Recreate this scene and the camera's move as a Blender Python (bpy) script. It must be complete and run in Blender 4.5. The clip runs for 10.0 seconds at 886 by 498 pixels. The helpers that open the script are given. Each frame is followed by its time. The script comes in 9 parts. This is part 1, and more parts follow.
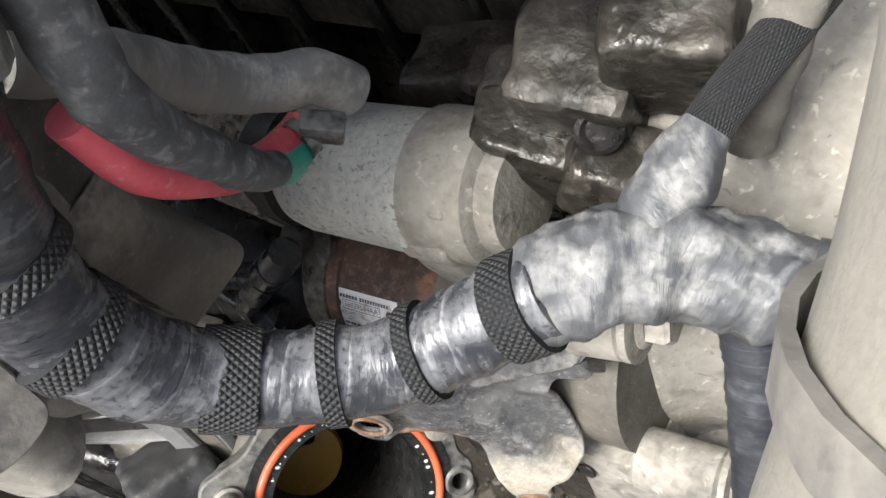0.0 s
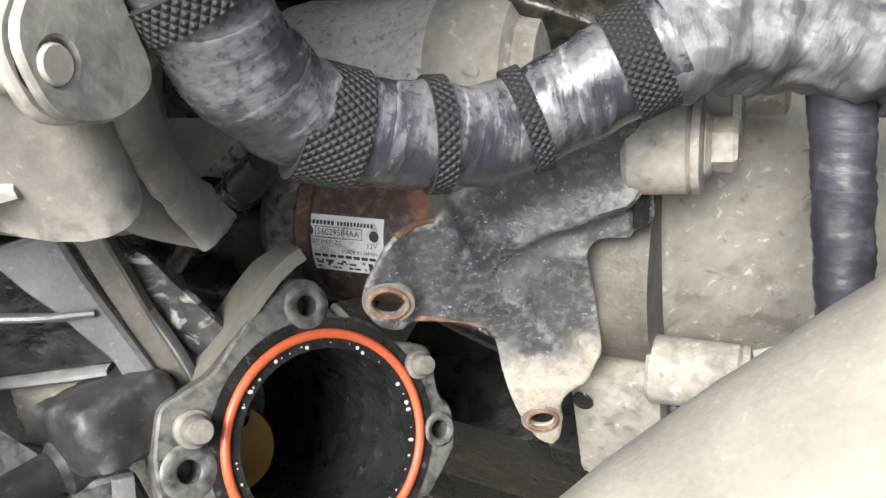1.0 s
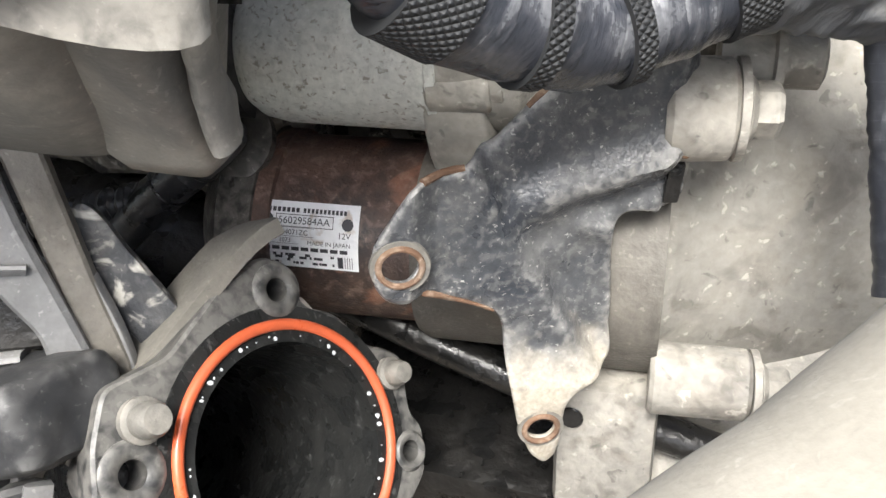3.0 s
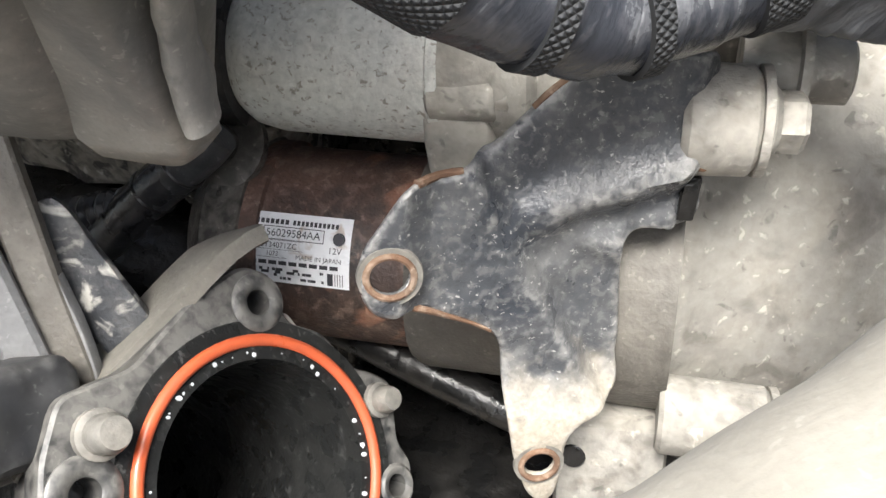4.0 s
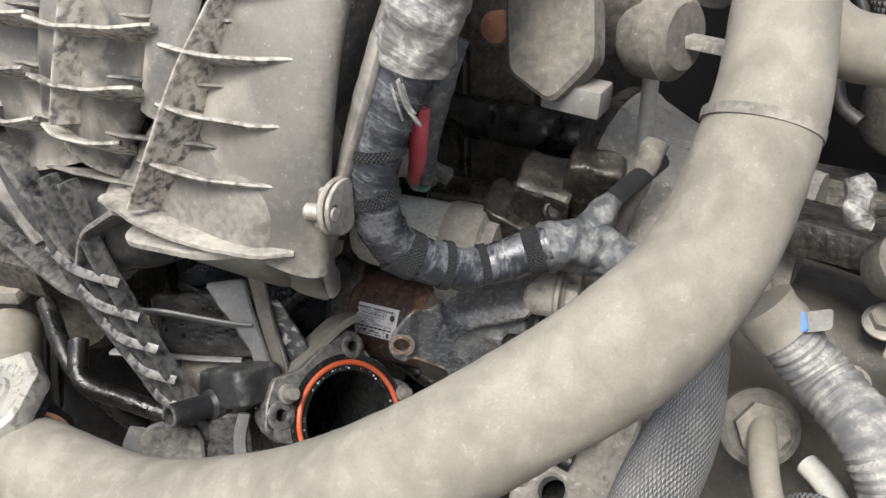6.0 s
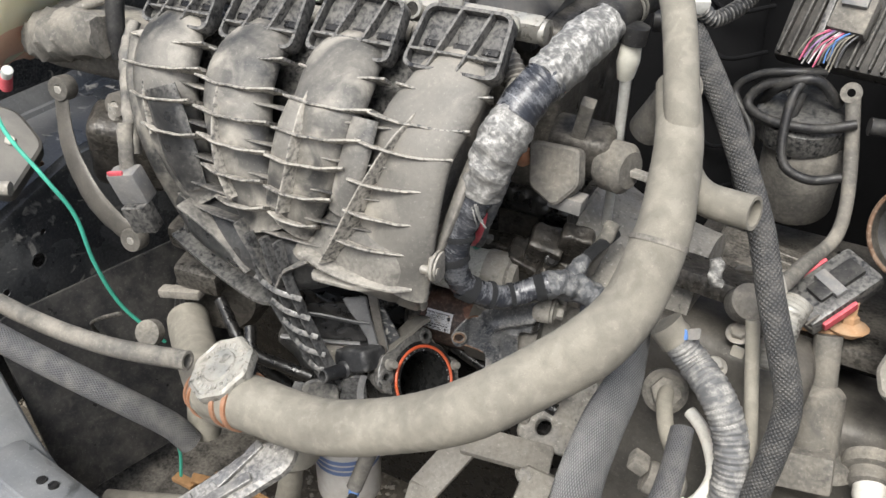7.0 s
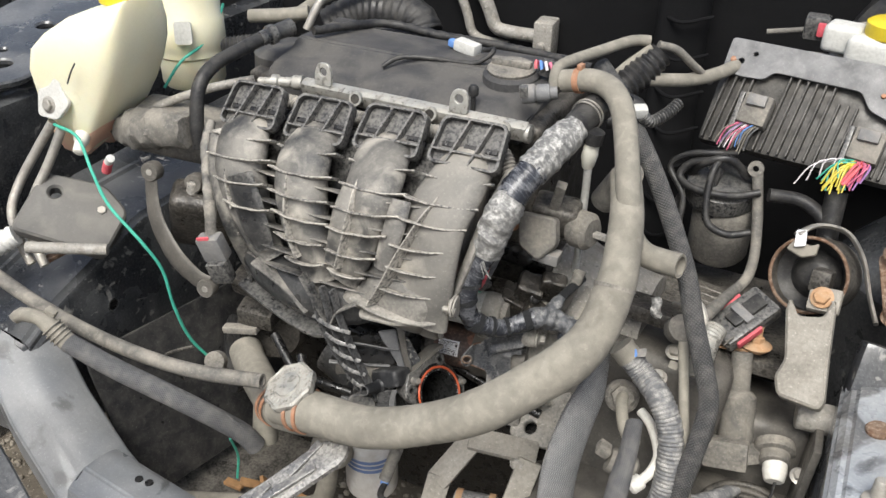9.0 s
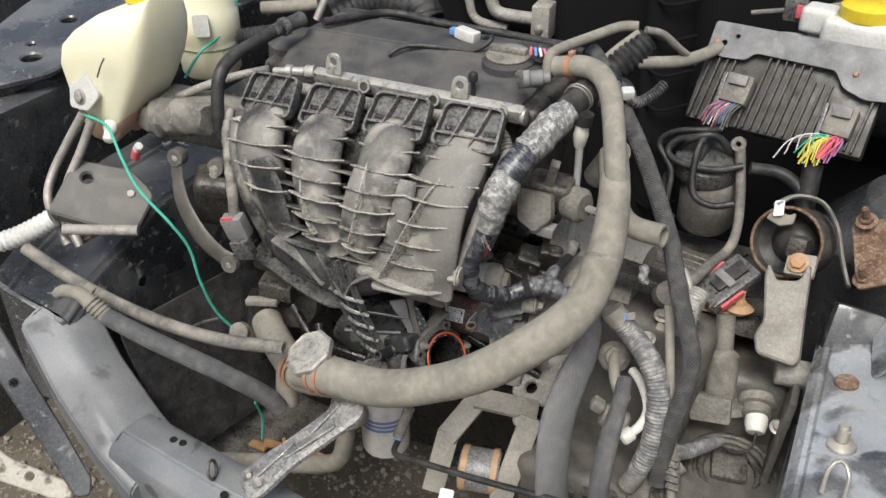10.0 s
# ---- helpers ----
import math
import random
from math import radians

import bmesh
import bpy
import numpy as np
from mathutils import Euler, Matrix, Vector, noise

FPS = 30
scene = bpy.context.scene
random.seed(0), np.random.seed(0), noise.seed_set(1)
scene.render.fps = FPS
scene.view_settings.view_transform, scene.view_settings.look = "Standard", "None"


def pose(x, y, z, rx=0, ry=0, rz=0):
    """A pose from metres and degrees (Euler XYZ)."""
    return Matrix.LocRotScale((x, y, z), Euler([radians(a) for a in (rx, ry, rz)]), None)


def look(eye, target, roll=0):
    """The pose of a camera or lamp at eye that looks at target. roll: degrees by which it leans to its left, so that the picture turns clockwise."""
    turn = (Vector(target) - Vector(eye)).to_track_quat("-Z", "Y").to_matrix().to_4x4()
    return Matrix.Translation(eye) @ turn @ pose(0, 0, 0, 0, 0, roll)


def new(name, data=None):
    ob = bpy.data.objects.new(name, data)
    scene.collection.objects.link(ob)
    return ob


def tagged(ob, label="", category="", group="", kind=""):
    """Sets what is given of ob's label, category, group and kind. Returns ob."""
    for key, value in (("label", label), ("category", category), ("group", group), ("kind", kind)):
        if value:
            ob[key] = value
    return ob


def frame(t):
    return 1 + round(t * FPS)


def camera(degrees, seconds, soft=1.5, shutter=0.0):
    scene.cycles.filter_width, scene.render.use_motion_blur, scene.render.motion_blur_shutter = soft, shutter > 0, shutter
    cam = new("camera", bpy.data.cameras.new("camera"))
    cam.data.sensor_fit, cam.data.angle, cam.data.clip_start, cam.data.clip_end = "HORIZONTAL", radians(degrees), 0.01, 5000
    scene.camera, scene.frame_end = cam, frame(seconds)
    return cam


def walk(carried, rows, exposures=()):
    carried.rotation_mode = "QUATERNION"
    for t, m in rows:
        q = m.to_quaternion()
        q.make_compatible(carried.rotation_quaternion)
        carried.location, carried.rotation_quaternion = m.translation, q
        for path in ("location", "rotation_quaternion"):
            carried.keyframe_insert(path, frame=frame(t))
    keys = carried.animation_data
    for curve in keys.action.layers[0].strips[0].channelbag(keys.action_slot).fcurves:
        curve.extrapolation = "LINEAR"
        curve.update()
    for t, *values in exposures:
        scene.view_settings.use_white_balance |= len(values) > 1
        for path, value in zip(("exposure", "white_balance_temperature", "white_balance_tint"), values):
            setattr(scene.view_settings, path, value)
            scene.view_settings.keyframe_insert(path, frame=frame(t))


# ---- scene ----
SKY, SUN = 0.10, 2.0
cam = camera(54.4, 10.0, soft=1.5)
PATH = [
    (0, (0.375, -0.102, 0.838), (-0.828, 0.566, -0.614), -34.5),
    (0.5, (0.357, -0.153, 0.817), (-0.701, 0.87, -0.538), -23.2),
    (1, (0.331, -0.192, 0.79), (-0.562, 1.02, -0.527), -16.2),
    (1.5, (0.302, -0.212, 0.786), (-0.415, 1.174, -0.465), -9.7),
    (2, (0.29, -0.223, 0.772), (-0.309, 1.279, -0.404), -5.4),
    (2.5, (0.284, -0.221, 0.758), (-0.275, 1.314, -0.396), -4.0),
    (4, (0.282, -0.209, 0.73), (-0.312, 1.403, -0.294), -1.9),
    (4.5, (0.283, -0.207, 0.726), (-0.37, 1.421, -0.234), -1.8),
    (5, (0.301, -0.242, 0.77), (-0.392, 1.375, -0.182), -1.9),
    (5.5, (0.368, -0.31, 0.818), (-0.418, 1.246, -0.163), -3.2),
    (6, (0.426, -0.376, 0.912), (-0.442, 1.104, -0.113), -2.1),
    (6.2, (0.435, -0.406, 0.971), (-0.4, 1.067, -0.093), -2.4),
    (7.3, (0.521, -0.678, 1.183), (-0.259, 0.794, 0.076), 1.8),
    (7.5, (0.531, -0.711, 1.222), (-0.213, 0.773, 0.106), 2.6),
    (8, (0.541, -0.752, 1.239), (-0.176, 0.761, 0.145), 2.8),
    (8.5, (0.535, -0.787, 1.263), (-0.194, 0.75, 0.211), 2.1),
    (9, (0.543, -0.81, 1.276), (-0.202, 0.729, 0.238), 1.1),
    (9.5, (0.559, -0.824, 1.293), (-0.19, 0.701, 0.238), 0.4),
    (10, (0.58, -0.873, 1.322), (-0.17, 0.628, 0.233), -0.3),
]

EXPOSURES = [(0.0, 2.05), (0.5, 2.25), (1.0, 2.08), (2.5, 2.18), (4.0, 2.3), (4.5, 2.32), (5.0, 2.2), (5.5, 1.62), (6.0, 1.28), (7.3, 1.08), (8.5, 1.02), (9.5, 0.8), (10.0, 0.7)]
walk(cam, [(t, look(eye, target, roll)) for t, eye, target, roll in PATH], EXPOSURES)

# ---------------------------------------------------------------- world and light
world = bpy.data.worlds.new("overcast_sky")
scene.world = world
world.use_nodes = True
wn = world.node_tree
wn.nodes.clear()
sky = wn.nodes.new("ShaderNodeTexSky")
sky.sky_type = "NISHITA"
sky.sun_disc = False
sky.sun_elevation = radians(57)
sky.sun_rotation = radians(172)
sky.air_density, sky.dust_density = 1.0, 4.0
hsv = wn.nodes.new("ShaderNodeHueSaturation")
hsv.inputs["Saturation"].default_value = 0.75
bg = wn.nodes.new("ShaderNodeBackground")
bg.inputs["Strength"].default_value = SKY
wo = wn.nodes.new("ShaderNodeOutputWorld")
wn.links.new(sky.outputs[0], hsv.inputs["Color"])
wn.links.new(hsv.outputs[0], bg.inputs["Color"])
wn.links.new(bg.outputs[0], wo.inputs["Surface"])

sun = new("sun", bpy.data.lights.new("sun", "SUN"))
sun.data.energy, sun.data.angle, sun.data.color = SUN, radians(28), (0.99, 0.99, 0.95)
sun.matrix_world = look((0.34, -1.25, 2.52), (0.1, 0.0, 0.6))


# ---------------------------------------------------------------- materials
def rgb(v):
    return (*v, 1.0) if len(v) == 3 else v


def surface(name, base, second=None, rough=0.6, metal=0.0, scale=60.0, bump=0.15, dust=0.0, dust_colour=(0.36, 0.33, 0.28), dust_all=0.0, spots=None,
            spot_amount=0.0, spot_scale=90.0, coat=0.0, fine=900.0, sub=0.0, low=None, mottle=0.08, mid_scale=260.0, worn=0.0, spec=0.5, speck=None):
    """A worn surface: base colour broken up by large and fine noise, spots of a second kind, and dust that settles on what faces up."""
    m = bpy.data.materials.new(name)
    m.use_nodes = True
    nt = m.node_tree
    N, L = nt.nodes, nt.links
    b = N["Principled BSDF"]
    geo = N.new("ShaderNodeNewGeometry")
    tex = N.new("ShaderNodeTexCoord")
    obj = N.new("ShaderNodeObjectInfo")
    shift = N.new("ShaderNodeVectorMath")
    shift.operation = "MULTIPLY_ADD"
    shift.inputs[1].default_value = (1, 1, 1)
    comb = N.new("ShaderNodeVectorMath")
    comb.operation = "SCALE"
    comb.inputs[0].default_value = (3.1, 1.7, 2.3)
    L.new(obj.outputs["Random"], comb.inputs["Scale"])
    L.new(tex.outputs["Object"], shift.inputs[0])
    L.new(comb.outputs[0], shift.inputs[2])
    where = shift.outputs[0]

    def noise_at(s, detail=5.0, distort=0.0):
        n = N.new("ShaderNodeTexNoise")
        n.inputs["Scale"].default_value, n.inputs["Detail"].default_value = s, detail
        n.inputs["Distortion"].default_value = distort
        L.new(where, n.inputs["Vector"])
        return n.outputs["Fac"]

    def ramp(v, lo, hi):
        r = N.new("ShaderNodeMapRange")
        r.inputs["From Min"].default_value, r.inputs["From Max"].default_value = lo, hi
        L.new(v, r.inputs["Value"])
        return r.outputs["Result"]

    def blend(f, a, c):
        x = N.new("ShaderNodeMix")
        x.data_type = "RGBA"
        if isinstance(f, float):
            x.inputs[0].default_value = f
        else:
            L.new(f, x.inputs[0])
        for k, v in ((6, a), (7, c)):
            if isinstance(v, tuple):
                x.inputs[k].default_value = rgb(v)
            else:
                L.new(v, x.inputs[k])
        return x.outputs[2]

    def calc(op, a, c):
        x = N.new("ShaderNodeMath")
        x.operation = op
        x.use_clamp = True
        for k, v in ((0, a), (1, c)):
            if isinstance(v, (int, float)):
                x.inputs[k].default_value = v
            else:
                L.new(v, x.inputs[k])
        return x.outputs[0]

    second = second or tuple(c * 0.72 for c in base)
    big, small = noise_at(scale), noise_at(fine, 3.0)
    colour = blend(ramp(big, 0.36, 0.66), base, second)
    grain = blend(ramp(small, 0.3, 0.75), tuple(c * 0.86 for c in base), tuple(min(1, c * 1.1) for c in base))
    colour = blend(0.35, colour, grain)
    rough_v = calc("ADD", ramp(big, 0.2, 1.2), rough - 0.25)
    if spots:
        f = calc("MULTIPLY", ramp(noise_at(spot_scale, 6.0, 0.6), 0.62 - 0.22 * spot_amount, 0.70 - 0.2 * spot_amount), 0.9)
        colour = blend(f, colour, spots)
    if low:
        # mud caked on the foot, with a ragged upper edge
        sz = N.new("ShaderNodeSeparateXYZ")
        L.new(tex.outputs["Object"], sz.inputs[0])
        f = calc("MULTIPLY", ramp(calc("ADD", sz.outputs["Z"], calc("MULTIPLY", noise_at(130.0, 6.0, 0.5), 0.03)), low[0] + 0.015, low[1] + 0.015), 0.92)
        colour = blend(f, colour, blend(ramp(small, 0.2, 0.8), (0.27, 0.235, 0.185), (0.42, 0.375, 0.30)))
        rough_v = calc("ADD", rough_v, calc("MULTIPLY", f, 0.4))
    if dust or dust_all:
        sep = N.new("ShaderNodeSeparateXYZ")
        L.new(geo.outputs["Normal"], sep.inputs[0])
        up = ramp(sep.outputs["Z"], -0.5, 0.8)
        patch = ramp(noise_at(scale * 0.7, 7.0, 0.5), 0.40, 0.60)
        f = calc("ADD", calc("MULTIPLY", calc("MULTIPLY", up, patch), dust), calc("MULTIPLY", ramp(noise_at(scale * 1.3, 8.0, 0.8), 0.50, 0.68), dust_all))
        colour = blend(f, colour, blend(ramp(small, 0.2, 0.8), tuple(c * 0.8 for c in dust_colour), dust_colour))
        rough_v = calc("ADD", rough_v, calc("MULTIPLY", f, 0.4))
        if metal:
            L.new(calc("MULTIPLY", calc("SUBTRACT", 1.0, f), metal), b.inputs["Metallic"])
    mid = noise_at(mid_scale, 6.0, 0.3)
    if worn:
        # rubbed edges: bare where the shape is sharp
        pale = tuple(min(0.7, c * 1.25 + 0.05) for c in dust_colour)
        colour = blend(calc("MULTIPLY", calc("MULTIPLY", ramp(geo.outputs["Pointiness"], 0.515, 0.60), ramp(mid, 0.36, 0.56)), worn), colour, pale)
    colour = blend(calc("MULTIPLY", ramp(mid, 0.52, 0.64), mottle), colour, blend(0.55, colour, tuple(min(0.8, c * 1.5 + 0.04) for c in (dust_colour if (dust or dust_all) else base))))
    colour = blend(calc("MULTIPLY", ramp(mid, 0.47, 0.36), mottle), colour, blend(0.6, colour, tuple(c * 0.3 for c in base)))
    if speck is None:
        speck = 0.2 if (dust or dust_all) and not sub else 0.0
    if speck:
        # grit: sharp pale crumbs and dark pits, thicker where the mottling lies
        crumbs = calc("MULTIPLY", ramp(noise_at(fine * 0.62, 2.0, 0.4), 0.63, 0.68), ramp(mid, 0.42, 0.58))
        pits = calc("MULTIPLY", ramp(noise_at(fine * 0.45, 2.0, 0.8), 0.36, 0.31), ramp(mid, 0.60, 0.42))
        colour = blend(calc("MULTIPLY", crumbs, speck), colour, tuple(min(0.75, c * 1.5 + 0.06) for c in dust_colour))
        colour = blend(calc("MULTIPLY", pits, speck), colour, tuple(c * 0.35 for c in base))
    L.new(colour, b.inputs["Base Color"])
    L.new(rough_v, b.inputs["Roughness"])
    if metal and not (dust or dust_all):
        b.inputs["Metallic"].default_value = metal
    b.inputs["Coat Weight"].default_value = coat
    b.inputs["Specular IOR Level"].default_value = spec
    if sub:
        b.inputs["Subsurface Weight"].default_value = sub
        b.inputs["Subsurface Radius"].default_value = (0.02, 0.016, 0.01)
        b.inputs["Subsurface Scale"].default_value = 1.0
    if bump:
        bp = N.new("ShaderNodeBump")
        bp.inputs["Strength"].default_value, bp.inputs["Distance"].default_value = bump, 0.0015
        L.new(calc("ADD", calc("MULTIPLY", small, 0.4), calc("ADD", calc("MULTIPLY", big, 0.5), calc("MULTIPLY", mid, 0.3))), bp.inputs["Height"])
        L.new(bp.outputs[0], b.inputs["Normal"])
    return m


def woven(name, base, light, pitch=0.0022, around=22, dusty=0.3, strength=0.9, soft=False, basket=False, valley_shade=0.35):
    """A braided sleeve: two crossing sets of strands in the sweep's own (around, along) coordinates, with the shade
    between strands put into the colour.
    """
    m = bpy.data.materials.new(name)
    m.use_nodes = True
    N, L = m.node_tree.nodes, m.node_tree.links
    b = N["Principled BSDF"]
    uv = N.new("ShaderNodeUVMap")
    uv.uv_map = "sweep"
    sep = N.new("ShaderNodeSeparateXYZ")
    L.new(uv.outputs[0], sep.inputs[0])

    def op(kind, a, c=0.0):
        x = N.new("ShaderNodeMath")
        x.operation = kind
        for k, v in ((0, a), (1, c)):
            if isinstance(v, (int, float)):
                x.inputs[k].default_value = v
            else:
                L.new(v, x.inputs[k])
        return x.outputs[0]
    u = op("MULTIPLY", sep.outputs["X"], float(around) * 2 * math.pi)
    v = op("MULTIPLY", sep.outputs["Y"], 2 * math.pi / pitch)
    a = op("SINE", op("ADD", u, v))
    c = op("SINE", op("SUBTRACT", u, v))
    if basket:
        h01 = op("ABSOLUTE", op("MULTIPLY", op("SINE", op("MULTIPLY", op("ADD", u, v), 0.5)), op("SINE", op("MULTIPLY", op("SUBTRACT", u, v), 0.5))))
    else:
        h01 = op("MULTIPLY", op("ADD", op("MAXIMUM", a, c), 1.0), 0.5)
    tex = N.new("ShaderNodeTexCoord")
    n = N.new("ShaderNodeTexNoise")
    n.inputs["Scale"].default_value, n.inputs["Detail"].default_value = 70.0, 6.0
    L.new(tex.outputs["Object"], n.inputs["Vector"])
    r = N.new("ShaderNodeMapRange")
    r.inputs["From Min"].default_value, r.inputs["From Max"].default_value = 0.42, 0.7
    r.inputs["To Max"].default_value = dusty
    L.new(n.outputs["Fac"], r.inputs["Value"])
    # crease shade between strands, painted as a darker base colour
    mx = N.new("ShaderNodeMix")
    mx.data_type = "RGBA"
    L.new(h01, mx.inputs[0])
    mx.inputs[6].default_value, mx.inputs[7].default_value = rgb(tuple(k * valley_shade for k in base)), rgb(base)
    m2 = N.new("ShaderNodeMix")
    m2.data_type = "RGBA"
    L.new(r.outputs[0], m2.inputs[0])
    L.new(mx.outputs[2], m2.inputs[6])
    m2.inputs[7].default_value = rgb(light)
    L.new(m2.outputs[2], b.inputs["Base Color"])
    b.inputs["Roughness"].default_value = 0.75 if soft else 0.5
    bp = N.new("ShaderNodeBump")
    bp.inputs["Strength"].default_value, bp.inputs["Distance"].default_value = strength, 0.0012
    L.new(h01, bp.inputs["Height"])
    L.new(bp.outputs[0], b.inputs["Normal"])
    return m


def wrapped(name, base, dust, pitch=0.013, dusty=0.5, rough=0.34, lap=0.5, bump=0.6, patch=85.0):
    """Tape wound in slanting turns: lapped edges, stretch streaks along it and rubbed-in dust, in the sweep's own
    coordinates. The pale tone also paints sheen on the streaks and a lit top over a shaded underside.
    """
    m = bpy.data.materials.new(name)
    m.use_nodes = True
    N, L = m.node_tree.nodes, m.node_tree.links
    b = N["Principled BSDF"]
    uv = N.new("ShaderNodeUVMap")
    uv.uv_map = "sweep"
    sep = N.new("ShaderNodeSeparateXYZ")
    L.new(uv.outputs[0], sep.inputs[0])
    tex = N.new("ShaderNodeTexCoord")

    def op(kind, a, c=0.0, clamp=False):
        x = N.new("ShaderNodeMath")
        x.operation = kind
        x.use_clamp = clamp
        for k, v in ((0, a), (1, c)):
            if isinstance(v, (int, float)):
                x.inputs[k].default_value = v
            else:
                L.new(v, x.inputs[k])
        return x.outputs[0]

    def ramp(v, lo, hi, top=1.0):
        r = N.new("ShaderNodeMapRange")
        r.inputs["From Min"].default_value, r.inputs["From Max"].default_value = lo, hi
        r.inputs["To Max"].default_value = top
        L.new(v, r.inputs["Value"])
        return r.outputs["Result"]

    def noise_of(vec, scale, detail):
        n = N.new("ShaderNodeTexNoise")
        n.inputs["Scale"].default_value, n.inputs["Detail"].default_value = scale, detail
        L.new(vec, n.inputs["Vector"])
        return n.outputs["Fac"]
    ang = op("MULTIPLY", sep.outputs["X"], 2 * math.pi)
    big = noise_of(tex.outputs["Object"], patch, 7.0)
    fine = noise_of(tex.outputs["Object"], 620.0, 4.0)
    comb = N.new("ShaderNodeCombineXYZ")
    L.new(op("COSINE", ang), comb.inputs[0])
    L.new(op("SINE", ang), comb.inputs[1])
    L.new(op("MULTIPLY", op("ADD", sep.outputs["Y"], op("MULTIPLY", sep.outputs["X"], pitch)), 300.0), comb.inputs[2])
    sheen_streak = noise_of(comb.outputs[0], 1.3, 5.0)
    turn = op("FRACT", op("ADD", op("ADD", op("DIVIDE", sep.outputs["Y"], pitch), sep.outputs["X"]), op("MULTIPLY", big, 0.35)))
    edge = op("MULTIPLY", ramp(turn, 0.07, 0.0), ramp(big, 0.42, 0.55))
    # pale tone: dust, plus the tape's streaky highlights painted as colour
    f = op("ADD", op("MULTIPLY", ramp(big, 0.44, 0.66), dusty), op("ADD", op("MULTIPLY", ramp(sheen_streak, 0.5, 0.72), 0.45 * dusty + 0.12), op("MULTIPLY", edge, lap)), True)
    f = op("MULTIPLY", f, ramp(fine, 0.2, 0.55), True)
    # settled dust fades underneath, which also paints bright top and shaded underside
    geo = N.new("ShaderNodeNewGeometry")
    nz = N.new("ShaderNodeSeparateXYZ")
    L.new(geo.outputs["Normal"], nz.inputs[0])
    f = op("MULTIPLY", f, ramp(nz.outputs["Z"], -0.7, 0.55), True)
    mx = N.new("ShaderNodeMix")
    mx.data_type = "RGBA"
    L.new(f, mx.inputs[0])
    mx.inputs[6].default_value, mx.inputs[7].default_value = rgb(base), rgb(dust)
    L.new(mx.outputs[2], b.inputs["Base Color"])
    L.new(op("ADD", op("MULTIPLY", f, 0.4), rough), b.inputs["Roughness"])
    bp = N.new("ShaderNodeBump")
    bp.inputs["Strength"].default_value, bp.inputs["Distance"].default_value = bump, 0.0014
    L.new(op("ADD", op("MULTIPLY", turn, 0.35), op("ADD", op("MULTIPLY", sheen_streak, 0.55), op("MULTIPLY", big, 0.5))), bp.inputs["Height"])
    L.new(bp.outputs[0], b.inputs["Normal"])
    return m


def plain(name, base, rough=0.5, metal=0.0, emit=0.0):
    m = bpy.data.materials.new(name)
    m.use_nodes = True
    b = m.node_tree.nodes["Principled BSDF"]
    b.inputs["Base Color"].default_value = rgb(base)
    b.inputs["Roughness"].default_value, b.inputs["Metallic"].default_value = rough, metal
    return m


DUST = (0.40, 0.36, 0.30)
M = {}
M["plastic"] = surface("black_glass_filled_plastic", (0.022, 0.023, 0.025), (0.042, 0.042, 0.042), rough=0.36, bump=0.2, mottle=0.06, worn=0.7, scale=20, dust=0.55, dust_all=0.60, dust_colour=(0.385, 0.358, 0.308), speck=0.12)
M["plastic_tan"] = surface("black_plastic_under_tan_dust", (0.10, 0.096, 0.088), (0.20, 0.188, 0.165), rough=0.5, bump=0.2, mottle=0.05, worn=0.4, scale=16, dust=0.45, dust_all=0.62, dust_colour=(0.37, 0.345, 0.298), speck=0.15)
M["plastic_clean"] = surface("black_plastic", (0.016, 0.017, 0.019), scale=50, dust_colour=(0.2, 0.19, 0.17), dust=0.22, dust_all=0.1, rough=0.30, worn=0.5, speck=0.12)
M["grey_plastic"] = surface("grey_plastic", (0.17, 0.17, 0.17), rough=0.55, scale=50, dust=0.4, dust_colour=DUST)
M["cover"] = surface("valve_cover_plastic", (0.040, 0.040, 0.042), (0.055, 0.054, 0.053), rough=0.55, scale=28, dust_colour=(0.20, 0.185, 0.16), dust=0.3, mottle=0.03, worn=0.05, spec=0.3, bump=0.06, speck=0.1)
M["hose"] = surface("dust_caked_rubber", (0.230, 0.213, 0.175), (0.14, 0.130, 0.109), rough=0.8, scale=24, bump=0.2, dust=0.5, dust_colour=(0.315, 0.29, 0.24), dust_all=0.3, fine=1100, mottle=0.22, mid_scale=90, speck=0.15)
M["hose_dark"] = surface("dusty_dark_rubber", (0.12, 0.113, 0.10), (0.08, 0.077, 0.07), rough=0.75, scale=45, dust_colour=(0.34, 0.31, 0.26), worn=0.15, dust=0.6, dust_all=0.2, mottle=0.1)
M["rubber"] = surface("black_rubber", (0.018, 0.018, 0.019), rough=0.4, scale=60, dust=0.25, dust_colour=(0.16, 0.15, 0.13), spec=0.35, dust_all=0.12, speck=0.15)
M["tape"] = wrapped("black_vinyl_tape", (0.024, 0.026, 0.032), (0.46, 0.465, 0.48), 0.014, 0.34, 0.24, 0.45, 0.8, 60.0)
M["tape_grey"] = wrapped("dusty_grey_tape", (0.115, 0.116, 0.118), (0.44, 0.425, 0.39), 0.0046, 0.7, 0.58, 0.3, 0.6)
M["tape_torn"] = wrapped("torn_dusty_tape", (0.062, 0.065, 0.071), (0.30, 0.297, 0.283), 0.019, 0.5, 0.48, 0.4, 0.9, 130.0)
M["tape_loom"] = wrapped("dust_covered_loom_tape", (0.24, 0.236, 0.225), (0.60, 0.58, 0.53), 0.0065, 1.0, 0.5, 0.6, 0.5)
M["foil"] = wrapped("crumpled_silver_tape", (0.13, 0.128, 0.122), (0.54, 0.525, 0.49), 0.021, 0.85, 0.36, 0.4, 1.3, 170.0)
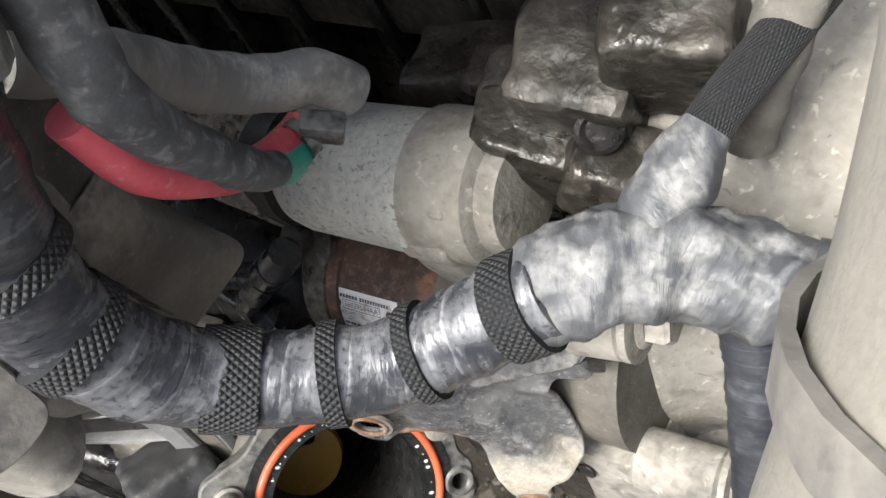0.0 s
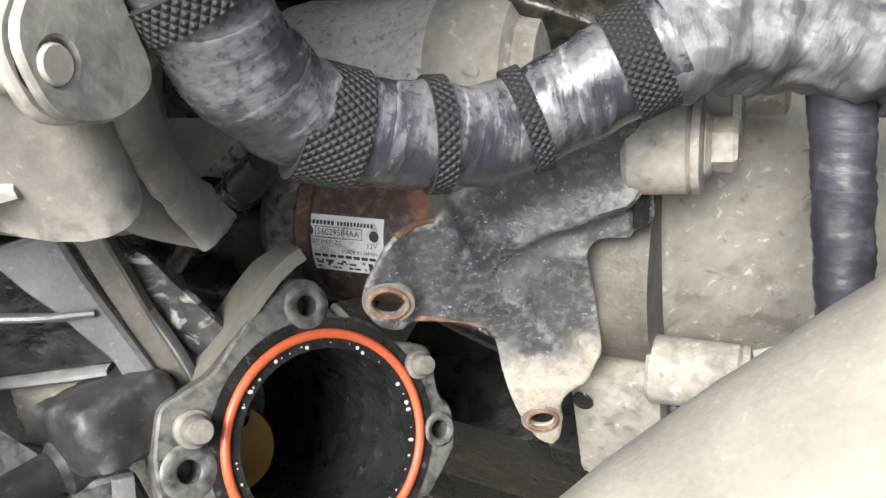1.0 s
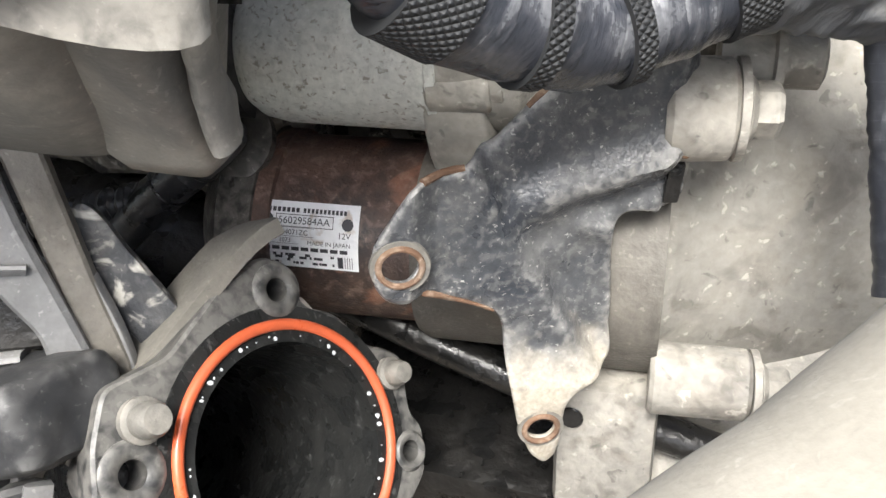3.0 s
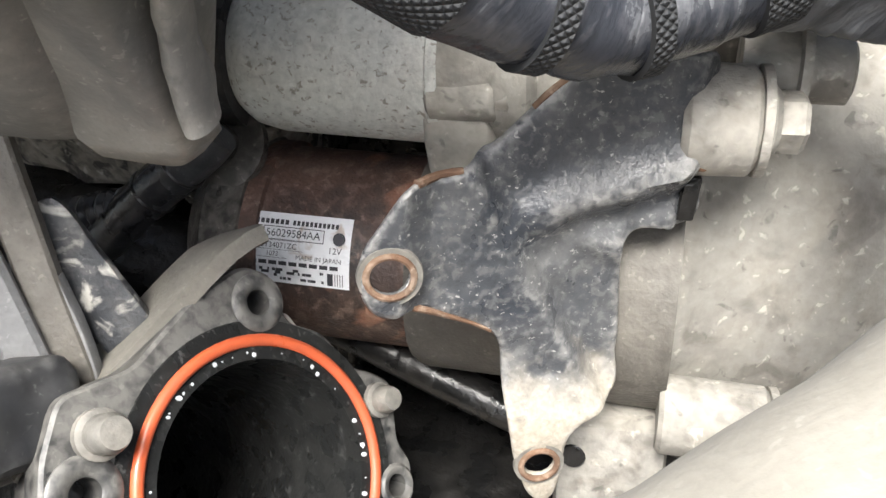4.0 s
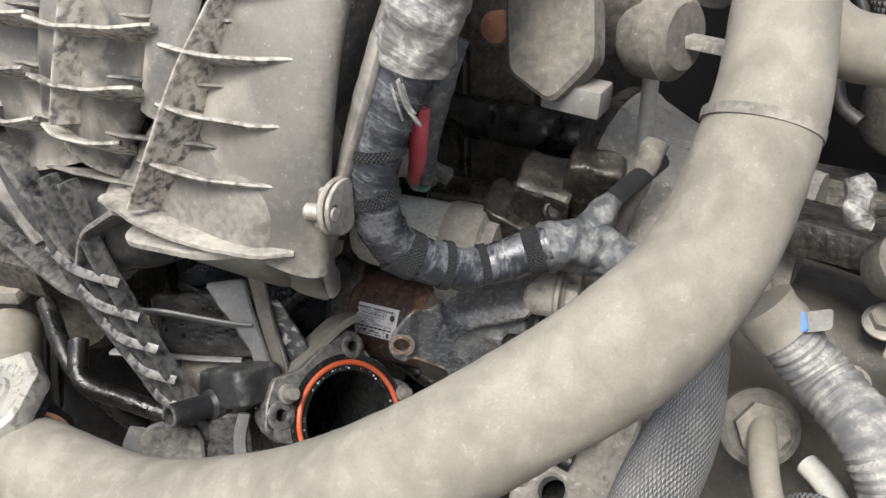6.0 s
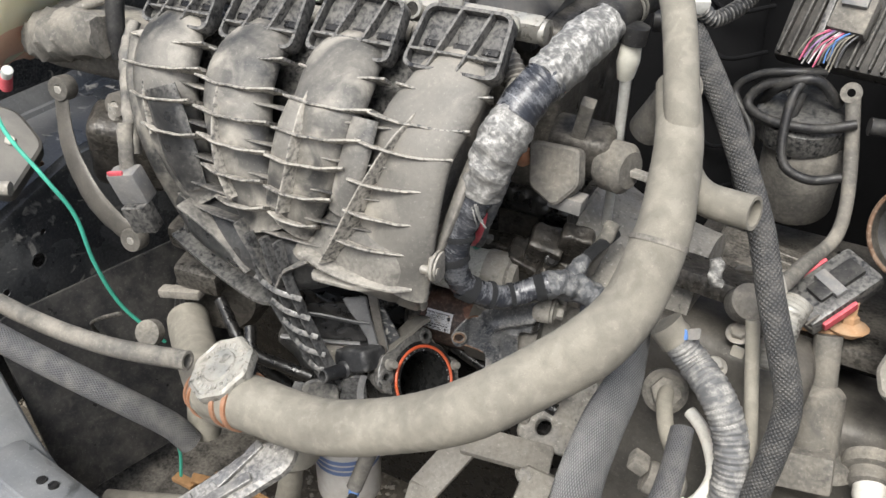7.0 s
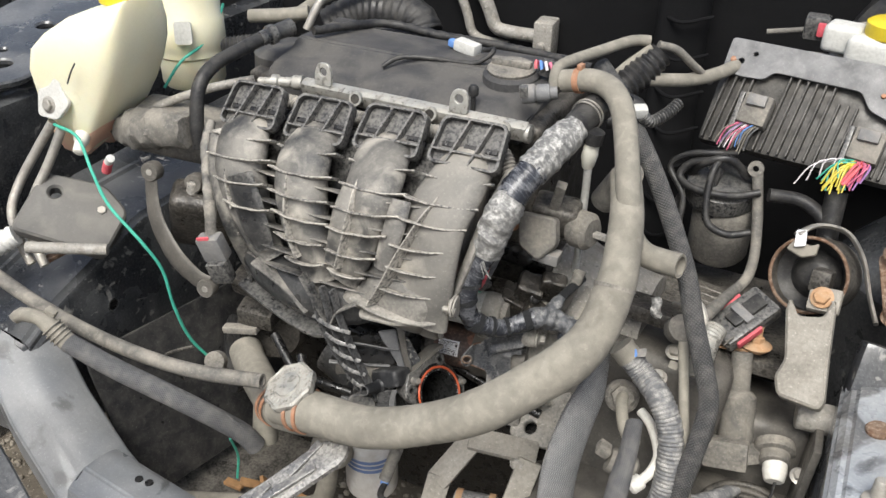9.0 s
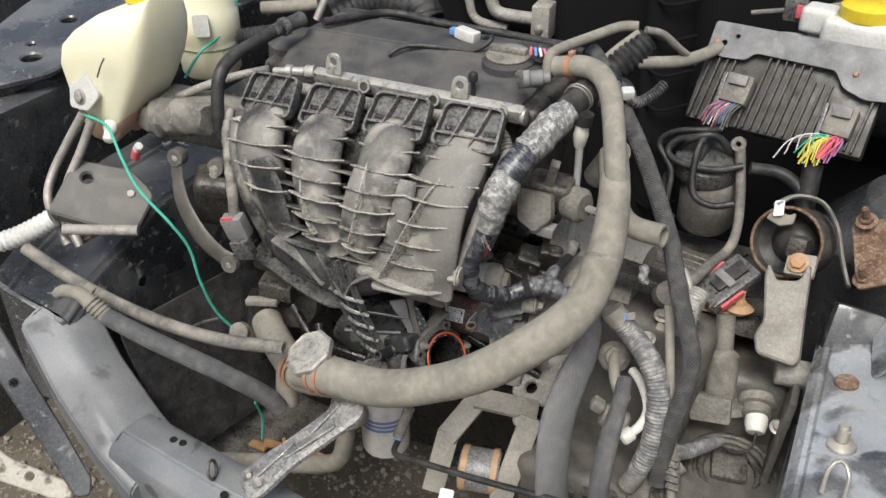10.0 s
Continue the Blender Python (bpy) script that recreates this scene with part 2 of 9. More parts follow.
M["conduit"] = surface("dusty_corrugated_conduit", (0.05, 0.05, 0.05), rough=0.6, scale=50, dust=0.85, dust_all=0.45, dust_colour=(0.36, 0.335, 0.29))
M["alu"] = surface("dusty_cast_aluminium", (0.31, 0.296, 0.268), (0.20, 0.190, 0.170), rough=0.6, metal=0.2, scale=30, dust=0.5, dust_colour=(0.34, 0.315, 0.27), dust_all=0.5, bump=0.7, spots=(0.17, 0.158, 0.14), spot_amount=0.3, spot_scale=60, fine=420, worn=0.3, mottle=0.2, speck=0.6)
M["alu_grey"] = surface("grey_green_cast_housing", (0.56, 0.57, 0.53), (0.45, 0.46, 0.425), rough=0.5, metal=0.0, scale=45, dust=0.35, dust_all=0.45, dust_colour=(0.52, 0.50, 0.45), bump=0.5, spots=(0.2, 0.175, 0.145), mid_scale=420, spot_scale=520, spot_amount=0.15, mottle=0.35, speck=0.25)
M["alu_dirty"] = surface("oily_cast_metal", (0.035, 0.031, 0.026), (0.012, 0.011, 0.010), rough=0.3, metal=0.2, scale=60, bump=1.0, spots=(0.015, 0.014, 0.012), spot_amount=0.6, fine=260, worn=0.3, mottle=0.2, dust_colour=(0.13, 0.115, 0.095), dust=0.3, dust_all=0.15)
M["peeling"] = surface("pale_peeling_paint", (0.50, 0.465, 0.39), (0.36, 0.33, 0.27), rough=0.6, scale=30, bump=0.5, spots=(0.06, 0.055, 0.048), spot_amount=0.35, spot_scale=55, dust_all=0.3, dust_colour=(0.40, 0.36, 0.30), mottle=0.3)
M["steel_dust"] = surface("dusty_black_painted_steel", (0.055, 0.054, 0.052), (0.10, 0.096, 0.088), rough=0.45, scale=14, dust=0.35, dust_all=0.3, dust_colour=(0.26, 0.245, 0.215), bump=0.1, worn=0.0, mottle=0.03, speck=0.08)
M["cast_shine"] = surface("shiny_dented_casting", (0.20, 0.198, 0.195), (0.10, 0.098, 0.096), rough=0.24, metal=0.5, scale=45, bump=0.8, fine=300, dust=0.3, dust_all=0.2, dust_colour=(0.40, 0.38, 0.34), mottle=0.3, worn=0.6)
M["case"] = surface("dusty_gearbox_casting", (0.090, 0.083, 0.072), (0.045, 0.042, 0.037), rough=0.5, metal=0.15, scale=35, dust_colour=(0.22, 0.20, 0.17), bump=0.5, worn=0.1, dust=0.4, dust_all=0.2, mottle=0.06, speck=0.2)
M["ladder"] = surface("glossy_black_rib_plastic", (0.012, 0.0125, 0.014), (0.02, 0.021, 0.023), rough=0.42, spec=0.35, scale=50, dust=0.12, dust_all=0.04, dust_colour=(0.20, 0.195, 0.185), bump=0.1, worn=0.3, speck=0.1, mottle=0.04)
M["chipped"] = surface("black_plastic_with_pale_scale", (0.030, 0.032, 0.036), (0.05, 0.052, 0.055), rough=0.35, scale=60, bump=0.5, spots=(0.48, 0.46, 0.41), spot_amount=0.22, spot_scale=130, dust_all=0.2, dust_colour=(0.24, 0.23, 0.21), mottle=0.2)
M["grit"] = surface("caked_pale_grit", (0.30, 0.27, 0.22), (0.12, 0.108, 0.09), rough=0.9, scale=120, bump=1.0, fine=320, spots=(0.04, 0.037, 0.032), spot_amount=0.45, spot_scale=150, mottle=0.5, mid_scale=320, speck=0.6)
M["wet_rubber"] = surface("damp_black_rubber", (0.016, 0.0165, 0.018), (0.03, 0.031, 0.033), rough=0.22, scale=70, bump=0.2, dust_all=0.25, dust_colour=(0.16, 0.16, 0.155), speck=0.15)
M["stay"] = surface("scuffed_grey_plastic", (0.145, 0.145, 0.145), (0.07, 0.07, 0.07), rough=0.4, scale=40, dust=0.4, dust_all=0.35, dust_colour=(0.29, 0.285, 0.275), bump=0.35, speck=0.2)
M["sheath"] = surface("dusty_grey_sheath", (0.075, 0.078, 0.083), (0.05, 0.052, 0.056), rough=0.5, scale=60, dust=0.45, dust_all=0.3, dust_colour=(0.30, 0.295, 0.28), bump=0.3, mottle=0.35, speck=0.2)
M["plastic_low"] = surface("dusty_black_plastic", (0.026, 0.027, 0.029), (0.05, 0.05, 0.05), rough=0.42, scale=18, bump=0.3, worn=0.2, dust=0.5, dust_all=0.5, dust_colour=(0.38, 0.355, 0.31), speck=0.14, mottle=0.06)
M["tape_dark"] = wrapped("black_crepe_tape", (0.020, 0.022, 0.028), (0.30, 0.31, 0.33), 0.0042, 0.05, 0.42, 0.15, 0.4)
M["tan_dust"] = surface("smooth_tan_dust", (0.30, 0.278, 0.238), (0.18, 0.168, 0.145), rough=0.8, scale=30, bump=0.5, fine=700, mottle=0.25, speck=0.4)
# near-black colour standing for the shade deep inside open bores
M["bore_shade"] = surface("painted_bore_shade", (0.004, 0.004, 0.004), rough=0.9, scale=60, spec=0.05)
M["bolt"] = surface("dusty_zinc_bolt", (0.19, 0.182, 0.163), (0.11, 0.104, 0.094), rough=0.5, metal=0.3, scale=160, dust=0.4, dust_colour=(0.27, 0.25, 0.215), bump=0.4, worn=0.3)
M["rib_dust"] = surface("dusty_plastic_rib", (0.15, 0.14, 0.12), (0.10, 0.095, 0.083), rough=0.75, scale=50, bump=0.3, dust=0.4, dust_colour=(0.19, 0.177, 0.15), mottle=0.15)
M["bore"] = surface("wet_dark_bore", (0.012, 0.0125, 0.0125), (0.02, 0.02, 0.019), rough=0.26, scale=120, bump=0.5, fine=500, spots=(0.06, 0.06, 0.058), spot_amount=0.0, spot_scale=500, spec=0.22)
M["alu_bright"] = surface("worn_machined_aluminium", (0.44, 0.43, 0.39), (0.27, 0.26, 0.235), rough=0.42, metal=0.55, scale=70, dust=0.5, dust_all=0.35, dust_colour=(0.40, 0.375, 0.325), bump=0.4, spots=(0.12, 0.115, 0.10), spot_amount=0.3, spot_scale=140)
M["steel"] = surface("zinc_plated_steel", (0.45, 0.43, 0.39), (0.3, 0.28, 0.25), rough=0.42, metal=0.7, scale=80, dust=0.5, dust_colour=(0.46, 0.42, 0.35))
M["steel_dark"] = surface("dark_greasy_steel", (0.026, 0.0245, 0.022), (0.05, 0.046, 0.041), rough=0.34, metal=0.3, scale=50, dust_colour=(0.22, 0.20, 0.17), bump=0.5, worn=0.3, dust=0.4, dust_all=0.12, mottle=0.12, spec=0.3)
# wet grease; also the painted dark of holes and slots
M["grease_and_hole_shade"] = surface("wet_grease_and_hole_shade", (0.008, 0.008, 0.008), (0.02, 0.018, 0.016), rough=0.28, scale=90, bump=0.9, fine=300, mottle=0.2)
M["paint_black"] = surface("chipped_black_paint_on_steel", (0.034, 0.038, 0.046), (0.062, 0.066, 0.072), rough=0.26, scale=42, dust_colour=(0.30, 0.29, 0.27), spots=(0.40, 0.39, 0.37), spot_scale=800, bump=0.5, low=(0.044, 0.028), mid_scale=420, dust=0.3, dust_all=0.16, spot_amount=-0.12, worn=0.8, mottle=0.2, speck=0.2)
M["body_black"] = surface("scuffed_black_body_paint", (0.016, 0.018, 0.021), (0.03, 0.032, 0.036), scale=9, spots=(0.26, 0.25, 0.23), spot_amount=-0.05, spot_scale=60, coat=0.3, worn=0.12, mottle=0.04, rough=0.2, dust_colour=(0.22, 0.22, 0.215), dust_all=0.18, dust=0.4, bump=0.04)
M["body_grey"] = surface("dusty_grey_body_paint", (0.18, 0.188, 0.195), (0.13, 0.135, 0.138), rough=0.36, scale=14, dust=0.35, dust_colour=(0.33, 0.325, 0.31), dust_all=0.2, bump=0.04, coat=0.2, mottle=0.05, spots=(0.06, 0.062, 0.062), spot_amount=0.1, spot_scale=20)
M["paint_grey"] = surface("silver_grey_body_paint", (0.40, 0.42, 0.44), (0.26, 0.275, 0.285), metal=0.15, scale=20, dust=0.3, dust_colour=(0.45, 0.44, 0.42), worn=0.08, spots=(0.03, 0.032, 0.036), spot_amount=0.5, spot_scale=16, mottle=0.12, rough=0.18, coat=0.6, bump=0.05)
M["rust"] = surface("rusty_steel", (0.15, 0.080, 0.045), (0.075, 0.044, 0.03), rough=0.85, scale=90, bump=0.6, dust=0.3, dust_colour=(0.36, 0.29, 0.22), mottle=0.4)
M["rust_light"] = surface("orange_rusted_plate", (0.46, 0.27, 0.14), (0.33, 0.2, 0.11), rough=0.8, scale=90, dust=0.4, dust_colour=(0.48, 0.38, 0.27))
M["starter"] = surface("flaking_brown_painted_steel", (0.024, 0.020, 0.019), (0.135, 0.070, 0.048), rough=0.5, scale=38, bump=0.7, dust_all=0.2, dust_colour=(0.24, 0.165, 0.12), spots=(0.20, 0.095, 0.06), spot_amount=0.25, spot_scale=48, mottle=0.3)
M["ecm"] = surface("dusty_die_cast_case", (0.030, 0.0285, 0.026), rough=0.42, metal=0.3, scale=50, dust=0.3, dust_colour=(0.15, 0.14, 0.12), mottle=0.05, worn=0.15)
M["tank"] = surface("yellowed_translucent_plastic", (0.80, 0.765, 0.57), (0.76, 0.71, 0.48), rough=0.42, scale=10, bump=0.04, dust=0.25, dust_colour=(0.72, 0.71, 0.65), sub=0.3, mottle=0.06)
M["tank_low"] = surface("pink_stained_plastic", (0.72, 0.42, 0.30), (0.72, 0.56, 0.38), rough=0.45, scale=20, bump=0.04, mottle=0.1)
M["tank_white"] = surface("white_plastic", (0.60, 0.595, 0.555), rough=0.45, scale=20, bump=0.04, dust=0.2, dust_colour=(0.6, 0.57, 0.5), mottle=0.25)
M["white"] = surface("dirty_white_plastic", (0.70, 0.68, 0.62), (0.58, 0.55, 0.48), rough=0.5, scale=60, bump=0.08, mottle=0.25)
M["cream"] = surface("cream_dipstick_handle", (0.78, 0.76, 0.66), rough=0.45, scale=60, bump=0.05, mottle=0.1)
M["yellow"] = surface("yellow_plastic", (0.75, 0.56, 0.03), rough=0.4, scale=30, bump=0.05, mottle=0.1)
M["red_wire"] = surface("red_cable_sheath", (0.62, 0.09, 0.115), (0.5, 0.07, 0.09), rough=0.42, scale=60, dust=0.15, dust_colour=(0.6, 0.3, 0.28), bump=0.05, mottle=0.1)
M["green_wire"] = surface("green_cable_sheath", (0.06, 0.42, 0.30), rough=0.45, scale=60, bump=0.05, mottle=0.1)
M["blue_wire"] = plain("blue_plastic", (0.12, 0.25, 0.55), 0.45)
M["yellow_wire"] = plain("yellow_wire", (0.55, 0.45, 0.05), 0.45)
M["pink_wire"] = plain("pink_wire", (0.52, 0.12, 0.20), 0.45)
M["white_wire"] = plain("white_wire", (0.62, 0.58, 0.58), 0.45)
M["violet_wire"] = plain("violet_wire", (0.30, 0.16, 0.36), 0.45)
M["orange"] = surface("orange_silicone_seal", (0.47, 0.090, 0.034), (0.38, 0.075, 0.03), rough=0.38, scale=120, bump=0.05, mottle=0.1)
M["oring_sleeve"] = surface("red_orange_hose_sleeve", (0.52, 0.13, 0.065), (0.30, 0.07, 0.04), rough=0.55, scale=90)
M["clip"] = surface("rusty_spring_clamp", (0.42, 0.20, 0.11), (0.28, 0.15, 0.09), rough=0.6, metal=0.3, scale=90, dust=0.3, dust_colour=(0.45, 0.38, 0.3))
M["label"] = surface("scuffed_white_label", (0.74, 0.75, 0.76), (0.66, 0.67, 0.68), rough=0.4, scale=90, bump=0.04, spots=(0.45, 0.38, 0.32), spot_amount=0.02, spot_scale=160, mottle=0.25)
M["ink"] = plain("black_print", (0.03, 0.03, 0.035), 0.5)
M["amber"] = surface("amber_coolant", (0.42, 0.22, 0.03), (0.25, 0.12, 0.02), rough=0.15, scale=60, bump=0.1)
# opaque pale base: the glints of the drops are put into the colour
M["water"] = plain("water_beads", (0.5, 0.52, 0.54), 0.04)
M["filter"] = surface("white_painted_can", (0.68, 0.68, 0.66), (0.5, 0.47, 0.42), rough=0.45, scale=40, dust=0.2, dust_all=0.25, dust_colour=(0.45, 0.4, 0.33))
M["blue_print"] = surface("faded_blue_print", (0.10, 0.17, 0.36), (0.2, 0.25, 0.4), rough=0.45, scale=60)
M["wood"] = surface("broken_orange_debris", (0.38, 0.21, 0.09), (0.2, 0.12, 0.06), rough=0.85, scale=60)
M["gravel"] = surface("oily_gravel_ground", (0.13, 0.112, 0.088), (0.055, 0.048, 0.04), rough=0.9, scale=9, bump=1.0, fine=160, spots=(0.24, 0.21, 0.17), spot_amount=0.25, spot_scale=70, mottle=0.3, spec=0.2)
M["stone"] = surface("gravel_stones", (0.27, 0.237, 0.19), (0.10, 0.088, 0.07), rough=0.9, scale=25, bump=0.4)
M["cardboard"] = surface("dirty_cardboard", (0.44, 0.29, 0.17), (0.36, 0.25, 0.16), rough=0.85, scale=20)
M["firewall"] = surface("black_firewall_pad", (0.006, 0.006, 0.0065), (0.010, 0.010, 0.0105), rough=0.9, scale=14, bump=0.4, dust_colour=(0.1, 0.095, 0.085), mottle=0.05, dust=0.0, spec=0.12)
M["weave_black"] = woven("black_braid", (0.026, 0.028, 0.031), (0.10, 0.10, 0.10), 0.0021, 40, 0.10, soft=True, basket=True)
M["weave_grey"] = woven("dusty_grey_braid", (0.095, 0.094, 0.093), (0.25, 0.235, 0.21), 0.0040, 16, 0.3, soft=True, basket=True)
M["weave_big"] = woven("wide_grey_braid", (0.30, 0.30, 0.297), (0.34, 0.33, 0.31), 0.0042, 56, 0.3, soft=True, basket=True, valley_shade=0.3, strength=0.8)
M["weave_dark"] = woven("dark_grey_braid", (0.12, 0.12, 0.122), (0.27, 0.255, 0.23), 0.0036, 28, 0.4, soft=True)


# ---------------------------------------------------------------- mesh helpers
def thing(name, at, label, category, group="", kind=""):
    ob = new(name)
    ob.empty_display_size = 0.02
    ob.location = at
    return tagged(ob, label, category, group, kind)


def origin_of(ob):
    v = Vector((0, 0, 0))
    while ob:
        v += ob.location
        ob = ob.parent
    return v


def part(name, bm, material, parent=None, label="", sharp=38):
    """Links the bmesh, built in the world's place, as one mesh; under a parent it is a part of it."""
    me = bpy.data.meshes.new(name)
    if parent:
        bmesh.ops.translate(bm, vec=-origin_of(parent), verts=bm.verts)
    bmesh.ops.recalc_face_normals(bm, faces=bm.faces)
    bm.to_mesh(me)
    bm.free()
    me.materials.append(M[material])
    me.shade_smooth()
    me.set_sharp_from_angle(angle=radians(sharp))
    ob = new(name, me)
    ob.parent = parent
    return tagged(ob, label)


def solo(name, bm, material, label, category, group="", kind="", sharp=38):
    """A thing that is one mesh, its origin at the foot of its middle."""
    lo = [min(v.co[i] for v in bm.verts) for i in range(3)]
    hi = [max(v.co[i] for v in bm.verts) for i in range(3)]
    at = Vector(((lo[0] + hi[0]) / 2, (lo[1] + hi[1]) / 2, lo[2]))
    bmesh.ops.translate(bm, vec=-at, verts=bm.verts)
    ob = part(name, bm, material, None, "", sharp)
    ob.location = at
    return tagged(ob, label, category, group, kind)


def B():
    return bmesh.new()


def axes(at, z, xhint=(1, 0, 0)):
    """A frame at a place with its z along a direction and its x as near a hint as can be."""
    z = Vector(z).normalized()
    x = Vector(xhint)
    x = (x - z * x.dot(z))
    if x.length < 1e-4:
        x = Vector((0, 1, 0)) - z * z.y
    x.normalize()
    y = z.cross(x)
    return Matrix(((x.x, y.x, z.x, at[0]), (x.y, y.y, z.y, at[1]), (x.z, y.z, z.z, at[2]), (0, 0, 0, 1)))


def spline(pts, step):
    """A smooth line through the points, as places and the share of the way at each."""
    p = [Vector(q) for q in pts]
    p = [p[0] * 2 - p[1]] + p + [p[-1] * 2 - p[-2]]
    out, ks = [], []
    n_seg = len(p) - 3
    for i in range(n_seg):
        a, b, c, d = p[i:i + 4]
        n = max(2, int((c - b).length / step))
        for k in range(n):
            t = k / n
            out.append(0.5 * ((2 * b) + (c - a) * t + (2 * a - 5 * b + 4 * c - d) * t * t + (3 * b - a - 3 * c + d) * t ** 3))
            ks.append(i + t)
    out.append(p[-2])
    ks.append(float(n_seg))
    return out, ks


def tube(bm, pts, radius, seg=18, step=0.006, flat=1.0, wall=0.0, wrinkle=0.0, rings=0.0, pitch=0.004, seed=0, flat_dir=None):
    """Sweeps a round (or flattened) section along a smooth line. radius: one, or one for each point. wall: an open end of that thickness.
    rings: depth of the ridges that run round it; wrinkle: how uneven the skin is."""
    line, ks = spline(pts, step)
    radii = radius if isinstance(radius, (list, tuple)) else [radius] * len(pts)
    uvl = bm.loops.layers.uv.get("sweep") or bm.loops.layers.uv.new("sweep")
    tangents = [(line[min(i + 1, len(line) - 1)] - line[max(i - 1, 0)]).normalized() for i in range(len(line))]
    side = Vector(flat_dir) if flat_dir else tangents[0].orthogonal()
    loops, length, walk_len = [], 0.0, []
    for i, (p, t) in enumerate(zip(line, tangents)):
        if i:
            length += (p - line[i - 1]).length
        walk_len.append(length)
        side = (side - t * side.dot(t)).normalized()
        other = t.cross(side)
        k = min(int(ks[i]), len(radii) - 2)
        f = ks[i] - k
        r = radii[k] * (1 - f) + radii[k + 1] * f
        fl = flat[k] * (1 - f) + flat[k + 1] * f if isinstance(flat, (list, tuple)) else flat
        if rings:
            r += rings * (0.5 + 0.5 * math.sin(2 * math.pi * length / pitch))
        ring = []
        for s in range(seg):
            a = 2 * math.pi * s / seg
            d = side * math.cos(a) + other * (math.sin(a) * fl)
            rr = r
            if wrinkle:
                q = p + d * r
                rr += wrinkle * (noise.noise(q * 90 + Vector((seed, 0, 0))) + 0.6 * noise.noise(q * 240 + Vector((0, seed, 0))))
                if wrinkle > 0.0012:
                    rr += wrinkle * 1.1 * (0.35 - abs(noise.noise(q * 70 + Vector((0, 0, seed))))) - wrinkle * 0.5 * abs(noise.noise(q * 190 + Vector((seed, seed, 0))))
                rr += min(wrinkle, 0.0007) * 0.6 * math.sin(2 * math.pi * (length / 0.013 + s / seg) + 3 * noise.noise(q * 30))
            ring.append(bm.verts.new(p + d * rr))
        loops.append(ring)
    for i in range(len(loops) - 1):
        for s in range(seg):
            s2 = (s + 1) % seg
            f = bm.faces.new((loops[i][s], loops[i][s2], loops[i + 1][s2], loops[i + 1][s]))
            for lp, (u, v) in zip(f.loops, ((s, i), (s + 1, i), (s + 1, i + 1), (s, i + 1))):
                lp[uvl].uv = (u / seg, walk_len[v])
    for end, t in ((0, 1), (-1, -1)):
        ring = loops[end]
        if wall:
            c = line[end]
            inner = [bm.verts.new(c + (v.co - c) * (1 - wall)) for v in ring]
            deep = [bm.verts.new(v.co + tangents[end] * t * max(radii) * 2.0) for v in inner]
            for s in range(seg):
                s2 = (s + 1) % seg
                bm.faces.new((ring[s], inner[s], inner[s2], ring[s2]))
                bm.faces.new((inner[s], deep[s], deep[s2], inner[s2]))
            bm.faces.new(deep)
        else:
            bm.faces.new(ring)
    return bm


def hose(name, pts, radius, material, label, category="hose", group="", **kw):
    return solo(name, tube(B(), pts, radius, **kw), material, label, category, group)


def lathe(bm, m, profile, seg=28, cap=True):
    """Turns (radius, height) pairs round the frame's z."""
    rows = []
    for r, z in profile:
        if r < 1e-6:
            rows.append([bm.verts.new(m @ Vector((0, 0, z)))])
        else:
            rows.append([bm.verts.new(m @ Vector((r * math.cos(2 * math.pi * s / seg), r * math.sin(2 * math.pi * s / seg), z))) for s in range(seg)])
    for a, b in zip(rows, rows[1:]):
        for s in range(seg):
            s2 = (s + 1) % seg
            if len(a) == 1 and len(b) == 1:
                continue
            if len(a) == 1:
                bm.faces.new((a[0], b[s], b[s2]))
            elif len(b) == 1:
                bm.faces.new((a[s], b[0], a[s2]))
            else:
                bm.faces.new((a[s], b[s], b[s2], a[s2]))
    if cap:
        for row in (rows[0], rows[-1]):
            if len(row) > 2:
                bm.faces.new(row)
    return bm


def cyl(bm, m, r, h, seg=24, bevel=None, r2=None):
    v = min(r, h) * 0.12 if bevel is None else bevel
    q = r if r2 is None else r2
    return lathe(bm, m, [(r - v, 0), (r, v), (q, h - v), (q - v, h)], seg)


def pin(bm, a, b, r, seg=16, r2=None):
    a, b = Vector(a), Vector(b)
    return cyl(bm, axes(a, b - a), r, (b - a).length, seg, None, r2)


def hexa(bm, m, r, h, flange=0.0):
    """A hexagon head with chamfered top, on a round flange if one is given."""
    z = 0.0
    if flange:
        lathe(bm, m, [(flange, 0), (flange, h * 0.14), (r * 0.98, h * 0.3)], 24)
        z = h * 0.18
    return lathe(bm, m, [(r, z), (r, h * 0.86), (r * 0.84, h)], 6)


def ring(bm, m, big, small, seg=40, sides=10):
    rows = []
    for i in range(seg):
        a = 2 * math.pi * i / seg
        rows.append([bm.verts.new(m @ Vector(((big + small * math.cos(b)) * math.cos(a), (big + small * math.cos(b)) * math.sin(a), small * math.sin(b))))
                     for b in (2 * math.pi * k / sides for k in range(sides))])
    for i in range(seg):
        for k in range(sides):
            j, l = (i + 1) % seg, (k + 1) % sides
            bm.faces.new((rows[i][k], rows[j][k], rows[j][l], rows[i][l]))
    return bm


def block(bm, m, size, bevel=0.002, seg=2):
    made = bmesh.ops.create_cube(bm, size=1.0, matrix=m @ Matrix.Diagonal((*size, 1)))
    if bevel:
        edges = list({e for v in made["verts"] for e in v.link_edges})
        bmesh.ops.bevel(bm, geom=edges, offset=bevel, segments=seg, profile=0.6, affect="EDGES")
    return bm


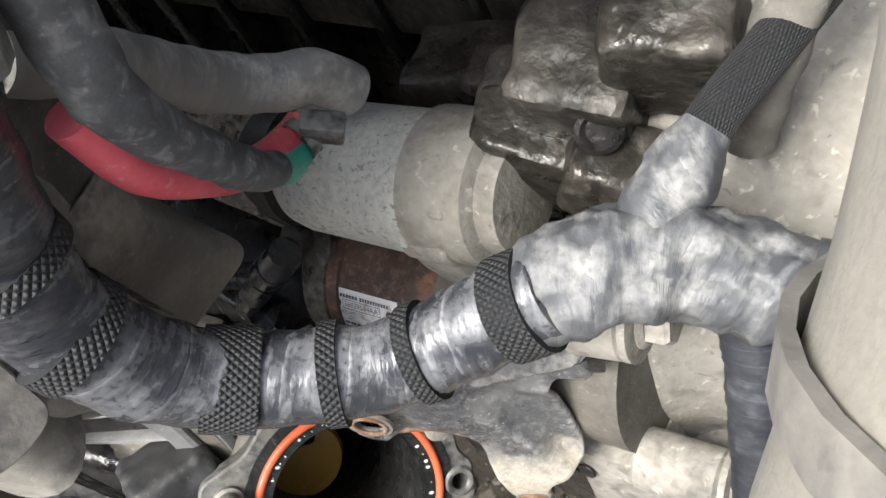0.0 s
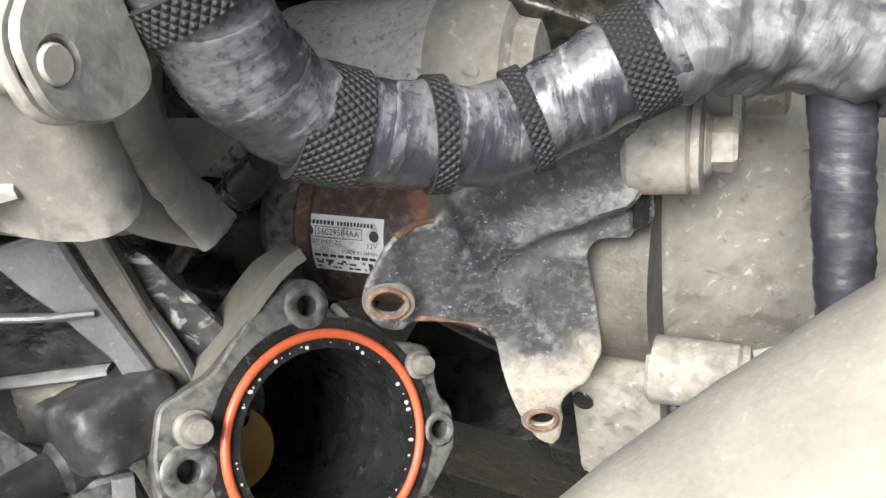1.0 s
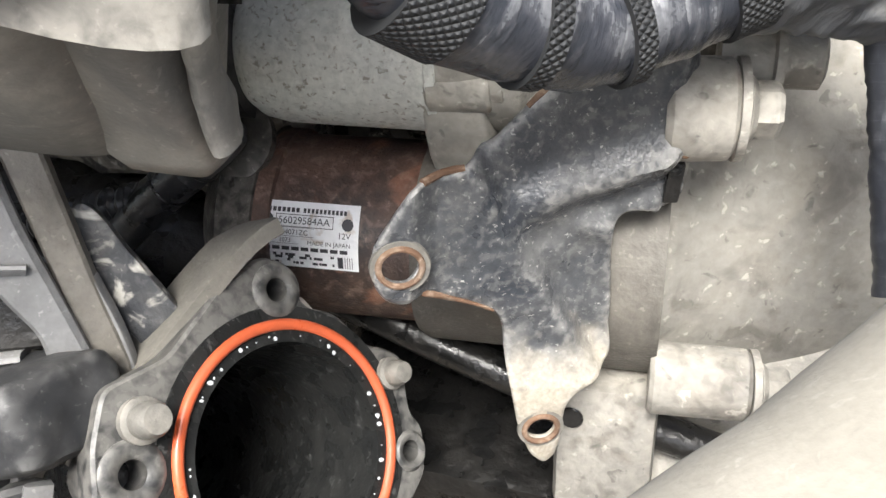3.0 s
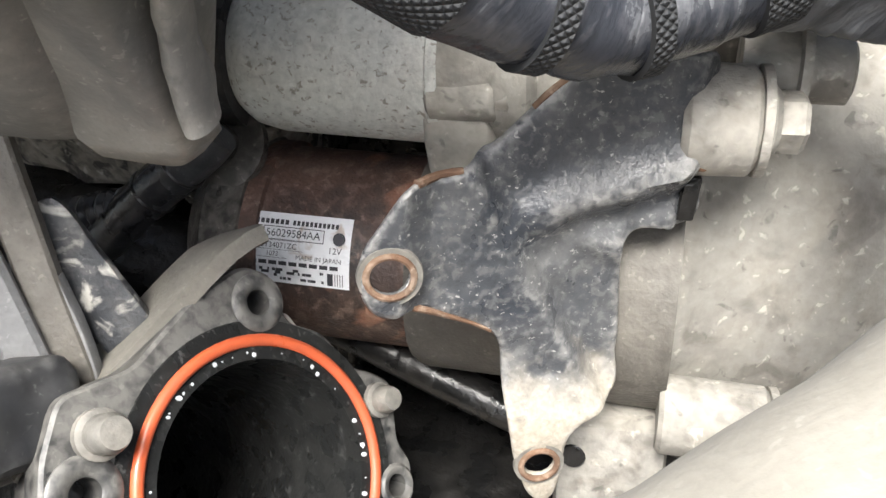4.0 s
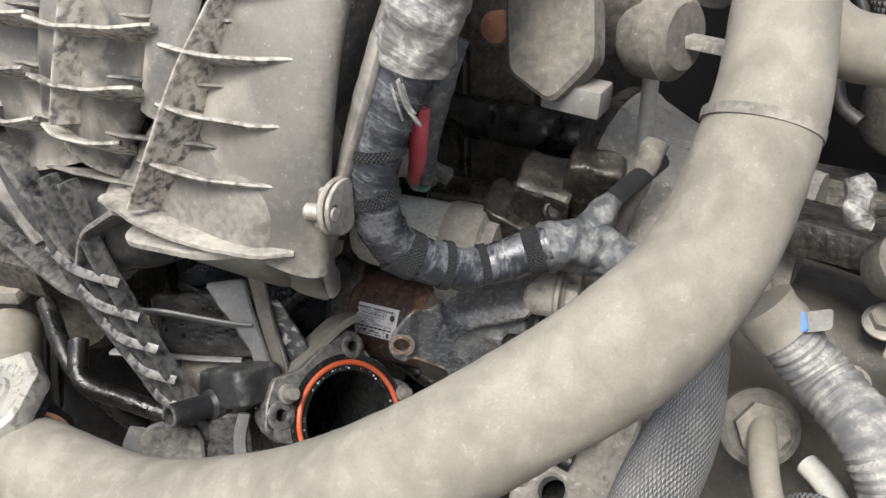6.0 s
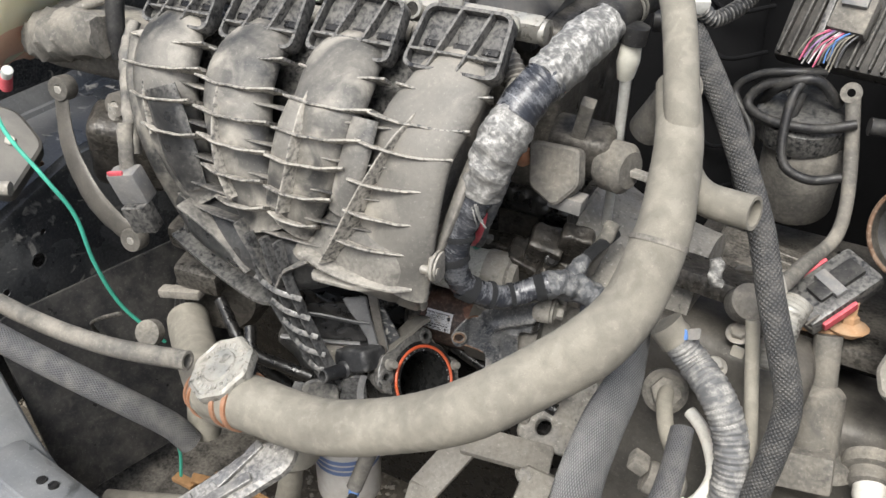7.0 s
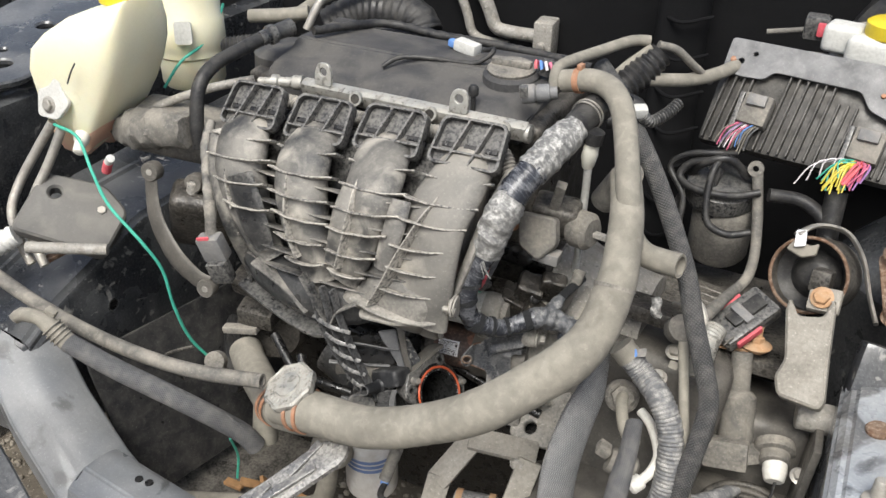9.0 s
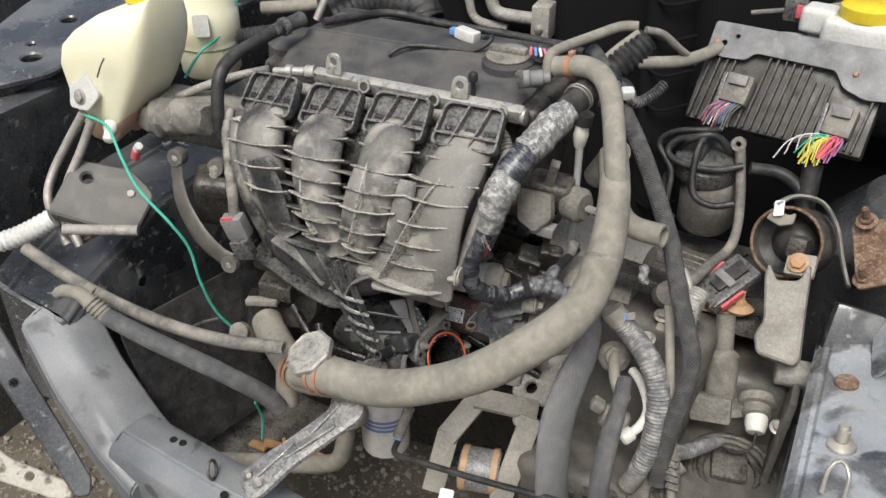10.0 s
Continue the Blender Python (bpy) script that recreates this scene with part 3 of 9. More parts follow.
def lump(bm, m, size, amount=0.002, grain=60.0, cuts=11, power=9.0):
    """A rough casting: a rounded box whose skin is uneven."""
    own = bmesh.new()
    bmesh.ops.create_cube(own, size=2.0)
    bmesh.ops.subdivide_edges(own, edges=list(own.edges), cuts=cuts, use_grid_fill=True)
    for v in own.verts:
        p = v.co
        k = sum(abs(c) ** power for c in p) ** (1 / power)
        q = p * (max(abs(c) for c in p) / k)
        w = m @ Vector((q.x * size[0] / 2, q.y * size[1] / 2, q.z * size[2] / 2))
        n = (m.to_3x3() @ q).normalized()
        v.co = w + n * amount * (noise.noise(w * grain) + 0.5 * noise.noise(w * grain * 3.1))
    tmp = bpy.data.meshes.new("tmp")
    own.to_mesh(tmp)
    own.free()
    bm.from_mesh(tmp)
    bpy.data.meshes.remove(tmp)
    return bm


def at(x, y, z, rx=0, ry=0, rz=0):
    return pose(x, y, z, rx, ry, rz)


def plate(bm, m, outline, thick, holes=(), bevel=0.0, seg=16):
    """A flat piece with the outline (in the frame's x and y) and round holes (x, y, r), thick along z."""
    own = bmesh.new()
    base = [own.verts.new((x, y, 0)) for x, y in outline]
    edges = [own.edges.new((base[i], base[(i + 1) % len(base)])) for i in range(len(base))]
    for hx, hy, hr in holes:
        c = [own.verts.new((hx + hr * math.cos(2 * math.pi * s / seg), hy + hr * math.sin(2 * math.pi * s / seg), 0)) for s in range(seg)]
        edges += [own.edges.new((c[i], c[(i + 1) % seg])) for i in range(seg)]
    bmesh.ops.triangle_fill(own, use_beauty=True, use_dissolve=False, edges=edges)
    out = bmesh.ops.extrude_face_region(own, geom=list(own.faces))
    bmesh.ops.translate(own, vec=(0, 0, thick), verts=[g for g in out["geom"] if isinstance(g, bmesh.types.BMVert)])
    if bevel:
        bmesh.ops.recalc_face_normals(own, faces=own.faces)
        rim = [e for e in own.edges if len(e.link_faces) == 2 and e.calc_face_angle(0) > 1.2]
        bmesh.ops.bevel(own, geom=rim, offset=bevel, segments=1, affect="EDGES")
    bmesh.ops.transform(own, matrix=m, verts=own.verts)
    tmp = bpy.data.meshes.new("tmp")
    own.to_mesh(tmp)
    own.free()
    bm.from_mesh(tmp)
    bpy.data.meshes.remove(tmp)
    return bm


def rounded(points, radius, n=4):
    """An outline with its corners rounded off."""
    out = []
    for i, p in enumerate(points):
        a, p, c = Vector(points[i - 1]), Vector(p), Vector(points[(i + 1) % len(points)])
        d1, d2 = (a - p), (c - p)
        k = min(radius, d1.length * 0.45, d2.length * 0.45)
        s, e = p + d1.normalized() * k, p + d2.normalized() * k
        for j in range(n + 1):
            t = j / n
            q = s * (1 - t) ** 2 + p * 2 * t * (1 - t) + e * t * t
            out.append((q.x, q.y))
    return out


def band(centre, direction, r, width, thick=0.0012):
    """A clamp's band: a short hollow ring."""
    bm = B()
    m = axes(centre, direction)
    lathe(bm, m, [(r, -width / 2), (r + thick, -width / 2), (r + thick, width / 2), (r, width / 2), (r, -width / 2)], 32, cap=False)
    return bm

# ---------------------------------------------------------------- ground
bm = B()
bmesh.ops.create_grid(bm, x_segments=60, y_segments=60, size=1.6)
for v in bm.verts:
    v.co.z = 0.012 * noise.noise(v.co * 6) + 0.006 * noise.noise(v.co * 19)
edge = [e for e in bm.edges if e.is_boundary]
for k in (6.0, 60.0, 900.0):
    ext = bmesh.ops.extrude_edge_only(bm, edges=edge)["geom"]
    vs = [g for g in ext if isinstance(g, bmesh.types.BMVert)]
    for v in vs:
        d = Vector((v.co.x, v.co.y, 0))
        v.co = d / max(abs(d.x), abs(d.y)) * k
    edge = [g for g in ext if isinstance(g, bmesh.types.BMEdge)]
part("ground", bm, "gravel", None, "dark oily gravel yard under the car", sharp=180)
tagged(bpy.data.objects["ground"], category="ground", kind="structure")

rnd = random.Random(4)
bm = B()
bmesh.ops.create_icosphere(bm, subdivisions=1, radius=1.0)
ball = [v.co.copy() for v in bm.verts]
tris = [[v.index for v in f.verts] for f in bm.faces]
bm.free()
gv, gf = [], []
for i in range(5200):
    x, y = (rnd.uniform(-0.95, 0.3), rnd.uniform(-0.5, 0.4))
    r = rnd.choice((0.002, 0.003, 0.003, 0.004, 0.006, 0.008))
    m = pose(x, y, r * 0.35, rnd.uniform(0, 360), rnd.uniform(0, 360), rnd.uniform(0, 360)) @ Matrix.Diagonal((r, r * rnd.uniform(0.6, 1), r * rnd.uniform(0.5, 0.9), 1))
    gf += [[k + len(gv) for k in f] for f in tris]
    gv += [m @ c for c in ball]
gme = bpy.data.meshes.new("tmp")
gme.from_pydata(gv, [], gf)
bm = B()
bm.from_mesh(gme)
bpy.data.meshes.remove(gme)
part("gravel", bm, "stone", None, "loose grey-brown stones on the ground", sharp=20)
tagged(bpy.data.objects["gravel"], category="gravel", kind="stuff")

# ---------------------------------------------------------------- the car body round the bay
def beam(name, a, b, w, h, material, label, up=(0, 0, 1), bevel=0.006, kind="structure", category="car body"):
    a, b = Vector(a), Vector(b)
    m = axes((a + b) / 2, b - a, Vector(up).cross(b - a))
    ob = solo(name, block(B(), m, (w, h, (b - a).length), bevel, 3), material, label, category, kind=kind)
    return ob


wall = solo("wall_firewall", block(B(), at(0.1, 0.66, 0.62), (1.7, 0.05, 1.0), 0.01), "firewall", "black padded firewall behind the engine", "firewall", kind="structure")
beam("trim_firewall_lip", (-0.75, 0.625, 1.02), (0.95, 0.625, 1.02), 0.03, 0.05, "firewall", "black cowl lip along the firewall")
# left inner wing: a stepped box rail and the upright apron above it
bm = B()
prof = [(-0.335, 0.40), (-0.335, 0.635), (-0.345, 0.648), (-0.45, 0.66), (-0.47, 0.69), (-0.47, 0.40)]
rows = [[bm.verts.new((x, y, z if z < 0.5 else z + dz)) for x, z in prof] for y, dz in ((-0.262, -0.058), (-0.20, -0.028), (-0.03, 0.022), (0.62, 0.03))]
bm.faces.new(rows[0])
bm.faces.new(rows[-1])
for a, b in zip(rows, rows[1:]):
    for i in range(len(prof)):
        j = (i + 1) % len(prof)
        bm.faces.new((a[i], a[j], b[j], b[i]))
bmesh.ops.bevel(bm, geom=[e for e in bm.edges], offset=0.006, segments=2, affect="EDGES")
rail_l = solo("inner_wing_rail", bm, "body_black", "scuffed black inner wing rail with worn edges", "car body", kind="structure")
for y, z, r in ((-0.115, 0.568, 0.008), (-0.165, 0.552, 0.004), (-0.10, 0.60, 0.003), (-0.02, 0.585, 0.004)):
    part("hole", lathe(B(), axes((-0.3345, y, z), (1, 0, 0)), [(r, 0), (r * 1.25, 0.0012), (r * 1.25, 0), ], 16, cap=False), "body_black", rail_l)
    # black disc paints the shade inside the hole; the rail is solid
    part("hole_back", lathe(B(), axes((-0.3348, y, z), (1, 0, 0)), [(0, 0.0008), (r, 0.0008)], 16, cap=False), "grease_and_hole_shade", rail_l)
solo("wing_apron", block(B(), at(-0.60, 0.2, 0.50, 0, 10, 0), (0.04, 0.9, 0.62), 0.01), "body_black", "black inner wing apron", "car body", kind="structure")
solo("wing_top_flange", plate(B(), at(-0.62, 0.05, 0.845, 4, 4, 0), rounded([(0.055, -0.14), (0.105, -0.05), (0.06, 0.06), (0.02, 0.22), (-0.06, 0.45), (-0.18, 0.42), (-0.14, 0.12), (-0.09, -0.02), (-0.02, -0.10)], 0.025), 0.012, [(0.036, -0.035, 0.016), (-0.02, 0.10, 0.014), (0.0, 0.0, 0.007)], 0.003),
     "body_black", "dark sheet metal wing flange with holes", "car body", kind="structure")
solo("wing_outer", block(B(), at(-0.90, 0.62, 0.45, 0, 8, 0), (0.03, 1.1, 0.9), 0.01), "body_black", "black outer wing panel", "car body", kind="structure")

# right rail with its light top
bm = B()
prof = [(0.618, 0.30), (0.618, 0.645), (0.630, 0.66), (0.76, 0.675), (0.79, 0.70), (0.79, 0.30)]
a = [bm.verts.new((x, -0.32, z)) for x, z in prof]
b = [bm.verts.new((x + 0.005, 0.075, z)) for x, z in prof]
bm.faces.new(a)
bm.faces.new(b)
for i in range(len(prof)):
    j = (i + 1) % len(prof)
    bm.faces.new((a[i], a[j], b[j], b[i]))
bmesh.ops.bevel(bm, geom=[e for e in bm.edges], offset=0.005, segments=2, affect="EDGES")
rail_r = solo("chassis_rail", bm, "paint_grey", "silver-grey chassis rail with scratched paint", "car body", kind="structure")
part("rail_plug", lathe(B(), axes((0.660, -0.022, 0.665), (-0.1, 0, 1)), [(0.006, 0.0035), (0.011, 0.0035), (0.013, 0.001), (0.013, -0.004)], 24), "rust", rail_r, "rusty rubber plug")
part("plug_core", lathe(B(), axes((0.660, -0.022, 0.667), (-0.1, 0, 1)), [(0.0, 0.0), (0.006, 0.0)], 20, cap=False), "grease_and_hole_shade", rail_r)
bm = B()
lathe(bm, axes((0.664, -0.127, 0.664), (-0.1, 0, 1)), [(0.015, 0), (0.014, 0.003), (0.009, 0.006), (0.006, 0.007), (0.006, 0.026), (0.0045, 0.028)], 24)
for k in range(7):
    ring(bm, axes((0.664 - 0.0016, -0.127, 0.674 + 0.002 * k), (-0.1, 0, 1)), 0.006, 0.0009, 20, 6)
part("threaded_stud", bm, "steel", rail_r, "threaded steel stud with washer")
part("wire_loop", tube(B(), [(0.652, -0.205, 0.668), (0.653, -0.196, 0.692), (0.662, -0.186, 0.697), (0.671, -0.196, 0.692), (0.672, -0.205, 0.668)], 0.0022, 8), "steel", rail_r, "bent wire loop")
solo("wing_apron_far", block(B(), at(0.86, 0.15, 0.62, 0, -8, 0), (0.04, 0.95, 0.7), 0.01), "body_black", "black inner wing apron", "car body", kind="structure")
solo("wing_support", plate(B(), at(0.70, 0.04, 0.70, 0, -62, 6), rounded([(-0.04, -0.04), (0.16, -0.06), (0.16, 0.06), (-0.03, 0.05)], 0.012), 0.004, (), 0.001), "paint_grey", "scratched silver sheet metal panel edge", "car body", kind="structure")
solo("strut_tower", lathe(B(), at(0.74, 0.36, 0.30), [(0.16, 0), (0.15, 0.36), (0.10, 0.42), (0.05, 0.43)], 36), "body_black", "dark strut tower in the corner", "car body", kind="structure")

# front cross-member: pressed grey beam in two lengths with a lapped joint
def pressed(name, pts, w, h, material, label):
    bm = B()
    rows = []
    for i, p in enumerate(pts):
        p = Vector(p)
        d = (Vector(pts[min(i + 1, len(pts) - 1)]) - Vector(pts[max(i - 1, 0)])).normalized()
        s = d.cross(Vector((0, 0, 1))).normalized()
        u = Vector((0, 0, 1))
        sec = [(-w, -h), (-w, 0.0), (-w * 0.86, 0.006), (-w * 0.3, 0.010), (w * 0.25, 0.010), (w * 0.45, 0.002), (w * 0.85, -0.002), (w, -0.01), (w, -h)]
        rows.append([bm.verts.new(p + s * a + u * b) for a, b in sec])
    n = len(rows[0])
    for a, b in zip(rows, rows[1:]):
        for k in range(n):
            bm.faces.new((a[k], a[(k + 1) % n], b[(k + 1) % n], b[k]))
    bm.faces.new(rows[0])
    bm.faces.new(rows[-1])
    bmesh.ops.bevel(bm, geom=[e for e in bm.edges if not e.is_boundary], offset=0.003, segments=2, affect="EDGES")
    return solo(name, bm, material, label, "cross-member", kind="structure")


X2 = [(-0.405, -0.226, 0.604), (-0.36, -0.246, 0.578), (-0.31, -0.268, 0.546), (-0.22, -0.298, 0.500), (-0.158, -0.312, 0.470)]
x1 = pressed("cross_member", [(-0.175, -0.306, 0.462), (-0.02, -0.325, 0.462), (0.12, -0.335, 0.455), (0.30, -0.33, 0.45), (0.56, -0.315, 0.45)], 0.040, 0.07, "body_grey", "dusty grey pressed steel front cross-member")
x2 = pressed("cross_member_end", X2, 0.050, 0.06, "body_grey", "dusty grey cross-member end lapped over the beam")
bm = B()
ring(bm, axes((-0.355, -0.245, 0.524), (0.2, 0.2, 1)), 0.019, 0.0028, 28, 8)
part("pressed_ring", bm, "body_grey", x2, "round pressed boss")
bm = B()
ring(bm, axes((-0.01, -0.328, 0.485), (1, 0.4, 0.2)), 0.012, 0.0022, 24, 8)
part("tie_ring", bm, "steel_dark", x1, "bent steel ring")
for x, y in ((-0.10, -0.30), (-0.085, -0.299), (0.02, -0.345)):
    # black discs on the solid beam, painted as shaded slots
    part("slot", lathe(B(), axes((x, y, 0.4725), (0, 0, 1)), [(0, 0.0005), (0.005, 0.0005), (0.0055, -0.002)], 14, cap=False), "grease_and_hole_shade", x1)
# leaning front panel at the near corner
fpn = axes((-0.215, -0.42, 0.678), (0.65, -0.38, 0.62), (0.406, 0.0, -0.914))
solo("front_panel", plate(B(), fpn, rounded([(-0.10, 0.022), (0.10, 0.016), (0.170, 0.012), (0.186, 0.0), (0.178, -0.014), (0.10, -0.012), (-0.10, -0.012)], 0.005, 3), 0.010, [(0.03, 0.0, 0.004)], 0.002), "body_black",
     "scuffed dark sheet metal panel edge", "car body", kind="structure")
solo("front_panel_trim", plate(B(), fpn @ at(0.0, 0.0, -0.012), rounded([(-0.06, -0.085), (0.03, -0.066), (0.10, -0.046), (0.160, -0.010), (0.180, -0.016), (0.165, -0.034), (0.10, -0.078), (0.03, -0.098), (-0.06, -0.115)], 0.006, 3), 0.006, [(0.09, -0.058, 0.005), (0.13, -0.040, 0.005)], 0.0015), "peeling",
     "pale panel with peeling dirty paint", "car body", kind="structure")

# dark splash shield and lower panel under the hoses
solo("splash_shield", plate(B(), axes((-0.20, -0.10, 0.42), (0.9, -0.25, 0.35), (0, 1, 0)), rounded([(-0.13, -0.08), (0.15, -0.1), (0.16, 0.13), (-0.11, 0.15)], 0.02), 0.006, (), 0.001), "rubber", "black plastic splash shield", "splash shield", kind="structure")
solo("lower_tray", plate(B(), axes((-0.13, -0.10, 0.30), (0.05, -0.1, 1), (1, 0, 0)), rounded([(-0.12, -0.10), (0.06, -0.09), (0.07, 0.10), (-0.12, 0.10)], 0.012), 0.006, (), 0.001), "steel_dark", "dirty dark undertray panel", "undertray", kind="structure")

# ---------------------------------------------------------------- engine block and cylinder head (mass behind the manifold)
eng = thing("engine_block", (0.05, 0.2, 0.2), "greasy dark engine block and cylinder head", "engine")
part("block", block(B(), at(0.03, 0.20, 0.42), (0.44, 0.24, 0.44), 0.02, 3), "grease_and_hole_shade", eng)
part("head", block(B(), at(0.03, 0.19, 0.76), (0.42, 0.24, 0.24), 0.012, 3), "steel_dark", eng)
bm = B()
for k in range(9):
    block(bm, at(-0.18 + 0.052 * k, 0.075, 0.60), (0.008, 0.02, 0.3), 0.002, 1)
part("casting_ribs", bm, "grease_and_hole_shade", eng)
# rough casting that carries the starter, oily, with a flange hole
part("starter_mount", lump(B(), at(0.257, 0.027, 0.687, 24, 14, 12), (0.032, 0.030, 0.038), 0.0022), "alu_dirty", eng, "oily cast flange", 30)
# shallow black dish; the hole's deep shade is only its colour
part("mount_hole", lathe(B(), axes((0.2705, 0.0105, 0.687), (0.45, -0.75, 0.45)), [(0, -0.0005), (0.0035, -0.0005), (0.0048, 0.0012), (0.0062, 0.0006), (0.0066, -0.004)], 18, cap=False), "grease_and_hole_shade", eng, "deep bolt hole")
part("oil_pipe", tube(B(), [(0.13, 0.075, 0.706), (0.17, 0.07, 0.708), (0.22, 0.062, 0.710), (0.27, 0.058, 0.712)], 0.013, 20, 0.003, wrinkle=0.0020), "grease_and_hole_shade", eng, "wet black hose stub")
for x, y, z, rx, ry, rz, sx, sy, sz in ((0.232, 0.027, 0.673, 20, 10, 8, 0.020, 0.026, 0.022), (0.2855, 0.028, 0.698, 26, 8, 16, 0.030, 0.018, 0.046), (0.248, 0.018, 0.662, 10, 24, 10, 0.056, 0.020, 0.026), (0.271, 0.012, 0.667, 10, 30, 20, 0.030, 0.020, 0.024), (0.20, 0.045, 0.655, 0, 0, 10, 0.05, 0.03, 0.03)):
    part("casting_lug", lump(B(), at(x, y, z, rx, ry, rz), (sx, sy, sz), 0.0020), "alu_dirty", eng)

# ---------------------------------------------------------------- valve cover
vc = thing("valve_cover", (0.02, 0.15, 0.86), "dusty black plastic valve cover on the engine", "valve cover")
bm = B()
sec = [(0.052, 0.862), (0.055, 0.885), (0.072, 0.900), (0.118, 0.908), (0.128, 0.918), (0.215, 0.916), (0.235, 0.895), (0.24, 0.862)]
rows = []
for x, k in ((-0.155, 0.0), (-0.145, 1.0), (0.10, 1.0), (0.195, 1.0), (0.212, 0.55)):
    rows.append([bm.verts.new((x, y, 0.862 + (z - 0.862) * (k if k else 0.6))) for y, z in sec])
for a, b in zip(rows, rows[1:]):
    for i in range(len(sec)):
        j = (i + 1) % len(sec)
        bm.faces.new((a[i], a[j], b[j], b[i]))
bm.faces.new(rows[0])
bm.faces.new(rows[-1])
bmesh.ops.bevel(bm, geom=list(bm.edges), offset=0.003, segments=2, affect="EDGES")
part("cover_body", bm, "cover", vc)
part("rear_rail", block(B(), at(0.03, 0.245, 0.900, 0, 0, 0), (0.38, 0.022, 0.02), 0.004), "cover", vc)
part("front_step", block(B(), at(0.02, 0.085, 0.893, 14, 0, 0), (0.30, 0.03, 0.012), 0.003), "cover", vc)
bm = B()
lathe(bm, axes((0.165, 0.135, 0.905), (0, -0.08, 1)), [(0.036, 0), (0.035, 0.012), (0.03, 0.016), (0.0, 0.016)], 36)
block(bm, at(0.195, 0.135, 0.905), (0.04, 0.05, 0.018), 0.006)
part("filler_neck", bm, "cover", vc)
cap = part("oil_filler_cap", lathe(B(), axes((0.165, 0.134, 0.9205), (0, -0.08, 1)), [(0.029, 0), (0.03, 0.004), (0.027, 0.007), (0.0, 0.007)], 36), "hose_dark", vc, "dusty tan oil filler cap")
part("cap_grip", block(B(), at(0.165, 0.134, 0.9305), (0.052, 0.013, 0.010), 0.004), "hose_dark", cap)
for x, y in ((-0.12, 0.17), (-0.06, 0.235), (0.0, 0.236), (0.06, 0.234), (0.03, 0.236), (0.12, 0.234)):
    part("cover_bolt", hexa(B(), axes((x, y + 0.008, 0.909), (0, 0, 1)), 0.0048, 0.005, 0.006), "steel_dark", vc)
part("breather_boss", lathe(B(), at(-0.165, 0.135, 0.86), [(0.05, 0), (0.048, 0.032), (0.035, 0.04), (0, 0.042)], 32), "cover", vc, "rounded cover end")
part("dipstick_knob", lathe(B(), at(0.148, 0.060, 0.885), [(0.003, 0), (0.003, 0.024), (0.006, 0.026), (0.0065, 0.034), (0.004, 0.038)], 14), "rubber", vc, "small black rubber-tipped stud")

# coil lead lying on the cover with its blue-grey plug
lead = thing("coil_lead", (0.13, 0.17, 0.918), "black cloth-taped lead with a pale blue plug on the valve cover", "cable")
part("lead", tube(B(), [(0.043, 0.118, 0.912), (0.060, 0.135, 0.922), (0.10, 0.150, 0.922), (0.150, 0.158, 0.922), (0.168, 0.166, 0.932), (0.168, 0.182, 0.936), (0.150, 0.192, 0.929)], 0.0032, 10, wrinkle=0.0006), "rubber", lead)
part("plug", block(B(), at(0.123, 0.200, 0.927, 0, 6, -12), (0.034, 0.018, 0.015), 0.003), "tank_white", lead, "pale blue-grey connector")
part("plug_seal", block(B(), at(0.101, 0.203, 0.928, 0, 6, -12), (0.011, 0.011, 0.010), 0.003), "blue_wire", lead, "blue seal")

# ---------------------------------------------------------------- fuel rail
fr = thing("fuel_rail", (0.08, 0.033, 0.88), "bright aluminium fuel rail with two mounting eyes", "fuel rail")
bm = B()
block(bm, at(0.085, 0.033, 0.892, 18, 0, 0), (0.30, 0.016, 0.020), 0.004)
block(bm, at(0.085, 0.048, 0.886, 0, 0, 0), (0.30, 0.014, 0.010), 0.003)
part("rail_body", bm, "alu_bright", fr)
for x in (-0.032, 0.151):
    bm = B()
    plate(bm, axes((x, 0.030, 0.900), (0, -1, 0.15), (1, 0, 0)), rounded([(-0.012, 0), (0.012, 0), (0.0115, 0.018), (0.007, 0.028), (-0.007, 0.028), (-0.0115, 0.018)], 0.005), 0.005, [(0, 0.017, 0.0052)], 0.0008)
    part("mounting_eye", bm, "alu_bright", fr)
for x in (0.018, 0.118, 0.21):
    bm = B()
    lathe(bm, axes((x, 0.030, 0.892), (0, -0.9, 0.3)), [(0.0055, 0.012), (0.0085, 0.012), (0.009, 0.004), (0.009, -0.01)], 20)
    part("injector_cup", bm, "alu_bright", fr)
    # dark disc before the capped cup paints the shade of its bore
    part("cup_bore", lathe(B(), axes((x, 0.0195, 0.8955), (0, -0.9, 0.3)), [(0, 0.001), (0.0060, 0.001)], 16, cap=False), "steel_dark", fr)
bm = B()
lathe(bm, axes((-0.066, 0.033, 0.896), (-1, -0.25, -0.05)), [(0.009, 0), (0.009, 0.012), (0.0065, 0.014), (0.0065, 0.03), (0.009, 0.032), (0.009, 0.040), (0.005, 0.042), (0.005, 0.058), (0.003, 0.06)], 20)
part("rail_inlet", bm, "alu_bright", fr, "brass and steel rail inlet")
part("end_cap", lathe(B(), axes((0.233, 0.034, 0.890), (1, 0, 0)), [(0.011, 0), (0.011, 0.005), (0.008, 0.006)], 20), "alu_bright", fr)
for k, x in enumerate((0.045, 0.055, 0.063, 0.075, 0.09)):
    part("water_drop", lathe(B(), axes((x, 0.0225, 0.893 - 0.002 * (k % 2)), (0, -1, 0.3)), [(0.0013, 0), (0.001, 0.0007), (0, 0.001)], 8), "water", fr)

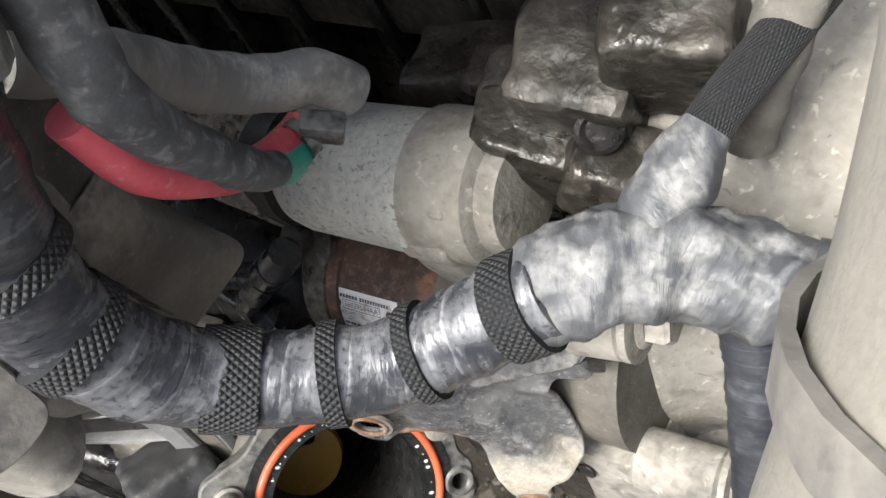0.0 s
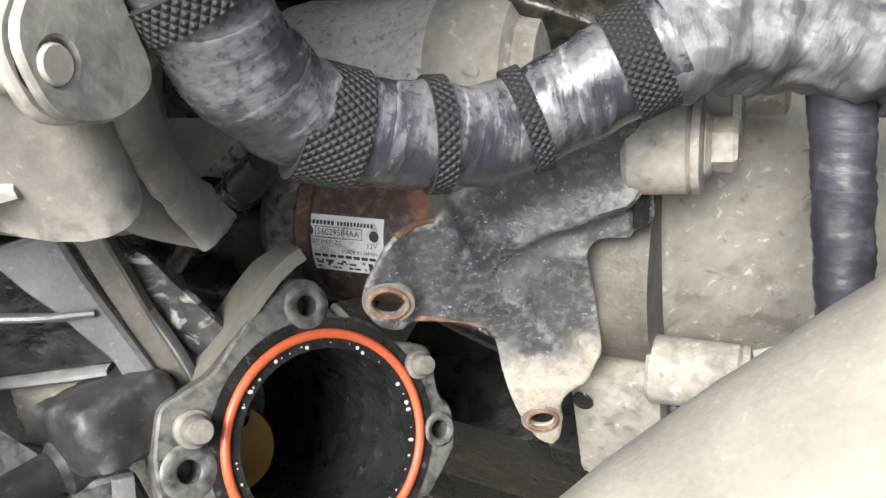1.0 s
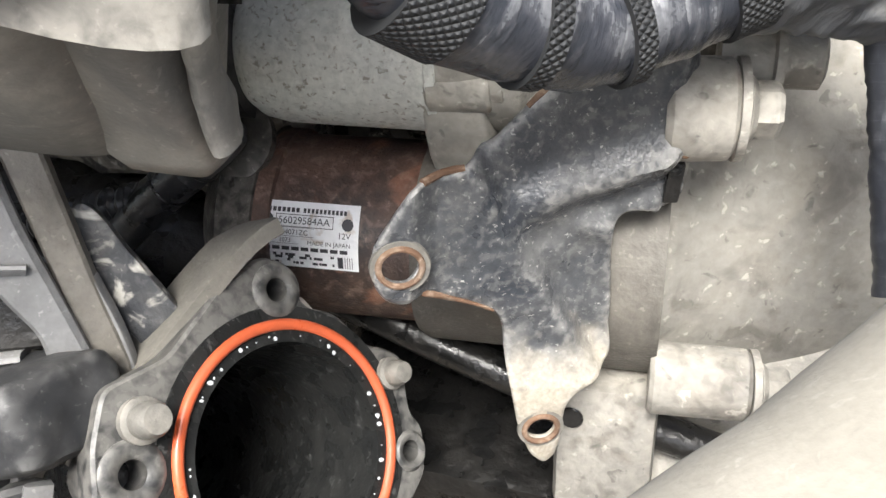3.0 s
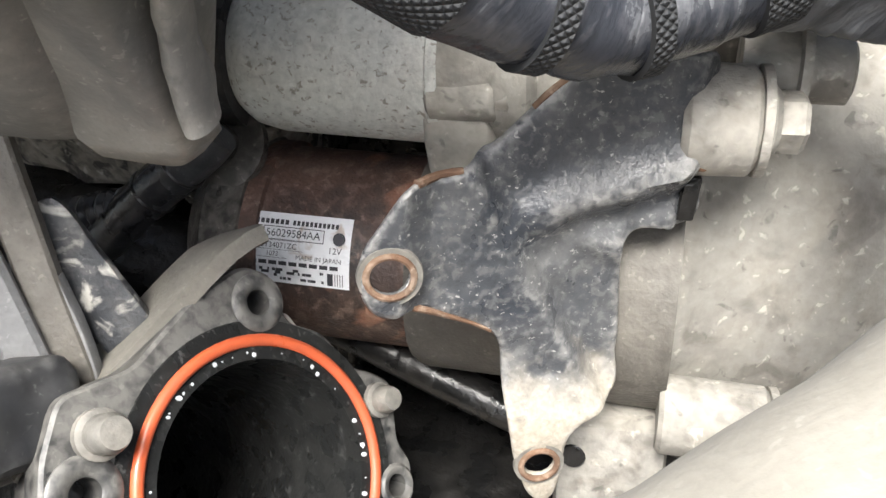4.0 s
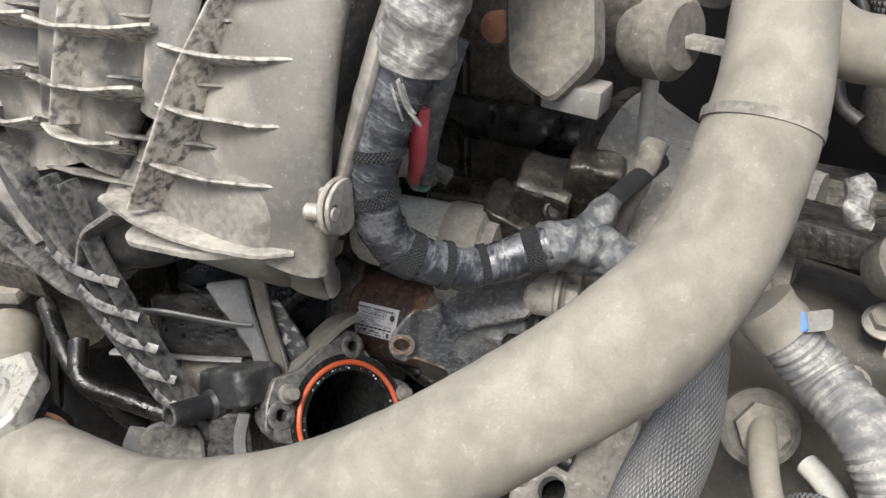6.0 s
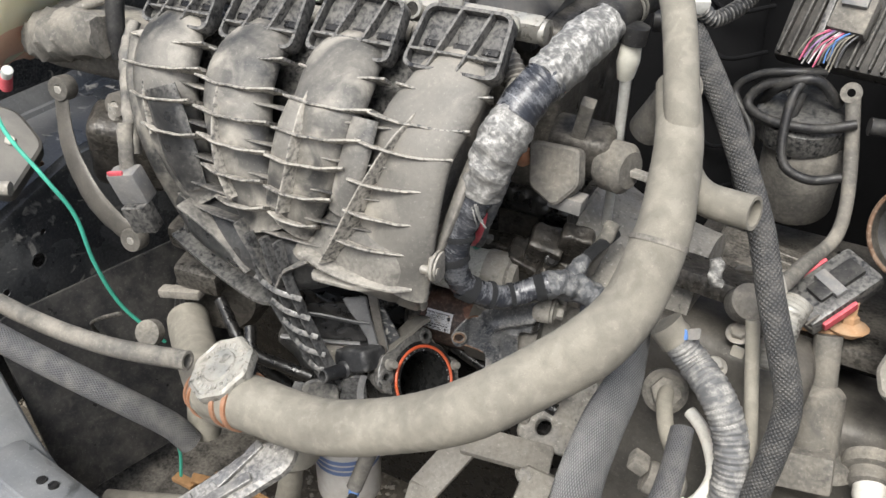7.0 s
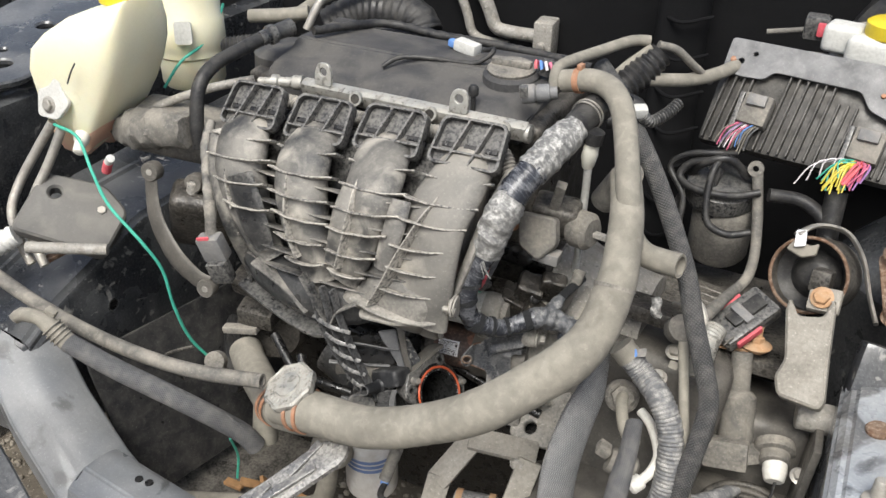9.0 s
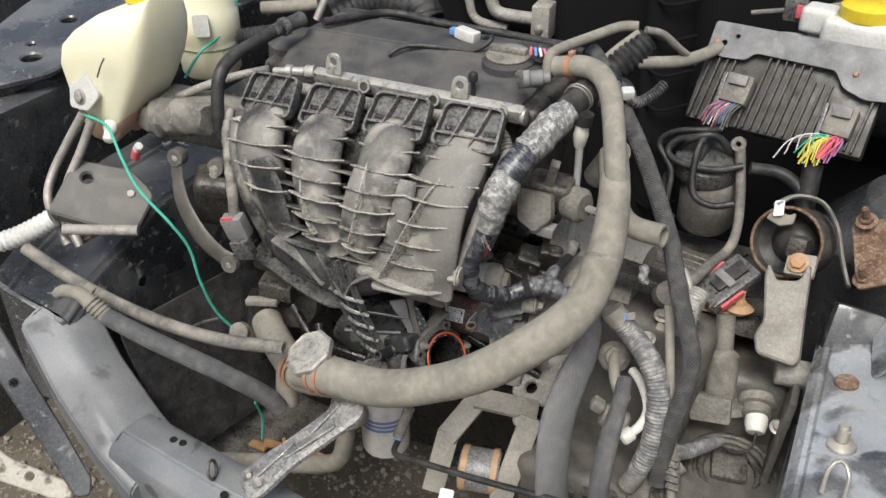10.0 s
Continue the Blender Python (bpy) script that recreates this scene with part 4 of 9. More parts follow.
# ---------------------------------------------------------------- intake manifold
im = thing("intake_manifold", (0.06, -0.08, 0.66), "black ribbed plastic intake manifold with four runners, thick with dust", "intake manifold")
FLANGES = [(-0.083, -0.034, 0.879), (0.010, -0.034, 0.879), (0.103, -0.031, 0.884), (0.197, -0.029, 0.887)]
RUNNERS = [
    [(-0.086, -0.053, 0.860), (-0.080, -0.073, 0.848), (-0.072, -0.090, 0.828), (-0.061, -0.100, 0.803), (-0.049, -0.106, 0.778), (-0.035, -0.110, 0.752), (-0.020, -0.112, 0.729)],
    [(0.010, -0.060, 0.862), (0.013, -0.082, 0.849), (0.020, -0.100, 0.830), (0.030, -0.112, 0.806), (0.041, -0.120, 0.782), (0.053, -0.125, 0.757), (0.060, -0.128, 0.732)],
    [(0.102, -0.054, 0.867), (0.106, -0.075, 0.855), (0.109, -0.095, 0.839), (0.108, -0.108, 0.818), (0.105, -0.118, 0.792), (0.098, -0.125, 0.766), (0.090, -0.129, 0.743)],
    [(0.197, -0.040, 0.869), (0.195, -0.060, 0.856), (0.191, -0.079, 0.842), (0.187, -0.092, 0.826), (0.184, -0.101, 0.804), (0.181, -0.109, 0.776), (0.177, -0.114, 0.747), (0.170, -0.114, 0.716)]]
RADII = [[0.031, 0.033, 0.032, 0.029, 0.026, 0.022, 0.018], [0.031, 0.033, 0.032, 0.030, 0.027, 0.024, 0.020], [0.032, 0.033, 0.032, 0.028, 0.025, 0.022, 0.020], [0.032, 0.035, 0.037, 0.037, 0.038, 0.040, 0.043, 0.047]]
DEPTH = [0.50, 0.52, 0.52, [0.52, 0.48, 0.44, 0.42, 0.42, 0.42, 0.40, 0.36]]
# the outer edges of the cross fins of each runner, in pairs from left to right
FINS = [
    [(-0.127, -0.076, 0.857), (-0.036, -0.079, 0.864), (-0.117, -0.099, 0.840), (-0.020, -0.103, 0.852), (-0.098, -0.114, 0.819), (-0.020, -0.122, 0.830), (-0.080, -0.124, 0.797), (-0.004, -0.134, 0.806)],
    [(-0.025, -0.082, 0.863), (0.054, -0.080, 0.867), (-0.021, -0.108, 0.848), (0.065, -0.108, 0.852), (-0.012, -0.124, 0.828), (0.070, -0.128, 0.833), (-0.001, -0.136, 0.810), (0.076, -0.140, 0.813), (0.006, -0.143, 0.786), (0.073, -0.147, 0.789), (0.022, -0.148, 0.762), (0.076, -0.150, 0.766)],
    [(0.071, -0.082, 0.866), (0.150, -0.076, 0.867), (0.075, -0.110, 0.851), (0.155, -0.103, 0.852), (0.076, -0.130, 0.831), (0.156, -0.121, 0.834), (0.075, -0.141, 0.811), (0.146, -0.133, 0.813), (0.077, -0.148, 0.787), (0.138, -0.142, 0.788), (0.080, -0.150, 0.764), (0.126, -0.146, 0.762)],
    [(0.160, -0.076, 0.866), (0.237, -0.060, 0.864), (0.152, -0.105, 0.851), (0.232, -0.088, 0.846), (0.150, -0.122, 0.834), (0.226, -0.103, 0.827), (0.150, -0.135, 0.806), (0.221, -0.112, 0.803), (0.150, -0.143, 0.783), (0.217, -0.120, 0.776), (0.140, -0.150, 0.758), (0.217, -0.124, 0.750)]]
RIDGES = [
    [(-0.094, -0.057, 0.872), (-0.093, -0.083, 0.855), (-0.085, -0.102, 0.838), (-0.077, -0.116, 0.815), (-0.066, -0.125, 0.790)],
    [(0.006, -0.054, 0.879), (0.002, -0.082, 0.863), (0.009, -0.112, 0.843), (0.016, -0.131, 0.819), (0.025, -0.143, 0.792), (0.040, -0.149, 0.765)],
    [(0.096, -0.049, 0.883), (0.092, -0.076, 0.868), (0.096, -0.109, 0.850), (0.098, -0.130, 0.827), (0.096, -0.143, 0.796), (0.091, -0.150, 0.767)],
    [(0.189, -0.038, 0.886), (0.190, -0.067, 0.867), (0.186, -0.096, 0.850), (0.176, -0.113, 0.834), (0.165, -0.129, 0.809), (0.155, -0.139, 0.786), (0.144, -0.149, 0.757), (0.133, -0.153, 0.735)]]


def fin_strip(pts, depth, thick, inward, taper=0.4):
    """A thin upright rib: its rounded outer edge runs along the points, its root lies deeper by depth."""
    line, ks = spline(pts, 0.004)
    bm = B()
    prev = None
    for i, p in enumerate(line):
        t = (line[min(i + 1, len(line) - 1)] - line[max(i - 1, 0)]).normalized()
        d = Vector(inward)
        d = (d - t * d.dot(t)).normalized()
        s = t.cross(d) * (thick / 2)
        p = p + s.normalized() * (0.0008 * noise.noise(p * 60))
        row = [bm.verts.new(q) for q in (p + d * depth - s * 1.25, p + d * thick * 0.5 - s, p - s * taper, p + s * taper, p + d * thick * 0.5 + s, p + d * depth + s * 1.25)]
        if prev:
            for j in range(6):
                bm.faces.new((prev[j], prev[(j + 1) % 6], row[(j + 1) % 6], row[j]))
        else:
            bm.faces.new(row)
        prev = row
    bm.faces.new(prev)
    return bm


def loft(sections, power=0.4, seg=40):
    """Rounded boxes stacked on one another: (z, centre x, centre y, half width, half depth)."""
    bm = B()
    rows = []
    for z, cx, cy, hx, hy in sections:
        row = []
        for k in range(seg):
            ca, sa = math.cos(2 * math.pi * k / seg), math.sin(2 * math.pi * k / seg)
            row.append(bm.verts.new((cx + hx * math.copysign(abs(ca) ** power, ca), cy + hy * math.copysign(abs(sa) ** power, sa), z)))
        rows.append(row)
    for a, b in zip(rows, rows[1:]):
        for k in range(seg):
            bm.faces.new((a[k], a[(k + 1) % seg], b[(k + 1) % seg], b[k]))
    bm.faces.new(rows[0])
    bm.faces.new(rows[-1])
    return bm


for i in range(4):
    part("runner", tube(B(), [(FLANGES[i][0], FLANGES[i][1] + 0.016, FLANGES[i][2] - 0.010)] + RUNNERS[i], [0.030] + RADII[i], 32, 0.006, flat=DEPTH[i] if i < 3 else [0.6] + DEPTH[i], flat_dir=(1, 0, 0)), "plastic_tan" if i == 3 else "plastic", im, "curved intake runner")
    for a, b in zip(FINS[i][::2], FINS[i][1::2]):
        a, b = Vector(a), Vector(b)
        mid = (a + b) / 2 + Vector((0, -0.003, -0.001))
        part("fin", fin_strip([tuple(a + Vector((0, 0.003, 0))), tuple(a * 0.7 + b * 0.3 + Vector((0, -0.0025, -0.001))), tuple(mid), tuple(a * 0.3 + b * 0.7 + Vector((0, -0.0025, -0.001))), tuple(b + Vector((0, 0.003, 0)))], 0.024, 0.0026, (0, 0.86, -0.5)), "plastic", im)
    part("long_fin", fin_strip(RIDGES[i], 0.022, 0.0028, (0.15, 0.9, -0.45)), "plastic", im, "ridge along the runner")
    # flange on top: tray with a raised rim and crossing ribs
    m = axes(FLANGES[i], (0, -0.74, 0.67), (1, 0, 0.03))
    fl = B()
    w, h = (0.0385, 0.0395, 0.0405, 0.0410)[i], 0.0275
    o = rounded([(-w * 1.04, -h), (w, -h), (w * 0.96, h), (-w * 0.88, h)], 0.010, 5)
    plate(fl, m, o, 0.005, (), 0.0008)
    part("port_flange", fl, "plastic_clean", im, "flat runner flange")
    bm = B()
    k = len(o)
    ins = [(x * 0.93, y * 0.90) for x, y in o]
    va = [[bm.verts.new(m @ Vector((x, y, z))) for x, y in q] for q, z in ((o, 0.0), (o, 0.014), (ins, 0.014), (ins, 0.004))]
    for a, b in zip(va, va[1:]):
        for j in range(k):
            bm.faces.new((a[j], a[(j + 1) % k], b[(j + 1) % k], b[j]))
    part("flange_rim", bm, "plastic_clean", im)
    for x in (-0.012, 0.014):
        part("flange_rib", block(B(), m @ at(x, 0, 0.008, 0, 0, -16), (0.0024, h * 1.9, 0.014), 0.0004, 1), "plastic_clean", im)
    part("flange_rib", block(B(), m @ at(0, -0.012, 0.008), (w * 1.96, 0.0024, 0.013), 0.0004, 1), "plastic_clean", im)
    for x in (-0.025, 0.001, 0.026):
        # black blocks on the flange, coloured like the shade in a slot
        part("flange_slot", block(B(), m @ at(x, -0.003, 0.0052), (0.015, 0.006, 0.003), 0.0006, 1), "grease_and_hole_shade", im)
# flat sides of the runners, and the deep dark panel in the first
part("runner_side", tube(B(), [(0.089, -0.103, 0.849), (0.087, -0.122, 0.824), (0.085, -0.133, 0.795), (0.081, -0.139, 0.765)], [0.010, 0.011, 0.011, 0.009], 16, 0.006, flat=0.35, flat_dir=(1, 0, 0)), "plastic", im, "flat side of a runner")
part("runner_side", tube(B(), [(0.149, -0.100, 0.843), (0.149, -0.114, 0.822), (0.146, -0.124, 0.798), (0.140, -0.131, 0.772)], [0.012, 0.013, 0.013, 0.010], 16, 0.006, flat=0.4, flat_dir=(1, 0, 0)), "plastic_low", im, "dark flat side of a runner")
part("runner_side", tube(B(), [(-0.122, -0.062, 0.852), (-0.106, -0.088, 0.823), (-0.095, -0.099, 0.790), (-0.083, -0.105, 0.756), (-0.074, -0.100, 0.715), (-0.072, -0.090, 0.680)], [0.014, 0.015, 0.014, 0.012, 0.010, 0.008], 16, 0.006, flat=0.6, flat_dir=(1, 0, 0)), "plastic", im, "outer wall of the first runner")
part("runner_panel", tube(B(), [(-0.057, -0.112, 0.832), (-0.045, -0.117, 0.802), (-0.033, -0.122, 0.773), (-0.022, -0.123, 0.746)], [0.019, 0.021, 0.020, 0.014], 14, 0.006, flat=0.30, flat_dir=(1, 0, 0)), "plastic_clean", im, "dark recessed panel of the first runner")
# thin ribs that run on through the gaps
for z, y in ((0.838, -0.100), (0.812, -0.116), (0.786, -0.124), (0.760, -0.128), (0.736, -0.130)):
    a = -0.115 + (0.84 - z) * 0.55
    part("cross_rib", fin_strip([(a, y + 0.016, z - 0.010), (0.0, y - 0.004, z - 0.003), (0.09, y - 0.008, z), (0.16, y - 0.002, z + 0.002), (0.205, y + 0.016, z + 0.001)], 0.020, 0.0022, (0, 0.9, -0.4)), "plastic_low", im, "rib across the runners")
# dark backing that joins the runners
bm = B()
rows = []
for z, y, x0, x1 in ((0.875, -0.020, -0.12, 0.225), (0.845, -0.052, -0.118, 0.222), (0.81, -0.074, -0.105, 0.215), (0.77, -0.086, -0.09, 0.21), (0.73, -0.090, -0.075, 0.205), (0.695, -0.084, -0.060, 0.195)):
    rows.append([bm.verts.new((x0 + (x1 - x0) * k / 12, y + 0.5 * ((x0 + (x1 - x0) * k / 12) - 0.08) ** 2, z)) for k in range(13)])
for a, b in zip(rows, rows[1:]):
    for k in range(12):
        bm.faces.new((a[k], a[k + 1], b[k + 1], b[k]))
bmesh.ops.solidify(bm, geom=list(bm.faces), thickness=0.006)
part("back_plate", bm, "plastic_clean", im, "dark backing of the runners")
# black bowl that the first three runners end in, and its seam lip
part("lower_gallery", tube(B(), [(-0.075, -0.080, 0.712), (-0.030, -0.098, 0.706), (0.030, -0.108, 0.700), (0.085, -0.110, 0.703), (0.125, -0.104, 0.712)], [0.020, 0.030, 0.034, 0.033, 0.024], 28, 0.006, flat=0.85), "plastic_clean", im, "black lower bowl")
part("seam_lip", fin_strip([(-0.083, -0.108, 0.668), (-0.042, -0.118, 0.660), (0.000, -0.126, 0.652), (0.042, -0.134, 0.650), (0.078, -0.140, 0.664)], 0.030, 0.005, (0, 0.9, 0.2), 0.8), "plastic_clean", im, "seam lip under the bowl")
part("end_web", plate(B(), axes((-0.072, -0.092, 0.705), (-0.8, -0.6, 0), (0.6, -0.8, 0)), rounded([(-0.03, 0.05), (0.006, 0.05), (0.012, -0.03), (-0.006, -0.048), (-0.03, -0.04)], 0.01), 0.004, (), 0.001), "plastic_clean", im)
for pts in ([(-0.030, -0.142, 0.735), (0.010, -0.140, 0.712), (0.045, -0.146, 0.690)], [(0.045, -0.152, 0.744), (0.062, -0.152, 0.715), (0.074, -0.150, 0.690)], [(0.118, -0.150, 0.728), (0.095, -0.152, 0.712), (0.082, -0.152, 0.690)]):
    part("bowl_rib", fin_strip(pts, 0.030, 0.004, (0, 0.9, -0.2)), "plastic_low", im, "rib down the bowl")
# plenum: the rounded box below the wide fourth runner
part("plenum", loft([(0.663, 0.128, -0.066, 0.034, 0.020), (0.667, 0.128, -0.068, 0.042, 0.026), (0.684, 0.130, -0.080, 0.048, 0.033), (0.702, 0.134, -0.090, 0.052, 0.038), (0.720, 0.142, -0.098, 0.056, 0.040), (0.740, 0.150, -0.096, 0.052, 0.036)], 0.3), "plastic_tan", im, "slanting plenum box at the foot", 50)
part("foot_rim", fin_strip([(0.108, -0.148, 0.732), (0.135, -0.152, 0.728), (0.162, -0.149, 0.7225), (0.190, -0.141, 0.7195), (0.207, -0.131, 0.7190)], 0.026, 0.0042, (0, 0.9, -0.1)), "plastic_tan", im, "thin shelf along the plenum")
part("upper_shelf", fin_strip([(0.176, -0.136, 0.7305), (0.194, -0.130, 0.7285), (0.211, -0.121, 0.7275)], 0.020, 0.0030, (0, 0.9, -0.1)), "plastic_tan", im, "short rib above the shelf")
part("foot_shelf", plate(B(), axes((0.162, -0.112, 0.7165), (0, -0.15, 1), (1, 0.06, 0)), rounded([(-0.046, -0.036), (0.0, -0.034), (0.044, -0.014), (0.046, 0.03), (-0.046, 0.03)], 0.010), 0.005, (), 0.001), "plastic_tan", im)
part("plenum_front", loft([(0.7195, 0.150, -0.104, 0.048, 0.035), (0.735, 0.154, -0.103, 0.049, 0.035), (0.752, 0.160, -0.098, 0.047, 0.034), (0.770, 0.166, -0.088, 0.044, 0.030)], 0.4), "plastic_tan", im, "upright wall above the shelf", 60)
part("corner_column", loft([(0.662, 0.176, -0.083, 0.010, 0.005), (0.667, 0.178, -0.085, 0.013, 0.007), (0.690, 0.180, -0.097, 0.0135, 0.010), (0.706, 0.184, -0.104, 0.0135, 0.013), (0.722, 0.190, -0.111, 0.0135, 0.014), (0.735, 0.194, -0.112, 0.013, 0.013)], 0.35), "plastic_tan", im, "square corner of the plenum", 60)
# welded seam flange down the end, with its curled lug
part("seam_flange", tube(B(), [(0.243, -0.030, 0.868), (0.238, -0.062, 0.840), (0.232, -0.082, 0.812), (0.226, -0.094, 0.782), (0.218, -0.101, 0.752), (0.211, -0.105, 0.724), (0.200, -0.099, 0.702), (0.196, -0.095, 0.688), (0.1950, -0.092, 0.680), (0.1950, -0.091, 0.6735)], [0.010, 0.012, 0.012, 0.012, 0.010, 0.0085, 0.0065, 0.0060, 0.0072, 0.0062], 18, 0.004, flat=0.45, flat_dir=(0, 0.85, 0.5), wrinkle=0.0006), "plastic_tan", im, "welded seam flange along the end")
part("end_wall", tube(B(), [(0.220, -0.040, 0.858), (0.213, -0.062, 0.820), (0.204, -0.076, 0.780), (0.192, -0.082, 0.740), (0.178, -0.082, 0.705), (0.166, -0.080, 0.684)], [0.022, 0.030, 0.030, 0.026, 0.020, 0.012], 16, 0.006, flat=0.35, flat_dir=(0, 1, 0.3)), "plastic_low", im)
# ear with a clip and screw
ME = axes((0.2232, -0.1195, 0.7410), (1, 0.12, 0.05), (0, -1, 0.12))
ear = part("ear", plate(B(), axes((0.2105, -0.1200, 0.7408), (0.12, -0.95, 0.12), (1, 0.12, 0.05)), rounded([(-0.014, -0.016), (0.0, -0.012), (0.013, -0.0065), (0.013, 0.0075), (0.003, 0.011), (-0.006, 0.016), (-0.014, 0.016)], 0.003, 3), 0.005, (), 0.001), "plastic_tan", im, "dusty mounting lug with a screw")
part("ear_lip", plate(B(), ME @ at(0, 0, -0.0025), rounded([(-0.014, -0.011), (0.002, -0.012), (0.0115, -0.006), (0.0115, 0.007), (0.002, 0.0125), (-0.014, 0.0115)], 0.005, 4), 0.0028, [(0.0065, 0.0005, 0.0034)], 0.0006), "plastic_tan", ear, "rounded end of the lug")
part("ear_lip", plate(B(), ME @ at(-0.001, 0, 0.0012), rounded([(-0.010, -0.011), (0.002, -0.012), (0.0120, -0.006), (0.0120, 0.007), (0.002, 0.0130), (-0.010, 0.0120)], 0.005, 4), 0.0020, [(0.0065, 0.0005, 0.0034)], 0.0005), "plastic_tan", ear)
bm = B()
screw = ME @ at(0.0065, 0.0005, 0)
pin(bm, tuple(screw @ Vector((0, 0, -0.0105))), tuple(screw @ Vector((0, 0, 0.004))), 0.0030, 16)
for k in range(6):
    ring(bm, screw @ at(0, 0, -0.0092 + 0.0013 * k), 0.0030, 0.0008, 16, 6)
lathe(bm, screw @ at(0, 0, -0.0115), [(0.0008, 0), (0.0022, 0.0006), (0.0030, 0.0022)], 16)
part("screw", bm, "steel", ear, "zinc-plated screw")
# ladder of black ribs hanging below
for dx in (-0.016, 0.0, 0.014):
    part("ladder_bar", fin_strip([(0.070 + dx, -0.150, 0.735), (0.080 + dx, -0.152, 0.700), (0.090 + dx, -0.148, 0.662), (0.106 + dx * 0.8, -0.142, 0.620), (0.124 + dx * 0.6, -0.138, 0.585)], 0.010, 0.0036, (0, 1, 0)), "ladder", im, "hanging black rib")
for k in range(5):
    z = 0.688 - 0.021 * k
    x = 0.084 + 0.0062 * k
    part("ladder_rung", fin_strip([(x - 0.026 + 0.002 * k, -0.150 + 0.003 * k, z + 0.004), (x, -0.155 + 0.003 * k, z), (x + 0.024 - 0.002 * k, -0.150 + 0.003 * k, z - 0.004)], 0.0045, 0.0020, (0, 0.8, 0.6)), "plastic_clean", im, "rung of the rib ladder")
# grey stay below the plenum: a bowed channel with a dark side web, and a thin shelf behind it
STAY = axes((0.145, -0.100, 0.630), (0.505, -0.808, 0.303), (1, 0.6, 0))
part("stay", plate(B(), STAY @ at(0, 0, -0.003), rounded([(-0.026, 0.034), (-0.0190, 0.0200), (-0.0130, 0.0110), (-0.0094, 0.0031), (-0.0041, -0.0062), (-0.0029, -0.0241), (-0.0060, -0.046), (0.0065, -0.046), (0.0085, -0.0234), (0.0035, -0.0019), (-0.0015, 0.0192), (-0.004, 0.036)], 0.003, 3), 0.004, (), 0.0012), "stay", im, "pale scuffed plastic stay")
part("stay_web", plate(B(), STAY @ at(0, 0, -0.0085), rounded([(-0.004, 0.040), (0.0028, -0.0029), (0.0050, -0.034), (0.0125, -0.034), (0.0136, -0.0176), (0.0098, 0.0045), (0.0050, 0.040)], 0.0015, 2), 0.006, (), 0.0008), "case", im, "brown-grey side web of the stay")
part("stay_web_edge", fin_strip([tuple(STAY @ Vector(p)) for p in ((0.0095, 0.0045, -0.003), (0.0135, -0.0176, -0.003), (0.0135, -0.030, -0.003))], 0.004, 0.0016, tuple(STAY.to_3x3() @ Vector((0, 0, -1)))), "stay", im)
part("chipped_panel", lump(B(), STAY @ at(0.0150, -0.002, -0.0125, 0, 0, 26), (0.0125, 0.046, 0.004), 0.0007, 140.0), "chipped", im, "black panel with chipped pale scale")
part("stay_shelf", fin_strip([tuple(STAY @ Vector(p)) for p in ((-0.060, 0.024, 0.006), (-0.040, 0.021, 0.008), (-0.018, 0.015, 0.007), (-0.002, 0.011, 0.003))], 0.012, 0.0022, tuple(STAY.to_3x3() @ Vector((0, -0.5, -1)))), "stay", im, "bright shelf edge behind the stay")
part("stay_floor", plate(B(), STAY @ at(0, 0, -0.016), rounded([(-0.060, 0.026), (-0.020, 0.026), (-0.008, 0.0), (-0.004, -0.014), (-0.056, -0.008)], 0.004), 0.004, (), 0.001), "grease_and_hole_shade", im, "dark recessed panel")
part("cross_strut", fin_strip([tuple(STAY @ Vector(p)) for p in ((-0.085, -0.006, -0.010), (-0.050, -0.010, -0.009), (-0.012, -0.014, -0.008))], 0.010, 0.003, tuple(STAY.to_3x3() @ Vector((0, -0.2, -1)))), "stay", im, "thin strut below the panel")
part("clay_pocket", lump(B(), STAY @ at(-0.026, -0.026, -0.020), (0.046, 0.022, 0.008), 0.0022, 110.0), "tan_dust", im, "dried mud caked in a pocket")
part("side_strut", fin_strip([tuple(STAY @ Vector(p)) for p in ((-0.004, -0.024, -0.003), (-0.010, -0.032, -0.004), (-0.016, -0.042, -0.006))], 0.006, 0.0026, tuple(STAY.to_3x3() @ Vector((0, 0, -1)))), "stay", im, "slanting strut")

# ---------------------------------------------------------------- throttle port below the manifold
NB = Vector((0.836, -0.224, 0.501)).normalized()
CB = Vector((0.1883, -0.0901, 0.5872))
mp = axes(CB, NB, Vector((-0.2125, 0.7092, 0.6722)))
mr = mp @ at(-0.0015, -0.0065, 0) @ Matrix.Diagonal((1.075, 1.075, 1.0, 1.0))
tp = thing("throttle_port", (0.192, -0.084, 0.55), "open black throttle port with an orange seal and three bolts", "throttle port")
bm = B()
o = [(0.036 * math.cos(a), 0.036 * math.sin(a)) for a in (2 * math.pi * k / 40 for k in range(40))]
lathe(bm, mr, [(0.0235, -0.120), (0.0255, -0.060), (0.0255, -0.002), (0.0258, 0.0), (0.0286, 0.0), (0.0286, -0.0015), (0.0314, -0.0015), (0.0314, 0.0), (0.0345, 0.0), (0.035, -0.002), (0.035, -0.012), (0.032, -0.03), (0.029, -0.120)], 64, cap=False)
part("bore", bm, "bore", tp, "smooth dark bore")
# black disc closes the bore and paints the shade of its depth
part("bore_end", lathe(B(), mr, [(0, -0.118), (0.0250, -0.118)], 40, cap=False), "bore_shade", tp)
bm = B()
lathe(bm, mr @ at(-0.010, 0.004, 0), [(0, -0.075), (0.0150, -0.075), (0.0165, -0.079)], 28, cap=False)
part("pool", bm, "amber", tp, "amber puddle inside")
part("seal", ring(B(), mr @ at(0, 0, 0.0003), 0.0300, 0.0014, 72, 10), "orange", tp, "orange silicone seal")
